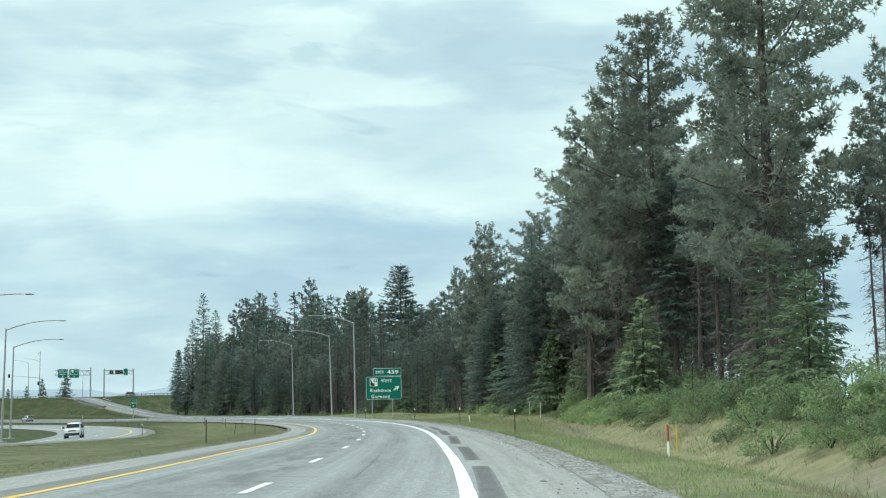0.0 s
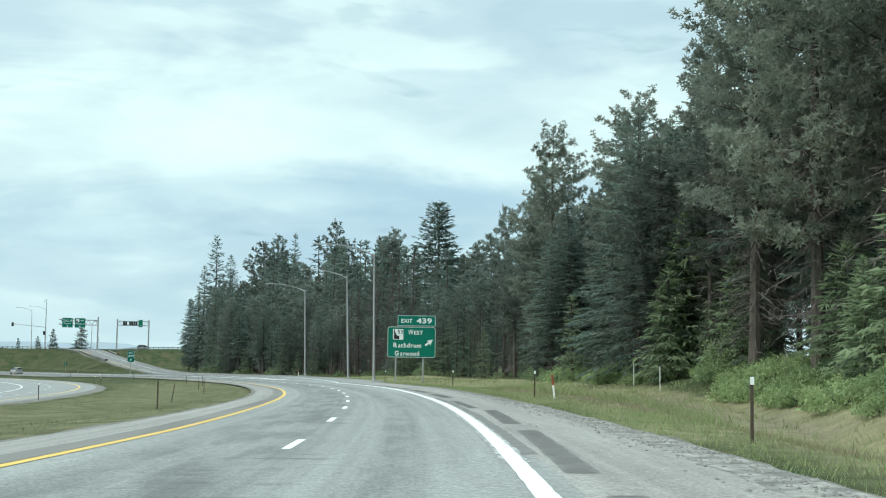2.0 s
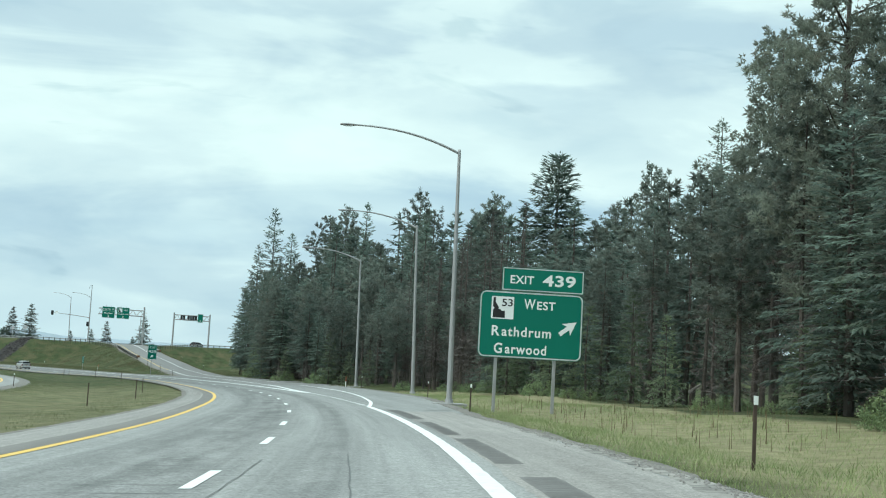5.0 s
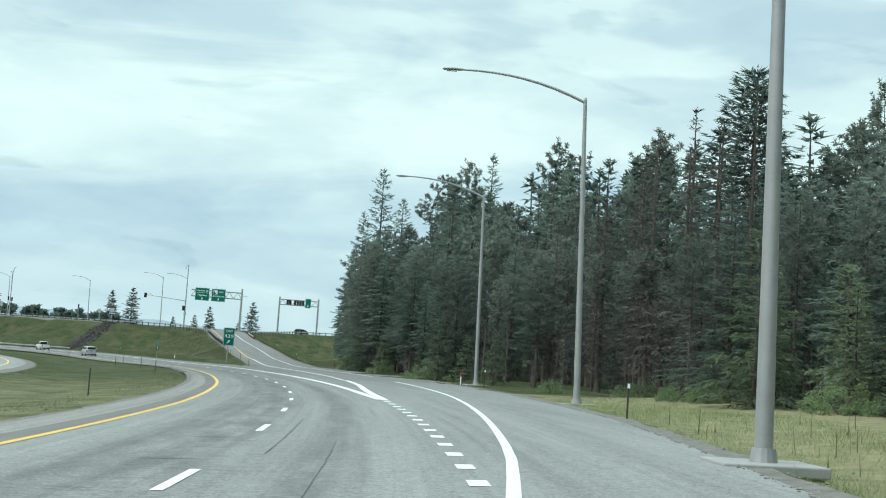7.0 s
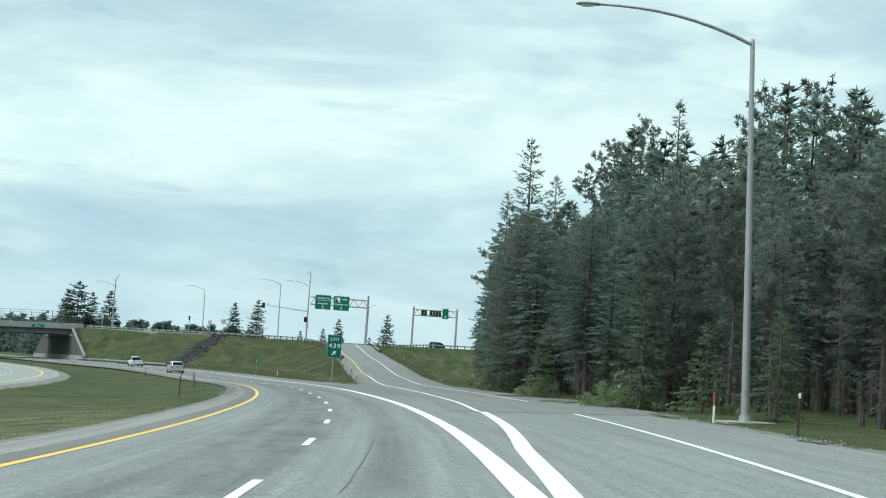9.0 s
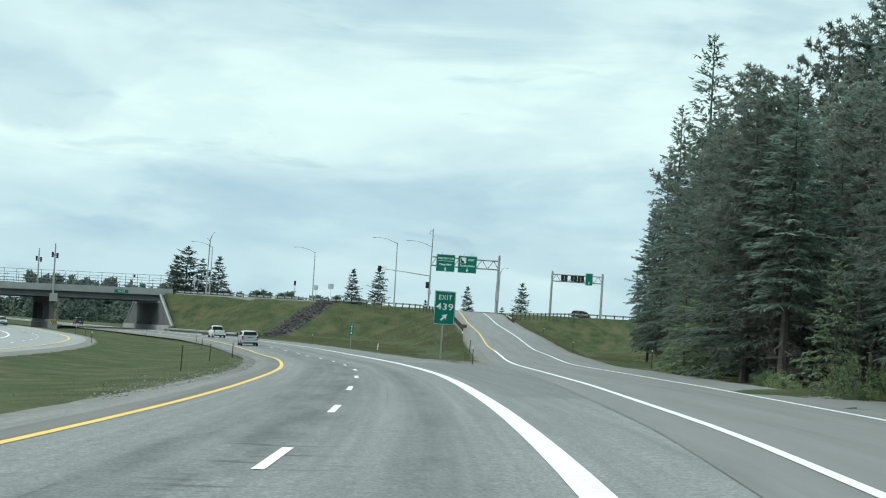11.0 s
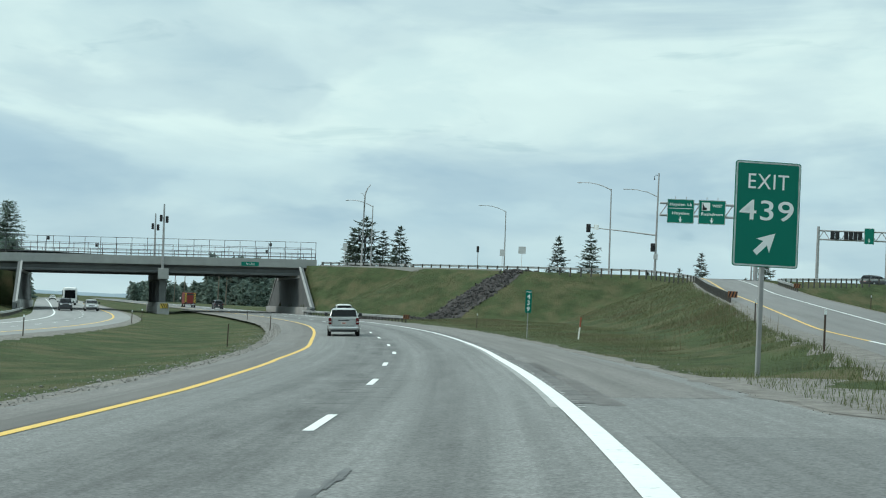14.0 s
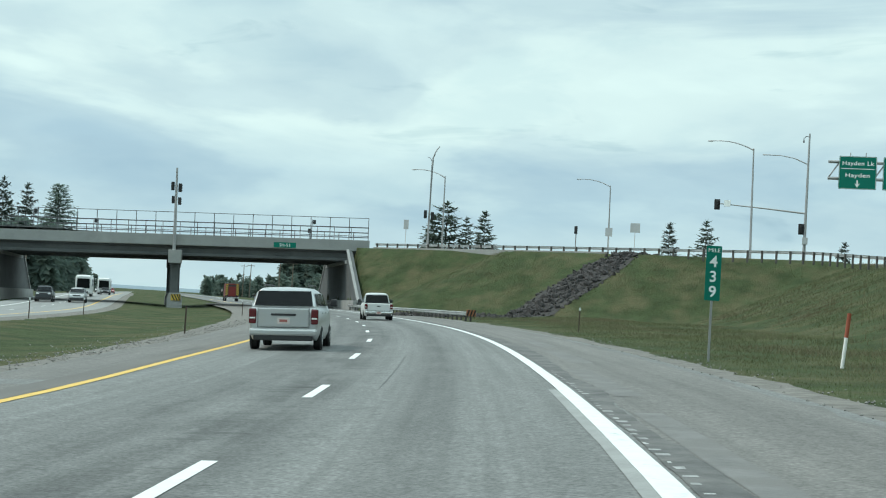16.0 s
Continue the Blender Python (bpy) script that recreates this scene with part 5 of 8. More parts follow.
def route_shield(parent, x0, z0, size, number, y0):
    bm = bmesh.new()
    plate(bm, rounded(x0, z0, x0 + size, z0 + size, size * 0.04), y0 - 0.008, y0)
    sh = part("route_shield", bm, M["sheet_white"], parent, "white square route shield")
    bm = bmesh.new()
    plate(bm, [(x0 + size * (0.02 + 0.95 * p), z0 + size * (0.05 + 0.9 * q)) for p, q in STATE], y0 - 0.013, y0 - 0.009)
    part("state_outline", bm, M["black"], sh)
    if number:
        lettering("digit", number, size * 0.46, sh, x0 + size * 0.71, y0 - 0.016, z0 + size * 0.58, M["black"], fit=size * 0.48, thick=0.006)
    return sh


def panel(parent, name, x0, z0, x1, z1, r, w, label=""):
    bm = bmesh.new()
    plate(bm, rounded(x0, z0, x1, z1, r), 0.0, 0.03)
    p = part(name, bm, M["green"], parent, label)
    bm = bmesh.new()
    frame_line(bm, x0 + 0.02, z0 + 0.02, x1 - 0.02, z1 - 0.02, r, w, -0.004)
    part("border", bm, M["sheet_white"], p, "white border")
    bm = bmesh.new()
    plate(bm, rounded(x0, z0, x1, z1, r), 0.031, 0.036)
    part("back", bm, M["alu"], p, "bare aluminium back")
    return p


# the advance exit sign
gz = float(land(-11.5, 207.4)[0])
sg = thing("exit_guide_sign", stand(-11.49, 207.0, 11.0), "large green exit guide sign on two steel posts in the grass", "road sign")
W2, ZB, ZT = 2.74, 3.09 - gz, 6.58 - gz
main = panel(sg, "main_panel", -W2, ZB, W2, ZT, 0.32, 0.075, "green panel with white legend")
route_shield(main, -2.12, ZB + 2.02, 1.18, "53", -0.004)
H_ = ZT - ZB
lettering("letter", "W", 0.74, main, -0.10, -0.008, ZB + 2.62, M["sheet_white"], fit=0.60, thick=0.012)
lettering("letter", "EST", 0.60, main, 0.76, -0.008, ZB + 2.62, M["sheet_white"], 1.1, fit=0.98, thick=0.012)
lettering("letter", "R", 0.74, main, -1.87, -0.008, ZB + 1.15, M["sheet_white"], fit=0.42, thick=0.016)
lettering("letter", "athdrum", 0.70, main, -0.20, -0.008, ZB + 1.15, M["sheet_white"], 1.15, fit=2.62, thick=0.014)
lettering("letter", "G", 0.74, main, -1.66, -0.008, ZB + 0.24, M["sheet_white"], fit=0.44, thick=0.016)
lettering("letter", "arwood", 0.70, main, -0.20, -0.008, ZB + 0.24, M["sheet_white"], 1.15, fit=2.18, thick=0.014)
bm = bmesh.new()
arrow(bm, 1.98, ZB + 1.72, 1.12, -52, -0.006)
part("arrow", bm, M["sheet_white"], main, "white arrow pointing up and to the side")
top = panel(sg, "exit_panel", -1.62, ZT + 0.04, 2.72, ZT + 1.28, 0.06, 0.06, "green exit number panel")
lettering("letter", "EXIT", 0.60, top, -0.58, -0.008, ZT + 0.44, M["sheet_white"], 1.05, fit=1.25, thick=0.01)
lettering("letter", "439", 0.80, top, 1.42, -0.008, ZT + 0.40, M["sheet_white"], 1.05, fit=1.75, thick=0.02)
for x in (-1.75, 1.35):
    g = float(land(-11.49 + x * 0.98, 207.0 + x * 0.19)[0]) - gz
    bm = bmesh.new()
    box(bm, (x, 0.12, (ZT + g - 0.4) / 2), (0.16, 0.16, ZT - g + 0.4), bevel=0.01)
    part("post", bm, M["pole"], sg, "square steel post")
for z in (ZB + 0.4, ZB + 1.7, ZT - 0.3):
    bm = bmesh.new()
    box(bm, (0, 0.05, z), (5.2, 0.04, 0.09))
    part("stringer", bm, M["alu"], sg)

# the gore sign
gs = thing("exit_gore_sign", stand(-97.3, 398.75, 40.0), "tall green exit number sign on a grey post at the gore", "road sign")
g0 = float(land(-97.3, 398.75)[0])
zb, zt = 3.34 - g0, 6.26 - g0
gp = panel(gs, "sign_panel", -0.94, zb, 0.94, zt, 0.08, 0.045)
lettering("letter", "EXIT", 0.60, gp, 0, -0.008, zt - 0.76, M["sheet_white"], 1.1, fit=1.16, thick=0.0)
lettering("letter", "439", 0.78, gp, 0, -0.008, zt - 1.62, M["sheet_white"], 1.05, fit=1.55, thick=0.004)
bm = bmesh.new()
arrow(bm, -0.02, zb + 0.66, 0.80, -45, -0.006)
part("arrow", bm, M["sheet_white"], gp, "white arrow pointing up and to the side")
bm = bmesh.new()
box(bm, (-0.05, 0.10, (zt - 0.3) / 2), (0.12, 0.12, zt + 0.1), bevel=0.015)
part("post", bm, M["pole"], gs, "square grey steel post")

# the milepost
mp = thing("milepost", pose(-128.05, 440.3, float(land(-128.05, 440.3)[0]) - 0.08, 0, 0, 37.0), "narrow green milepost with white digits on a thin post", "road sign")
bm = bmesh.new()
plate(bm, rounded(-0.21, 1.75, 0.21, 3.25, 0.03), 0, 0.012)
mpp = part("sign_panel", bm, M["green"], mp)
lettering("letter", "MILE", 0.15, mpp, 0, -0.005, 3.08, M["sheet_white"], fit=0.32)
for k, ch in enumerate("439"):
    lettering("letter", ch, 0.42, mpp, 0, -0.005, 2.68 - 0.41 * k, M["sheet_white"], thick=0.008)
bm = bmesh.new()
box(bm, (0, 0.035, 1.4), (0.06, 0.04, 3.5))
part("post", bm, M["pole"], mp)


# ---- street lamps ----
def street_lamp(x, y, height, arm, turn, z=None, lean=1.0, label="tall grey steel street lamp with a curved single arm"):
    """arm points along local -x."""
    ob = thing("street_lamp", stand(x, y, turn, z) @ pose(0, 0, 0, 0, -lean, 0), label, "street lamp", "street lamps of the interchange")
    bm = bmesh.new()
    rod(bm, (0, 0, 0.25), (0, 0, height), 0.17, 0.09, 14)
    part("pole", bm, M["pole"], ob, smooth=True)
    bm = bmesh.new()
    box(bm, (0, 0, -0.05), (1.9, 1.9, 0.2), bevel=0.03)
    part("footing", bm, M["concrete"], ob, "square concrete footing pad")
    bm = bmesh.new()
    rod(bm, (0, 0, 0.04), (0, 0, 0.30), 0.26, 0.22, 14)
    part("base_flange", bm, M["pole"], ob)
    bm = bmesh.new()
    pts = [(-arm * t, 0, height - 0.12 + 1.32 * (1 - (1 - t) ** 2.2)) for t in np.linspace(0, 1, 9)]
    tube(bm, pts, np.linspace(0.085, 0.05, 9).tolist(), 8)
    part("arm", bm, M["pole"], ob, smooth=True)
    bm = bmesh.new()
    e = pts[-1]
    tube(bm, [(e[0] + 0.15, 0, e[2]), (e[0] - 0.1, 0, e[2]), (e[0] - 0.5, 0, e[2] + 0.01), (e[0] - 0.9, 0, e[2] - 0.01), (e[0] - 1.0, 0, e[2] - 0.02)], [0.06, 0.11, 0.15, 0.12, 0.04], 10)
    for v in bm.verts:
        v.co.z = e[2] + (v.co.z - e[2]) * 0.55
        v.co.y *= 1.25
    hd = part("luminaire", bm, M["pole"], ob, "flat grey luminaire", smooth=True)
    bm = bmesh.new()
    box(bm, (e[0] - 0.52, 0, e[2] - 0.085), (0.5, 0.25, 0.02))
    part("lens", bm, M["lamp_glass"], hd)
    bm = bmesh.new()
    rod(bm, (0, 0, height), (0, 0, height + 0.12), 0.10, 0.07, 12)
    part("cap", bm, M["pole"], ob)
    return ob


street_lamp(-16.48, 215.2, 15.0, 6.2, 14, z=0.40, lean=0.8)
street_lamp(-24.32, 256.0, 15.1, 6.2, 17, lean=1.8)
street_lamp(-36.72, 295.8, 15.2, 6.2, 21, lean=1.4)
for s_, o_, h_ in ((131, -37.0, 13.0), (178, -39.7, 14.0), (216, -42.2, 13.7)):
    p = at(s_, o_)
    street_lamp(p.x, p.y, h_, 6.3, 180 + heading(s_))
for x, y, h, turn in ((-182.5, 563.7, 14.9, 8), (-226.7, 604.8, 14.9, 15), (-238.2, 573.4, 14.3, 10)):
    street_lamp(x, y, h, 5.0, turn)
street_lamp(-166.0, 585.0, 11.5, 1.2, 170)

# signal pole by the bridge
sp = thing("signal_pole", stand(-227.5, 555.8, 35), "grey signal pole with a curved tip and two signal heads", "signal pole")
bm = bmesh.new()
tube(bm, [(0, 0, 0), (0, 0, 12.5), (0.05, 0, 13.6), (0.4, 0, 14.6), (0.9, 0, 15.3)], [0.2, 0.15, 0.12, 0.09, 0.07], 10)
part("pole", bm, M["pole"], sp, smooth=True)
bm = bmesh.new()
tube(bm, [(0, 0, 13.0), (-0.35, 0, 13.6), (-0.8, 0, 13.7)], [0.06, 0.05, 0.04], 8)
part("camera_arm", bm, M["pole"], sp)
signal_head(sp, -0.55, 0, 5.6, 180, False)
signal_head(sp, 0.45, 0, 5.4, 200, False)

# mast-arm signal beside the ramp
ms = thing("signal_mast", stand(-187.0, 592.0, 12), "tall grey signal mast with a long signal arm and lamp arm", "signal pole")
zt = 29.7 - float(land(-187.0, 592.0)[0])
bm = bmesh.new()
rod(bm, (0, 0, -0.1), (0, 0, zt), 0.26, 0.12, 12)
part("pole", bm, M["pole"], ms, smooth=True)
bm = bmesh.new()
tube(bm, [(0, 0, zt - 11.6), (-6, 0, zt - 11.0), (-13.2, 0, zt - 10.4)], [0.14, 0.11, 0.07], 8)
part("signal_arm", bm, M["pole"], ms, smooth=True)
bm = bmesh.new()
tube(bm, [(0, 0, zt - 4.5), (-2, 0, zt - 3.6), (-4, 0, zt - 3.2), (-6.6, 0, zt - 3.1)], [0.09, 0.08, 0.06, 0.09], 8)
part("lamp_arm", bm, M["pole"], ms, smooth=True)
bm = bmesh.new()
tube(bm, [(0, 0, zt - 0.5), (-0.5, 0, zt - 0.4), (-0.8, 0, zt - 0.7), (-0.8, 0, zt - 1.3)], [0.05, 0.05, 0.05, 0.14], 8)
part("camera", bm, M["trim"], ms)
signal_head(ms, -12.9, -0.25, zt - 10.6, 5)
signal_head(ms, -0.5, -0.25, zt - 13.9, 5)
bm = bmesh.new()
box(bm, (-11.4, -0.2, zt - 10.4), (0.95, 0.04, 0.95), bevel=0.01)
part("arm_sign", bm, M["sheet_white"], ms, "square white turn sign")
bm = bmesh.new()
box(bm, (0.1, -0.25, zt - 15.6), (0.7, 0.5, 1.0), bevel=0.04)
part("control_box", bm, M["alu"], ms)


# ---- overhead gantries ----
def truss(bm, x0, x1, z0, z1, n):
    for z in (z0, z1):
        rod(bm, (x0, 0, z), (x1, 0, z), 0.17, n=8)
    for k in range(n):
        a, b = x0 + (x1 - x0) * k / n, x0 + (x1 - x0) * (k + 1) / n
        m_ = (a + b) / 2
        rod(bm, (a, 0, z0), (m_, 0, z1), 0.08, n=6)
        rod(bm, (m_, 0, z1), (b, 0, z0), 0.08, n=6)


ga_z = float(land(-153.5, 552.7)[0])
ga = thing("cantilever_gantry", pose(-153.5, 552.7, ga_z, 0, 0, 24), "grey steel cantilever gantry with two green signs over the ramp", "sign gantry", "overhead gantries")
bm = bmesh.new()
rod(bm, (0, 0, -0.2), (0, 0, 20.9 - ga_z), 0.31, 0.25, 14)
part("post", bm, M["pole"], ga, smooth=True)
bm = bmesh.new()
truss(bm, -14.2, 0, 17.9 - ga_z, 19.7 - ga_z, 6)
part("truss_arm", bm, M["pole"], ga)
for cx, words in ((-11.15, ("Hayden Lk", "Hayden")), (-6.6, ("WEST", "Rathdrum"))):
    z0, z1 = 16.75 - ga_z, 20.3 - ga_z
    for z in (z1 + 0.12,):
        for dx in (-0.8, 0.8):
            bm = bmesh.new()
            box(bm, (cx + dx, -0.35, (z0 + z1) / 2 + 0.2), (0.1, 0.1, z1 - z0 + 0.4))
            part("hanger", bm, M["alu"], ga)
    bm = bmesh.new()
    plate(bm, rounded(cx - 1.95, z0, cx + 1.95, z1, 0.12), -0.47, -0.42)
    gp = part("sign_panel", bm, M["green"], ga, "green overhead sign panel")
    bm = bmesh.new()
    frame_line(bm, cx - 1.92, z0 + 0.03, cx + 1.92, z1 - 0.03, 0.12, 0.05, -0.476)
    part("border", bm, M["sheet_white"], gp)
    if words[0] == "WEST":
        route_shield(gp, cx - 1.5, z1 - 1.55, 1.2, "", -0.474)
        lettering("letter", "WEST", 0.55, gp, cx + 0.75, -0.478, z1 - 1.0, M["sheet_white"], fit=1.4, thick=0.012)
        lettering("letter", "Rathdrum", 0.6, gp, cx, -0.478, z1 - 2.25, M["sheet_white"], 1.1, fit=3.1, thick=0.012)
    else:
        lettering("letter", words[0], 0.6, gp, cx, -0.478, z1 - 0.95, M["sheet_white"], 1.1, fit=3.3, thick=0.012)
        lettering("letter", words[1], 0.6, gp, cx, -0.478, z1 - 2.25, M["sheet_white"], 1.1, fit=2.5, thick=0.012)
        bm = bmesh.new()
        box(bm, (cx, -0.478, z1 - 1.35), (3.4, 0.006, 0.07))
        part("divider", bm, M["sheet_white"], gp)
    bm = bmesh.new()
    arrow(bm, cx, z0 + 0.55, 0.85, 180, -0.474)
    part("arrow", bm, M["sheet_white"], gp, "white arrow pointing down")
bm = bmesh.new()
box(bm, (0, -0.5, 12.4 - ga_z), (0.75, 0.06, 1.9), bevel=0.02)
part("post_sign", bm, M["alu"], ga, "small sign strapped to the post")

gb_z = float(land(-163.0, 634.0)[0])
gb = thing("span_gantry", pose(-163.0, 634.0, gb_z, 0, 0, 17.5), "grey steel span gantry carrying a row of signal heads", "sign gantry", "overhead gantries")
for x in (-6.7, 6.7):
    bm = bmesh.new()
    rod(bm, (x, 0, -0.2), (x, 0, 23.2 - gb_z), 0.34, 0.28, 12)
    part("post", bm, M["pole"], gb, smooth=True)
bm = bmesh.new()
truss(bm, -6.7, 6.7, 20.6 - gb_z, 22.4 - gb_z, 6)
part("truss_beam", bm, M["pole"], gb)
for x in (-3.9, -3.0, -1.3, -0.4, 0.5, 1.4):
    signal_head(gb, x, -0.4, 21.5 - gb_z, 180)
bm = bmesh.new()
plate(bm, rounded(2.2, 19.9 - gb_z, 4.1, 23.1 - gb_z, 0.1), -0.5, -0.45)
gp = part("sign_panel", bm, M["green"], gb, "green overhead sign panel")
bm = bmesh.new()
frame_line(bm, 2.23, 19.93 - gb_z, 4.07, 23.07 - gb_z, 0.1, 0.05, -0.506)
part("border", bm, M["sheet_white"], gp)
bm = bmesh.new()
arrow(bm, 3.15, 20.6 - gb_z, 0.8, 180, -0.504)
part("arrow", bm, M["sheet_white"], gp)


# small signs seen from behind along the street
def small_sign(x, y, top, w, h, mat, label, turn=10):
    ob = thing("small_road_sign", stand(x, y, turn), label, "road sign", "small signs along the street")
    g = float(land(x, y)[0])
    bm = bmesh.new()
    plate(bm, rounded(-w / 2, top - g - h, w / 2, top - g, 0.05), 0, 0.012)
    part("sign_panel", bm, mat, ob)
    bm = bmesh.new()
    box(bm, (0, 0.04, (top - g) / 2 - 0.1), (0.08, 0.05, top - g))
    part("post", bm, M["galv"], ob)


small_sign(-226.9, 550.0, 13.0, 0.75, 1.3, M["alu"], "bare metal back of a small road sign on a post")
small_sign(-198.5, 556.0, 12.8, 0.95, 1.1, M["alu"], "bare metal back of a small road sign beside a lamp")
small_sign(-192.5, 552.0, 13.1, 1.25, 1.15, M["alu"], "bare metal back of a square road sign on a post")
sq = thing("signal_post", stand(-215.0, 575.0, 10), "short post with a black signal head", "signal pole")
bm = bmesh.new()
rod(bm, (0, 0, -0.1), (0, 0, 4.6), 0.08, n=8)
part("post", bm, M["pole"], sq)
signal_head(sq, 0, -0.15, 5.1, 180, False)


# ---- delineators and marker posts ----
def delineator(s, o, kind, lean=0.0, height=1.3):
    p = at(s, o)
    z = float(land(p.x, p.y)[0])
    m = pose(p.x, p.y, z, 0, lean, heading(s))
    if kind == "brown":
        plain = -20 < o < 0
        ob = thing("delineator_post", m, "plain dark steel delineator post in the median grass" if plain else "dark brown steel delineator post with a white reflector, in roadside grass", "marker post", "delineator posts")
        bm = bmesh.new()
        box(bm, (0, 0, height / 2 - 0.1), (0.065, 0.04, height + 0.2), bevel=0.006)
        part("post", bm, M["brown_steel"], ob)
        if plain:
            return
        bm = bmesh.new()
        box(bm, (0, -0.03, height - 0.06), (0.085, 0.015, 0.16), bevel=0.005)
        part("reflector", bm, M["sheet_white"], ob, "white reflector tab")
    elif kind == "thin":
        ob = thing("marker_stake", m, "thin pale marker stake in the grass", "marker post", "marker stakes")
        bm = bmesh.new()
        box(bm, (0, 0, 0.75), (0.05, 0.03, 1.7))
        part("stake", bm, M["white_plastic"], ob)
    elif kind == "yellow":
        ob = thing("marker_post", m, "round yellow plastic marker post in the grass", "marker post")
        bm = bmesh.new()
        rod(bm, (0, 0, -0.1), (0, 0, 1.5), 0.05, n=10)
        part("post", bm, M["yellow"], ob)
    else:
        ob = thing("marker_post", m, "white marker post with an orange top in the grass", "marker post", "orange-topped marker posts")
        bm = bmesh.new()
        rod(bm, (0, 0, -0.1), (0, 0, height * 0.56), 0.048, n=10)
        part("post", bm, M["white_plastic"], ob)
        bm = bmesh.new()
        rod(bm, (0, 0, height * 0.56), (0, 0, height), 0.052, n=10)
        part("sleeve", bm, M["orange"], ob, "orange upper sleeve")


for s_, o_ in ((83, 9.2), (122, 9.4), (160, 9.5), (199, 8.7), (236, 11.8), (285, 14.6), (320, 16.8), (500, 11.0),
               (78, -8.6), (119, -8.6), (178, -10.2), (213, -10.6), (232, -9.3), (257, -9.6), (331, -8.8), (366, -8.6), (403, -7.4), (399, -9.0), (454, -9.3), (483, -8.1), (540, -8.8), (457, -21.6), (514, -21.4), (536, -21.1), (252, -21.8), (275, -21.8), (160, -21.8),
               (393, 9.8), (420, 14.35), (447, 19.4)):
    delineator(s_, o_, "brown")
delineator(152, -11.4, "brown", 9)
for a, b in ((30, 9.9), (48, 9.9), (62, 9.9)):
    j = min(a, len(RP) - 1)
    x, y = RP[j][0] + RN[j][0] * b, RP[j][1] + RN[j][1] * b
    s1, o1 = to_so(x, y)
    delineator(float(s1[0]), float(o1[0]), "brown")
for s_, o_, lean, h_ in ((58.0, 13.28, 0, 1.5), (119.5, 10.0, -6, 1.15), (296, 15.0, 0, 1.2), (462, 12.45, 5, 1.45)):
    delineator(s_, o_, "orange", lean, h_)
delineator(71.5, 16.44, "yellow")
for s_, o_ in ((137.3, 19.6), (147.3, 20.5)):
    delineator(s_, o_, "thin")

# ---- trees ----
def needle_tris(p, d, length, width, rg, droop=0.2):
    """Slender three-cornered sprays of needles at p along d."""
    n = len(p)
    d = d / np.linalg.norm(d, axis=1)[:, None]
    sd = np.cross(d, np.tile([0.0, 0.0, 1.0], (n, 1)) + rg.normal(0, 0.7, (n, 3)))
    sd /= np.linalg.norm(sd, axis=1)[:, None] + 1e-6
    tip = p + d * length[:, None]
    tip[:, 2] -= droop * length
    w = (width * 0.5)[:, None]
    v = np.stack([p + sd * w, p - sd * w, tip], 1).reshape(-1, 3)
    return v, np.arange(n * 3).reshape(n, 3)


def sprays(p, d, up, length, width):
    """Three-cornered sprays of needles from p along d, each lying flat to its up vector."""
    d = d / (np.linalg.norm(d, axis=1)[:, None] + 1e-9)
    sd = np.cross(d, up)
    sd /= np.linalg.norm(sd, axis=1)[:, None] + 1e-6
    w = (width * 0.5)[:, None]
    v = np.stack([p + sd * w, p - sd * w, p + d * length[:, None]], 1).reshape(-1, 3)
    return v, np.arange(len(p) * 3).reshape(-1, 3)


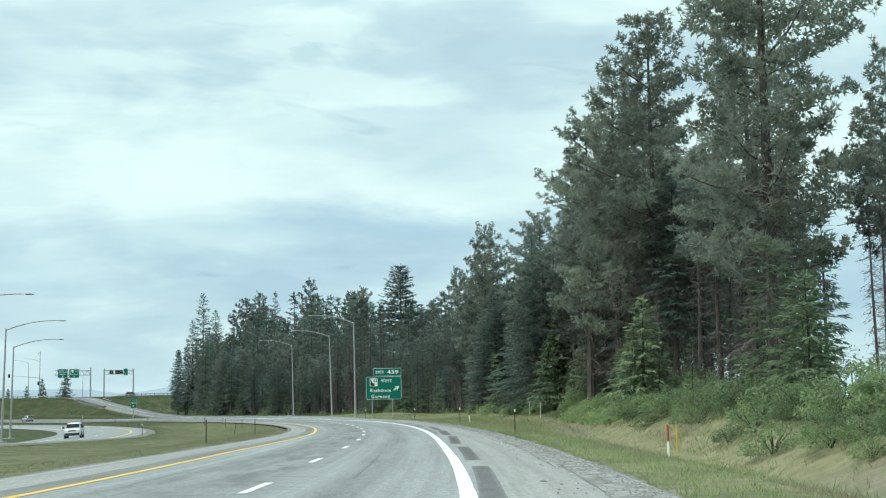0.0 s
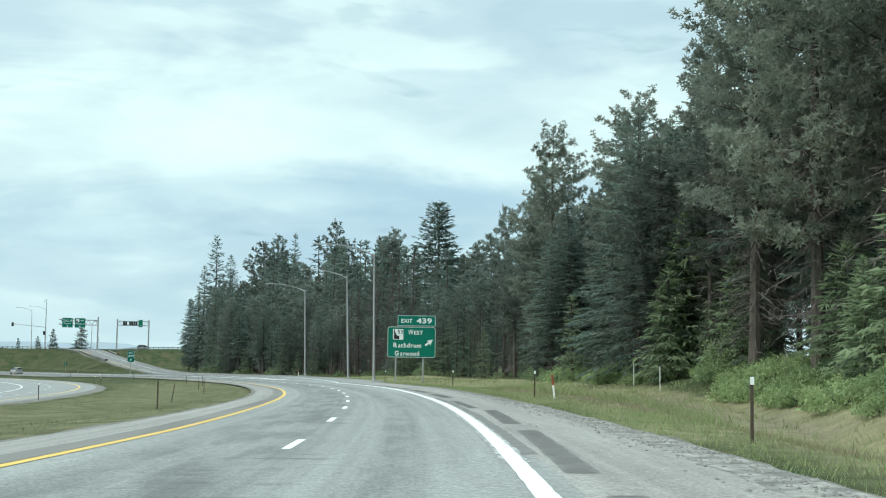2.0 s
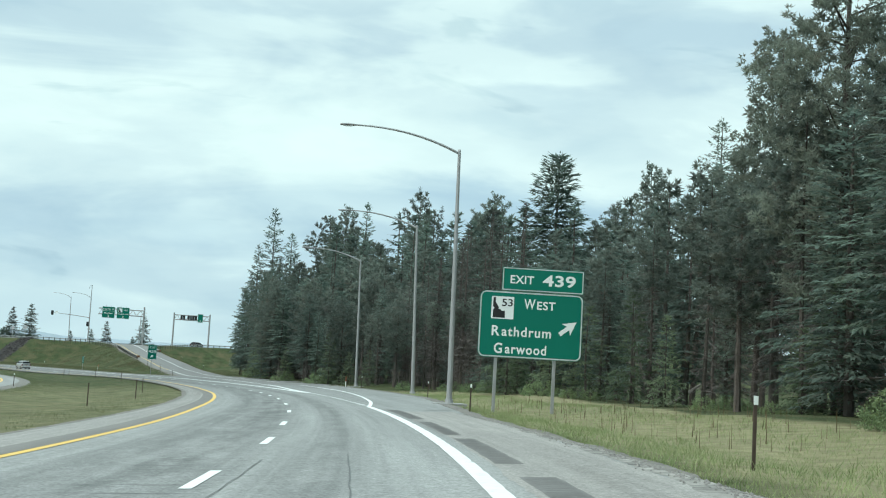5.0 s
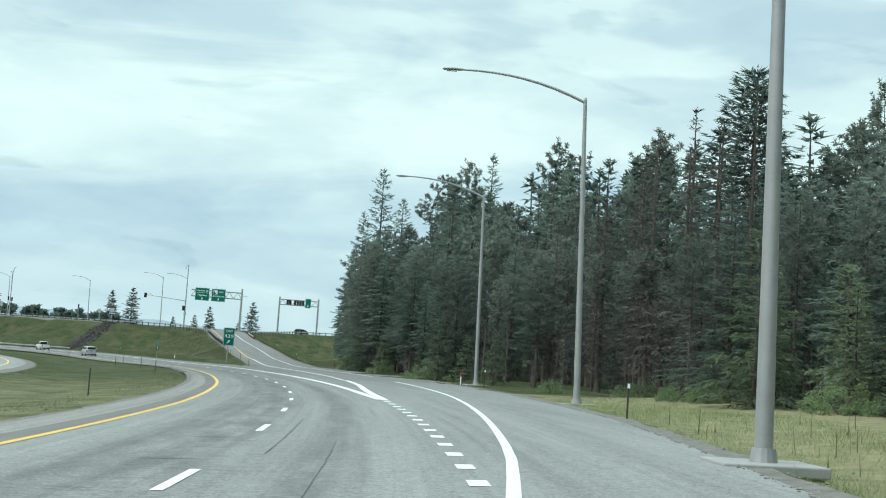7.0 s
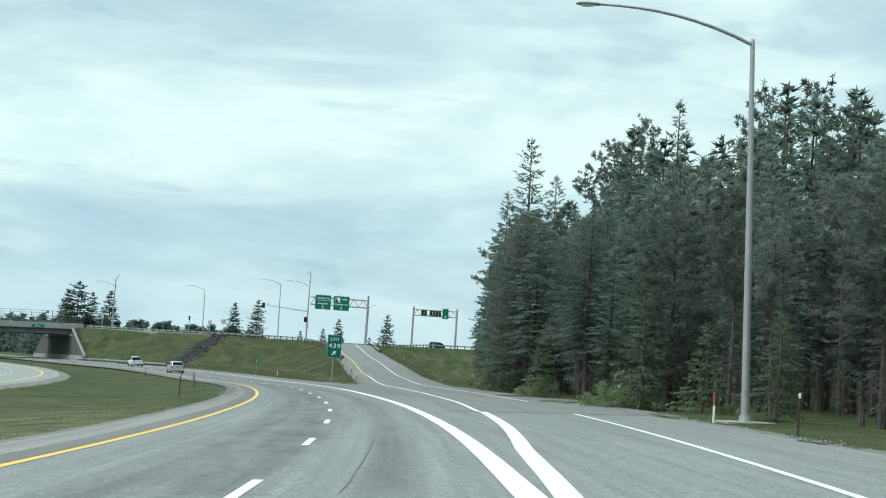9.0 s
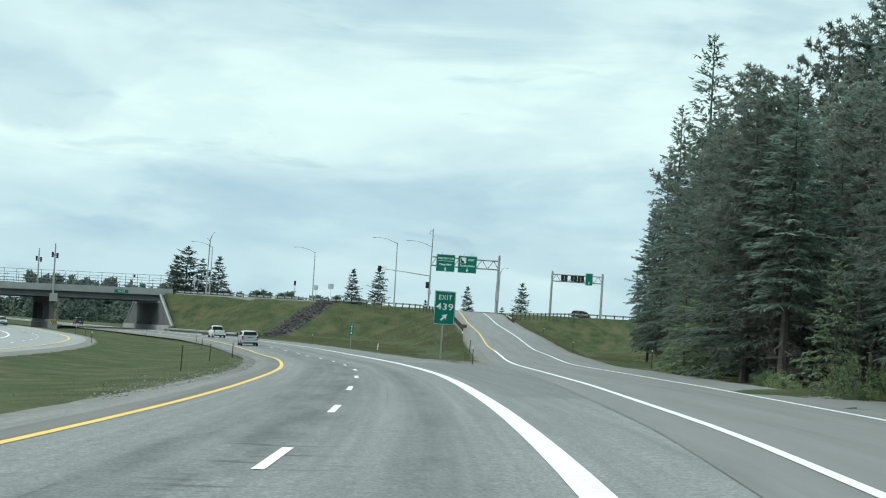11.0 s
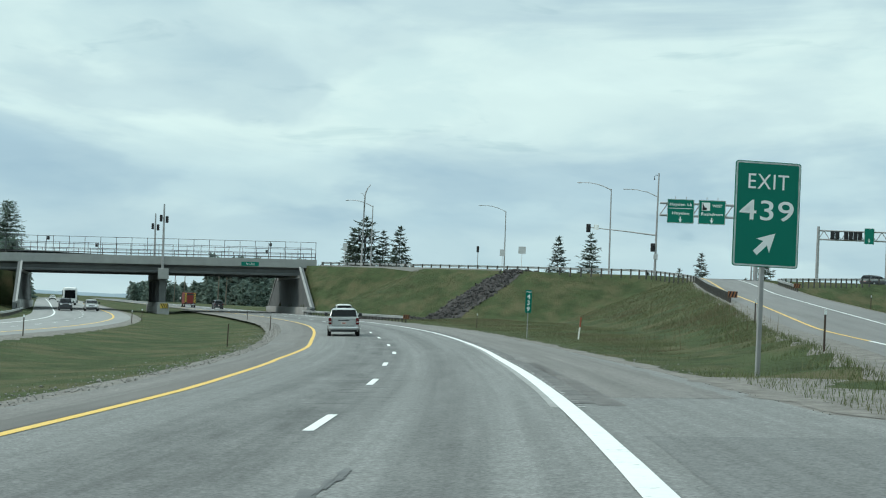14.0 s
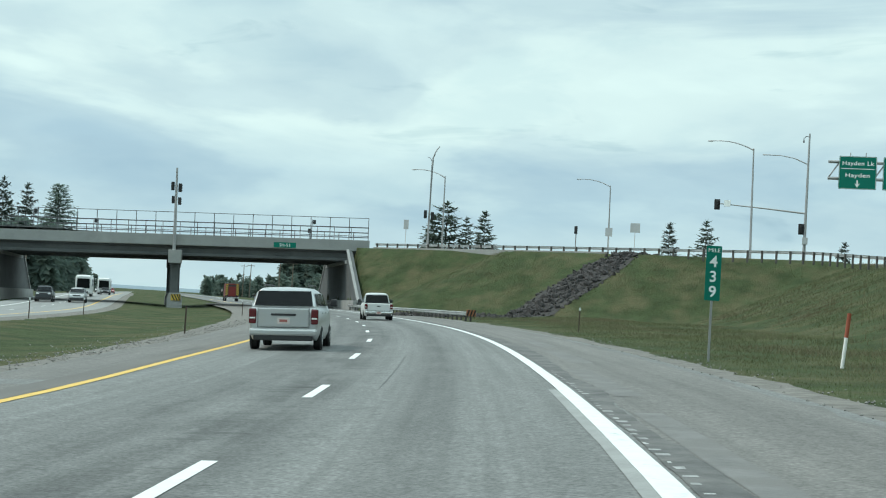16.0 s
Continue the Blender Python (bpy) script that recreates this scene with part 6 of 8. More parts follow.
def conifer(name, rg, height, style, levels, per, count, size, crown_from, reach, label, ragged=0.25, top_round=0.0, dead=60, girth=1.0):
    """style 'fir': flat drooping boughs in tiers; 'pine': rising limbs that end in round tufts. count: sprays on a full bough, or tufts on a full limb."""
    ob = thing(name, Matrix(), label, "tree", "conifers of the roadside wood")
    bm = bmesh.new()
    bend = rg.uniform(-0.3, 0.3, 2)

    def axis(z):
        return np.array([bend[0] * math.sin(z / height * 3), bend[1] * math.sin(z / height * 2), z])

    zs = np.linspace(-0.4, height * 0.985, 10)
    tube(bm, [tuple(axis(z)) for z in zs], [max(0.03, girth * height * 0.0115 * (1 - z / height) ** 0.85 + 0.02) for z in zs], 7)
    P, D, U_, Ln, Wd = [], [], [], [], []
    limbs = []
    lobe = rg.uniform(0, 6.28, 3)
    for k in range(levels):
        t = (k + rg.uniform(0, 0.7)) / levels
        z = height * (crown_from + (0.985 - crown_from) * t)
        if style == "fir":
            r = reach * ((1 - t) ** 0.78 * (1 - top_round) + top_round * math.sqrt(max(0, 1 - t * t))) * min(1.0, 0.62 + 3 * t) + 0.22
        else:
            r = reach * math.sin(math.pi * min(0.97, 0.26 + 0.70 * t)) ** 0.75 + 0.25
        r *= rg.uniform(0.78, 1.12)
        nb = max(3, int(round(per * (0.55 + 0.45 * min(1, r / reach * 1.3)))))
        a0 = rg.uniform(0, 6.28)
        for b in range(nb):
            a = a0 + 6.283 * b / nb + rg.uniform(-0.4, 0.4)
            L_ = r * rg.uniform(1 - ragged * 1.5, 1 + ragged * 0.6) * (1 + 0.16 * math.sin(a + lobe[0] + z * 0.25) + 0.10 * math.sin(2 * a + lobe[1]))
            if rg.uniform() < 0.07:
                L_ *= 0.4
            out = np.array([math.cos(a), math.sin(a), 0.0])
            lat = np.array([-math.sin(a), math.cos(a), 0.0])
            o = axis(z + rg.uniform(-0.25, 0.25))
            if style == "fir":
                rise_, fall = rg.uniform(-0.10, 0.16) + 0.55 * t * t, rg.uniform(0.26, 0.44) * (1 - 0.7 * t)
                n = max(5, int(count * (L_ / reach) ** 1.25 + 3))
                u = rg.uniform(0.04, 1.0, n) ** 0.62
                v = rg.uniform(-1, 1, n)
                half = (0.30 * L_ * (1.02 - u) ** 0.65 + 0.10) * np.minimum(1, u * 3.5)
                sag_ = rise_ * u - fall * u * u + 0.10 * u**4
                pos = o + out * (u * L_)[:, None] + lat * (v * half)[:, None]
                pos[:, 2] += sag_ * L_ - 0.22 * np.abs(v) * half + rg.normal(0, 0.035, n)
                dd = out * rg.uniform(0.55, 1.0, n)[:, None] + lat * (np.sign(v) * rg.uniform(0.15, 0.95, n))[:, None]
                dd[:, 2] += rise_ - 1.5 * fall * u + rg.normal(-0.04, 0.13, n)
                hang = rg.uniform(size=n) < 0.16
                dd[hang, 2] -= rg.uniform(0.4, 1.1, hang.sum())
                P.append(pos)
                D.append(dd)
                U_.append(np.tile([0.0, 0.0, 1.0], (n, 1)) + rg.normal(0, 0.34, (n, 3)))
                Ln.append(size * rg.uniform(0.6, 1.35, n))
                Wd.append(size * rg.uniform(0.30, 0.52, n))
                if L_ > 1.2:
                    limbs.append([o, o + out * L_ * 0.5 + np.array([0, 0, L_ * (rise_ * 0.5 - fall * 0.25)]), o + out * L_ * 0.92 + np.array([0, 0, L_ * (rise_ * 0.9 - fall * 0.8)]), 0.018 + 0.010 * L_])
            else:
                rise_ = rg.uniform(-0.12, 0.22) + 0.45 * t
                dirv = out + np.array([0, 0, rise_])
                nt = max(2, int(round(count * L_ / reach)))
                u = rg.uniform(0.34, 1.0, nt) ** 0.75
                u[0] = 1.0
                ctr = o + dirv * (u * L_)[:, None] + lat * (rg.normal(0, 0.17, nt) * L_ * np.minimum(1, (1.25 - u) * 1.6))[:, None]
                ctr[:, 2] += rg.normal(0.08, 0.22, nt) + 0.12 * L_ * u * u
                m_ = 12
                rad = rg.normal(0, 1, (nt, m_, 3)) + out * 0.45 + np.array([0, 0, 0.55])
                rad /= np.linalg.norm(rad, axis=2)[:, :, None]
                n = nt * m_
                P.append((ctr[:, None, :] + rad * 0.10).reshape(-1, 3))
                D.append(rad.reshape(-1, 3))
                U_.append(rg.normal(0, 1, (n, 3)))
                Ln.append(np.repeat(size * rg.uniform(0.7, 1.25, nt), m_) * rg.uniform(0.8, 1.15, n))
                Wd.append(size * rg.uniform(0.26, 0.46, n))
                if L_ > 0.9:
                    limbs.append([o, o + dirv * L_ * 0.55, o + dirv * L_ * 0.95 + np.array([0, 0, 0.10 * L_]), 0.03 + 0.013 * L_])
    n = 18
    P.append(np.stack([rg.normal(0, 0.06, n) + bend[0] * 0.14, rg.normal(0, 0.06, n) + bend[1] * 0.9, np.linspace(height * 0.95, height * 0.995, n)], 1))
    D.append(rg.normal(0, 0.6, (n, 3)) + np.array([0, 0, 0.8]))
    U_.append(rg.normal(0, 1, (n, 3)))
    Ln.append(np.full(n, size * 0.7))
    Wd.append(np.full(n, size * 0.25))
    keep = 46 if levels > 24 else 16
    for i in (range(len(limbs)) if len(limbs) < keep else rg.choice(len(limbs), keep, replace=False)):
        tube(bm, [tuple(q) for q in limbs[i][:3]], [limbs[i][3], limbs[i][3] * 0.6, 0.012], 3)
    part("trunk", bm, M["bark"], ob)
    v, f = sprays(np.concatenate(P), np.concatenate(D), np.concatenate(U_), np.concatenate(Ln), np.concatenate(Wd))
    cr = new("crown", mesh_from("crown", v, f, M["fir" if style == "fir" else "pine"]))
    cr.parent = ob
    if dead:                                # bare grey limbs and twigs under and inside the crown
        m_ = 9
        z = height * rg.uniform(0.07, crown_from + 0.22, dead)
        a = rg.uniform(0, 6.28, dead)
        L_ = reach * rg.uniform(0.25, 0.75, dead)
        out = np.stack([np.cos(a), np.sin(a), rg.uniform(-0.75, 0.05, dead)], 1)
        o = np.stack([axis(q) for q in z])
        u = rg.uniform(0.15, 1.0, (dead, m_))
        u[:, 0] = 0.0
        pos = o[:, None, :] + out[:, None, :] * (u * L_[:, None])[:, :, None]
        dd = out[:, None, :] + rg.normal(0, 0.75, (dead, m_, 3)) + np.array([0, 0, -0.35])
        dd[:, 0] = out
        ln = rg.uniform(0.35, 1.0, (dead, m_))
        ln[:, 0] = L_ * np.linalg.norm(out, axis=1)
        wd = np.full((dead, m_), 0.045)
        wd[:, 0] = 0.09
        v, f = sprays(pos.reshape(-1, 3), dd.reshape(-1, 3), rg.normal(0, 1, (dead * m_, 3)), ln.ravel(), wd.ravel())
        db = new("deadwood", mesh_from("deadwood", v, f, M["dead_twig"]))
        db.parent = ob
        tagged(db, "bare grey-brown dead branches")
    return ob


rg = np.random.default_rng(11)
FIR, PINE = "tall dark green fir with drooping boughs in a dense roadside wood", "tall ragged pine with tufted grey-green needles in a roadside wood"
LODGE = "slender pine with a bare trunk and a small tufted top"
protos = {
    "fir": [conifer("fir_tree", rg, 30, "fir", 44, 7, 44, 0.58, 0.10, 4.9, FIR, 0.28), conifer("fir_tree", rg, 30, "fir", 38, 7, 42, 0.58, 0.26, 4.2, FIR, 0.36, dead=110), conifer("fir_tree", rg, 30, "fir", 46, 7, 44, 0.60, 0.06, 5.4, FIR, 0.30, top_round=0.30)],
    "pine": [conifer("pine_tree", rg, 30, "pine", 32, 5, 13, 0.46, 0.24, 4.6, PINE, 0.35, dead=110), conifer("pine_tree", rg, 30, "pine", 28, 5, 13, 0.46, 0.38, 3.9, PINE, 0.4, dead=140), conifer("pine_tree", rg, 30, "pine", 38, 5, 14, 0.47, 0.16, 5.3, PINE, 0.32, dead=90)],
    "lodge": [conifer("pine_tree", rg, 30, "pine", 18, 4, 10, 0.44, 0.56, 2.9, LODGE, 0.4, dead=190, girth=0.62), conifer("pine_tree", rg, 30, "pine", 15, 4, 10, 0.44, 0.66, 2.5, LODGE, 0.45, dead=200, girth=0.58)],
    "near_pine": [conifer("pine_tree", rg, 30, "pine", 40, 5, 27, 0.32, 0.20, 4.6, PINE, 0.34, dead=160), conifer("pine_tree", rg, 30, "pine", 34, 5, 25, 0.32, 0.32, 4.2, PINE, 0.38, dead=200)],
    "wide_fir": [conifer("fir_tree", rg, 30, "fir", 50, 8, 120, 0.42, 0.10, 7.4, FIR, 0.28, top_round=0.15, dead=140)],
    "far": [conifer("fir_tree", rg, 30, "fir", 24, 6, 14, 1.05, 0.14, 4.4, FIR, 0.35, dead=0), conifer("pine_tree", rg, 30, "pine", 17, 4, 5, 0.95, 0.28, 4.2, PINE, 0.4, dead=40), conifer("fir_tree", rg, 30, "fir", 22, 6, 14, 1.05, 0.24, 3.8, FIR, 0.45, dead=40)],
    "young": [conifer("young_fir", rg, 10, "fir", 22, 7, 20, 0.46, 0.02, 2.9, "young green fir at the edge of the wood", 0.25, dead=0), conifer("young_fir", rg, 10, "fir", 24, 8, 30, 0.56, 0.02, 3.5, "broad young bright green fir at the edge of the wood", 0.3, dead=0)],
    "dying": [conifer("dying_conifer", rg, 30, "fir", 30, 6, 20, 0.5, 0.16, 3.6, "thin dying conifer with brown needles and bare limbs", 0.42, dead=190, girth=0.8)],
    "giant": [conifer("fir_tree", rg, 30, "fir", 64, 11, 62, 0.64, 0.10, 5.8, "large broad dark fir standing out of the wood", 0.2, top_round=0.45)],
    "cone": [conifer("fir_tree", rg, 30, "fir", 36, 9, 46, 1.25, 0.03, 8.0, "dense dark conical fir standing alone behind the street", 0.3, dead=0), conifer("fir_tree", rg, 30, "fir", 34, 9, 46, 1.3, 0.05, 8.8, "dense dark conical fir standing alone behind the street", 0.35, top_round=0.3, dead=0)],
}
for tree, needles in [(protos["young"][0], "sapling"), (protos["young"][1], "young"), (protos["dying"][0], "brown_needles"), (protos["wide_fir"][0], "near_fir"), *((q, "dark_fir") for q in protos["cone"]), *((q, "near_pine") for q in protos["near_pine"])]:
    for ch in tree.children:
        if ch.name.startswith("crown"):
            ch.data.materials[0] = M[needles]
used = {}


def plant(kind, which, x, y, height, turn, z=None, wide=1.0):
    ob = protos[kind][which % len(protos[kind])]
    k = height / (10.0 if kind == "young" else 30.0)
    g = float(land(x, y)[0]) if z is None else z
    m = pose(x, y, g, 0, 0, turn) @ Matrix.Diagonal((k * wide, k * wide, k, 1))
    if ob.name not in used:
        used[ob.name] = True
        ob.matrix_basis = m
        return ob
    return copy_thing(ob, m @ Matrix.Diagonal((1 / ob.scale[0], 1 / ob.scale[1], 1 / ob.scale[2], 1)))


tr = random.Random(3)
# the trees that stand out, by place, top height above the highway and breadth
SINGLE = [("near_pine", 1, 18.3, 120, 36.5, 1.1), ("near_pine", 0, 20.4, 86, 40, 1.0), ("lodge", 0, 25.8, 79, 22.0, 1.0), ("lodge", 1, 28.6, 86, 21, 1.1), ("near_pine", 1, 13.2, 133, 30, 1.1), ("near_pine", 0, 15.4, 127, 33.0, 1.05), ("near_pine", 0, 4.3, 206.5, 29, 1.0), ("fir", 1, 11.7, 200, 30.3, 1.1),
          ("near_pine", 0, 10.8, 176, 26.5, 1.15), ("wide_fir", 0, 16, 168, 31, 0.8), ("near_pine", 1, 4.2, 232.0, 28, 1.0), ("giant", 0, -15.2, 345, 38.8, 1.12), ("wide_fir", 0, 5.7, 301, 36, 0.85), ("lodge", 1, -1.2, 348, 38, 0.9), ("pine", 1, -6.6, 317, 27, 1.0), ("fir", 0, -56.4, 405.4, 38, 0.85), ("lodge", 1, -63.9, 422, 39, 0.8),
          ("pine", 0, -70.3, 436, 38, 0.95), ("lodge", 0, -47.6, 419, 42, 0.9), ("lodge", 0, -38.3, 374, 32.5, 1.0), ("lodge", 1, -27.1, 367, 35, 1.0), ("fir", 2, -87.8, 453.6, 42, 0.85), ("fir", 2, -84.0, 457.3, 36.5, 0.9), ("fir", 0, -94.0, 459, 27, 1.0), ("fir", 1, -91.0, 452, 33, 1.0),
          ("near_pine", 0, 14.8, 156, 28, 1.05), ("young", 1, 11.3, 148, 12.6, 1.0), ("young", 1, 9.9, 146.5, 8.6, 0.95), ("young", 1, 13.2, 140, 9, 1.0), ("young", 1, 14.9, 116, 6.8, 1.0), ("near_pine", 0, 21, 146, 33, 1.1), ("pine", 0, 9.8, 150, 17, 1.5), ("lodge", 0, 31, 98, 20, 1.0), ("lodge", 1, 36.5, 118, 23, 1.0), ("lodge", 0, 41, 124, 20, 1.1), ("lodge", 1, 35, 104, 18, 1.1), ("near_pine", 1, 23, 104, 33, 1.0)]
for kind, w, x, y, top, wide in SINGLE:
    g = float(land(x, y)[0])
    plant(kind, w, x, y, top - g, tr.uniform(0, 360), g, wide)
EDGE = np.array([(24, 20), (22, 60), (20, 100), (17, 128), (10, 152), (5, 180), (2, 210), (-5, 236), (-17, 262), (-29, 288), (-40, 310), (-52, 335), (-62, 360), (-72, 388), (-80, 418), (-88, 449)], float)
EL = np.concatenate([[0], np.cumsum(np.linalg.norm(np.diff(EDGE, axis=0), axis=1))])


TOP_AT = [0, 90, 120, 150, 180, 210, 240, 270, 300, 330, 360, 390, 425]
TOPS = {1.5: [22, 25, 23, 20, 20, 14, 12, 10, 11, 15, 19, 23, 28], 7: [22, 25, 24, 21, 23, 17, 15, 13, 14, 16, 20, 23, 28], 14: [22, 24, 25, 25, 25, 25, 20, 16, 20, 22, 25, 30, 31],
        22: [22, 24, 26, 26, 26, 27, 24, 22, 24, 24, 29, 28, 36], 32: [20, 22, 26, 26, 27, 28, 28, 26, 21, 29, 30, 34, 38], 44: [20, 22, 26, 26, 27, 29, 30, 30, 29, 27, 33, 34, 37]}
for depth, gap, kinds in ((1.5, 5.2, ("fir", "pine", "lodge", "fir")), (7, 5.4, ("lodge", "far", "fir", "lodge", "far")), (14, 5.6, ("far",)), (22, 6.6, ("far",)), (32, 9, ("far",)), (44, 11, ("far",))):
    d = tr.uniform(0, 3)
    while d < EL[-1] - 1:
        x0, y0 = np.interp(d, EL, EDGE[:, 0]), np.interp(d, EL, EDGE[:, 1])
        j = min(max(1, int(np.searchsorted(EL, d))), len(EDGE) - 1)
        t = (EDGE[j] - EDGE[j - 1]) / np.linalg.norm(EDGE[j] - EDGE[j - 1])
        x, y = x0 + t[1] * (depth + tr.uniform(-2, 2.5)), y0 - t[0] * depth + tr.uniform(-2, 2)
        hgt = float(np.interp(d, TOP_AT, TOPS[depth])) * (tr.uniform(0.68, 1.0) if depth < 10 else tr.uniform(0.82, 1.06))
        kind = tr.choice(kinds)
        if 185 < d < 310 and depth < 5:      # bare trunks stand along the edge beyond the guide sign
            kind = tr.choice(("lodge", "lodge", "pine", "fir"))
        elif d >= 310 and depth < 5:
            kind = tr.choice(("fir", "fir", "fir", "pine"))
        if d < 150 and 5 < depth < 10:
            kind = tr.choice(("pine", "lodge", "pine"))
        if d < 130 and depth > 10 and tr.random() < (0.5 if depth < 20 else 0.75):      # the wood is open here
            kind = ""
        if kind and y > (100 if depth < 12 else 122) and not (y < 230 and x > 2 + 0.26 * y):
            plant(kind, tr.randrange(3), x, y, hgt, tr.uniform(0, 360), None, tr.uniform(1.0, 1.25) * (1.2 if hgt < 20 else 1.0))
        d += gap * tr.uniform(0.7, 1.3)
for x, y, top in ((-93, 470, 27), (-99, 480, 24), (-86, 470, 32), (-90, 484, 28), (-80, 470, 34), (-96, 497, 25), (-84, 490, 30)):
    plant("fir", tr.randrange(3), x, y, top, tr.uniform(0, 360), None, 1.05)
# a dying stand beyond the guide sign
for x, y, top in ((-18.6, 271.5, 17), (-20.6, 275.8, 16), (-22.1, 279.1, 18), (-24.0, 283.0, 17), (-25.6, 286.6, 15), (-27.4, 290.4, 14), (-29.0, 293.6, 15), (-30.8, 297.2, 13.5), (-16.0, 275.5, 20), (-20.0, 282.0, 20), (-24.5, 291.0, 18)):
    plant("dying", 0, x + tr.uniform(-0.8, 0.8), y, top, tr.uniform(0, 360), None, tr.uniform(0.9, 1.2))
plant("giant", 0, -104.3, 492, 24, 40, None, 0.75)
# the wooded rise behind
for k in range(66):
    x, y = tr.uniform(-88, 45), tr.uniform(452, 560)
    plant("far", tr.randrange(3), x, y, tr.uniform(20, 26), tr.uniform(0, 360), None, tr.uniform(1.1, 1.4))
# young firs along the edge
for k in range(14):
    x, y = road_xy(tr.uniform(72, 150), tr.uniform(22, 28))
    plant("young", k, float(x), float(y), tr.uniform(4.5, 9.5), tr.uniform(0, 360), None, tr.uniform(0.9, 1.3))
for k in range(26):
    d = tr.uniform(110, EL[-1] - 4)
    x0, y0 = np.interp(d, EL, EDGE[:, 0]), np.interp(d, EL, EDGE[:, 1])
    plant("young", 0, x0 + tr.uniform(-2.5, 1.0), y0, tr.uniform(3.0, 8.5), tr.uniform(0, 360), None, tr.uniform(0.9, 1.3))
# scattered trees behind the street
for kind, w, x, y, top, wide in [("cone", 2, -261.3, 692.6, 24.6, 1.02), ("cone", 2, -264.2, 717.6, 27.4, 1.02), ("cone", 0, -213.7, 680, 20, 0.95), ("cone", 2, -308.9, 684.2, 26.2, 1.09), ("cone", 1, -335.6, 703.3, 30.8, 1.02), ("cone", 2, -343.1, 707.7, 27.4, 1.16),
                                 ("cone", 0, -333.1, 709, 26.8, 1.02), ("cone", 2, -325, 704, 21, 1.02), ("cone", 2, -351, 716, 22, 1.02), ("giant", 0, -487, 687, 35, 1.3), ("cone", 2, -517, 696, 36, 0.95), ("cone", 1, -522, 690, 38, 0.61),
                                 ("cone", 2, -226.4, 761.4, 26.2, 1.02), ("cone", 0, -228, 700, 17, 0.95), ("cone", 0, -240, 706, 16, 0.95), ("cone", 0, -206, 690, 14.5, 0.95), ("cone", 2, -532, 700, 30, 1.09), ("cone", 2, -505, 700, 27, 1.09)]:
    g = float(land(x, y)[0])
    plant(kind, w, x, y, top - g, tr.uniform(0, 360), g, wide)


# ---- far woods, one mass of small conifers ----
def far_woods(name, rows, label, size=2.0, sprays=150):
    g_ = np.random.default_rng(77)
    P, D, S_ = [], [], []
    xs_, ys_ = np.array([r[0] for r in rows]), np.array([r[1] for r in rows])
    for (x, y, h, w), z in zip(rows, land(xs_, ys_)):
        t = g_.uniform(0.0, 1.0, sprays) ** 1.15
        a = g_.uniform(0, 6.283, sprays)
        r = w * ((1 - t) ** 0.75 * g_.uniform(0.35, 1.0, sprays) + 0.06)
        P.append(np.stack([x + r * np.cos(a), y + r * np.sin(a), z + h * t], 1))
        D.append(np.stack([np.cos(a), np.sin(a), g_.normal(0.0, 0.35, sprays) + 1.2 * t**3], 1) + g_.normal(0, 0.3, (sprays, 3)))
        S_.append(np.full(sprays, size * (0.75 + 0.5 * w / 3.5)) * g_.uniform(0.6, 1.3, sprays))
    S_ = np.concatenate(S_)
    v, f = needle_tris(np.concatenate(P), np.concatenate(D), S_, S_ * 0.8, g_, 0.25)
    tagged(new(name, mesh_from(name, v, f, M["fir"])), label, "woods", kind="stuff")


rows = []
for k in range(230):                                     # far treeline beside the highway
    s_, o_ = tr.uniform(960, 1280), tr.choice([tr.uniform(40, 130), tr.uniform(40, 130), tr.uniform(-50, -80)])
    x, y = road_xy(s_, o_)
    rows.append((float(x), float(y), tr.uniform(6, 11), tr.uniform(2.0, 3.2)))
for k in range(280):                                     # skyline behind the embankment
    a = radians(tr.uniform(24, 64))
    d = tr.uniform(640, 900)
    x, y = -d * math.sin(a) - 40, d * math.cos(a) + 240
    if math.degrees(math.atan2(-112 - x, y - 407)) < 41:
        rows.append((x, y, tr.uniform(7, 13) + 4, tr.uniform(2.5, 4)))
for k in range(180):                                     # treeline seen under the bridge
    u, v = tr.uniform(-0.25, 1.15), tr.uniform(0, 130)
    x, y = -600 + 70 * u - 0.73 * v, 789 + 76 * u + 0.69 * v
    s_, o_ = to_so(np.array([x]), np.array([y]))
    if not -42 < float(o_[0]) < 12:
        rows.append((x, y, tr.uniform(5, 10.5), tr.uniform(1.6, 2.7)))
far_woods("far_woods", rows, "distant dark conifer woods along the skyline")
rows = []
for k in range(150):                                     # the dense stand beyond the near abutment
    u, v = tr.uniform(0, 190), tr.uniform(0, 60)
    rows.append((-536 + 0.763 * u - 0.647 * v, 850 + 0.647 * u + 0.763 * v, tr.uniform(17, 24), tr.uniform(3.0, 4.6)))
for k in range(150):                                     # and the one beyond the far abutment
    s_, o_ = tr.uniform(800, 960), tr.uniform(-42, -150)
    x, y = road_xy(s_, o_)
    rows.append((float(x), float(y), tr.uniform(13, 19), tr.uniform(3.0, 4.6)))
far_woods("far_woods", rows, "dense dark conifer stands beyond the bridge", 2.4, 260)
# utility poles beside the far highway
for k, (s_, o_, h) in enumerate([(790, 17, 11), (840, 26, 12), (900, 18, 12), (960, 20, 13), (760, -46, 14)]):
    x, y = road_xy(s_, o_)
    up_ = thing("utility_pole", pose(float(x), float(y), float(land(x, y)[0]), 0, 0, heading(s_)), "weathered wooden utility pole with a crossarm", "utility pole", "utility poles")
    bm = bmesh.new()
    rod(bm, (0, 0, -0.5), (0, 0, h), 0.19, 0.12, 8)
    part("pole", bm, M["wood_post"], up_)
    bm = bmesh.new()
    box(bm, (0, 0, h - 0.6), (2.6, 0.14, 0.16))
    part("crossarm", bm, M["wood_post"], up_)

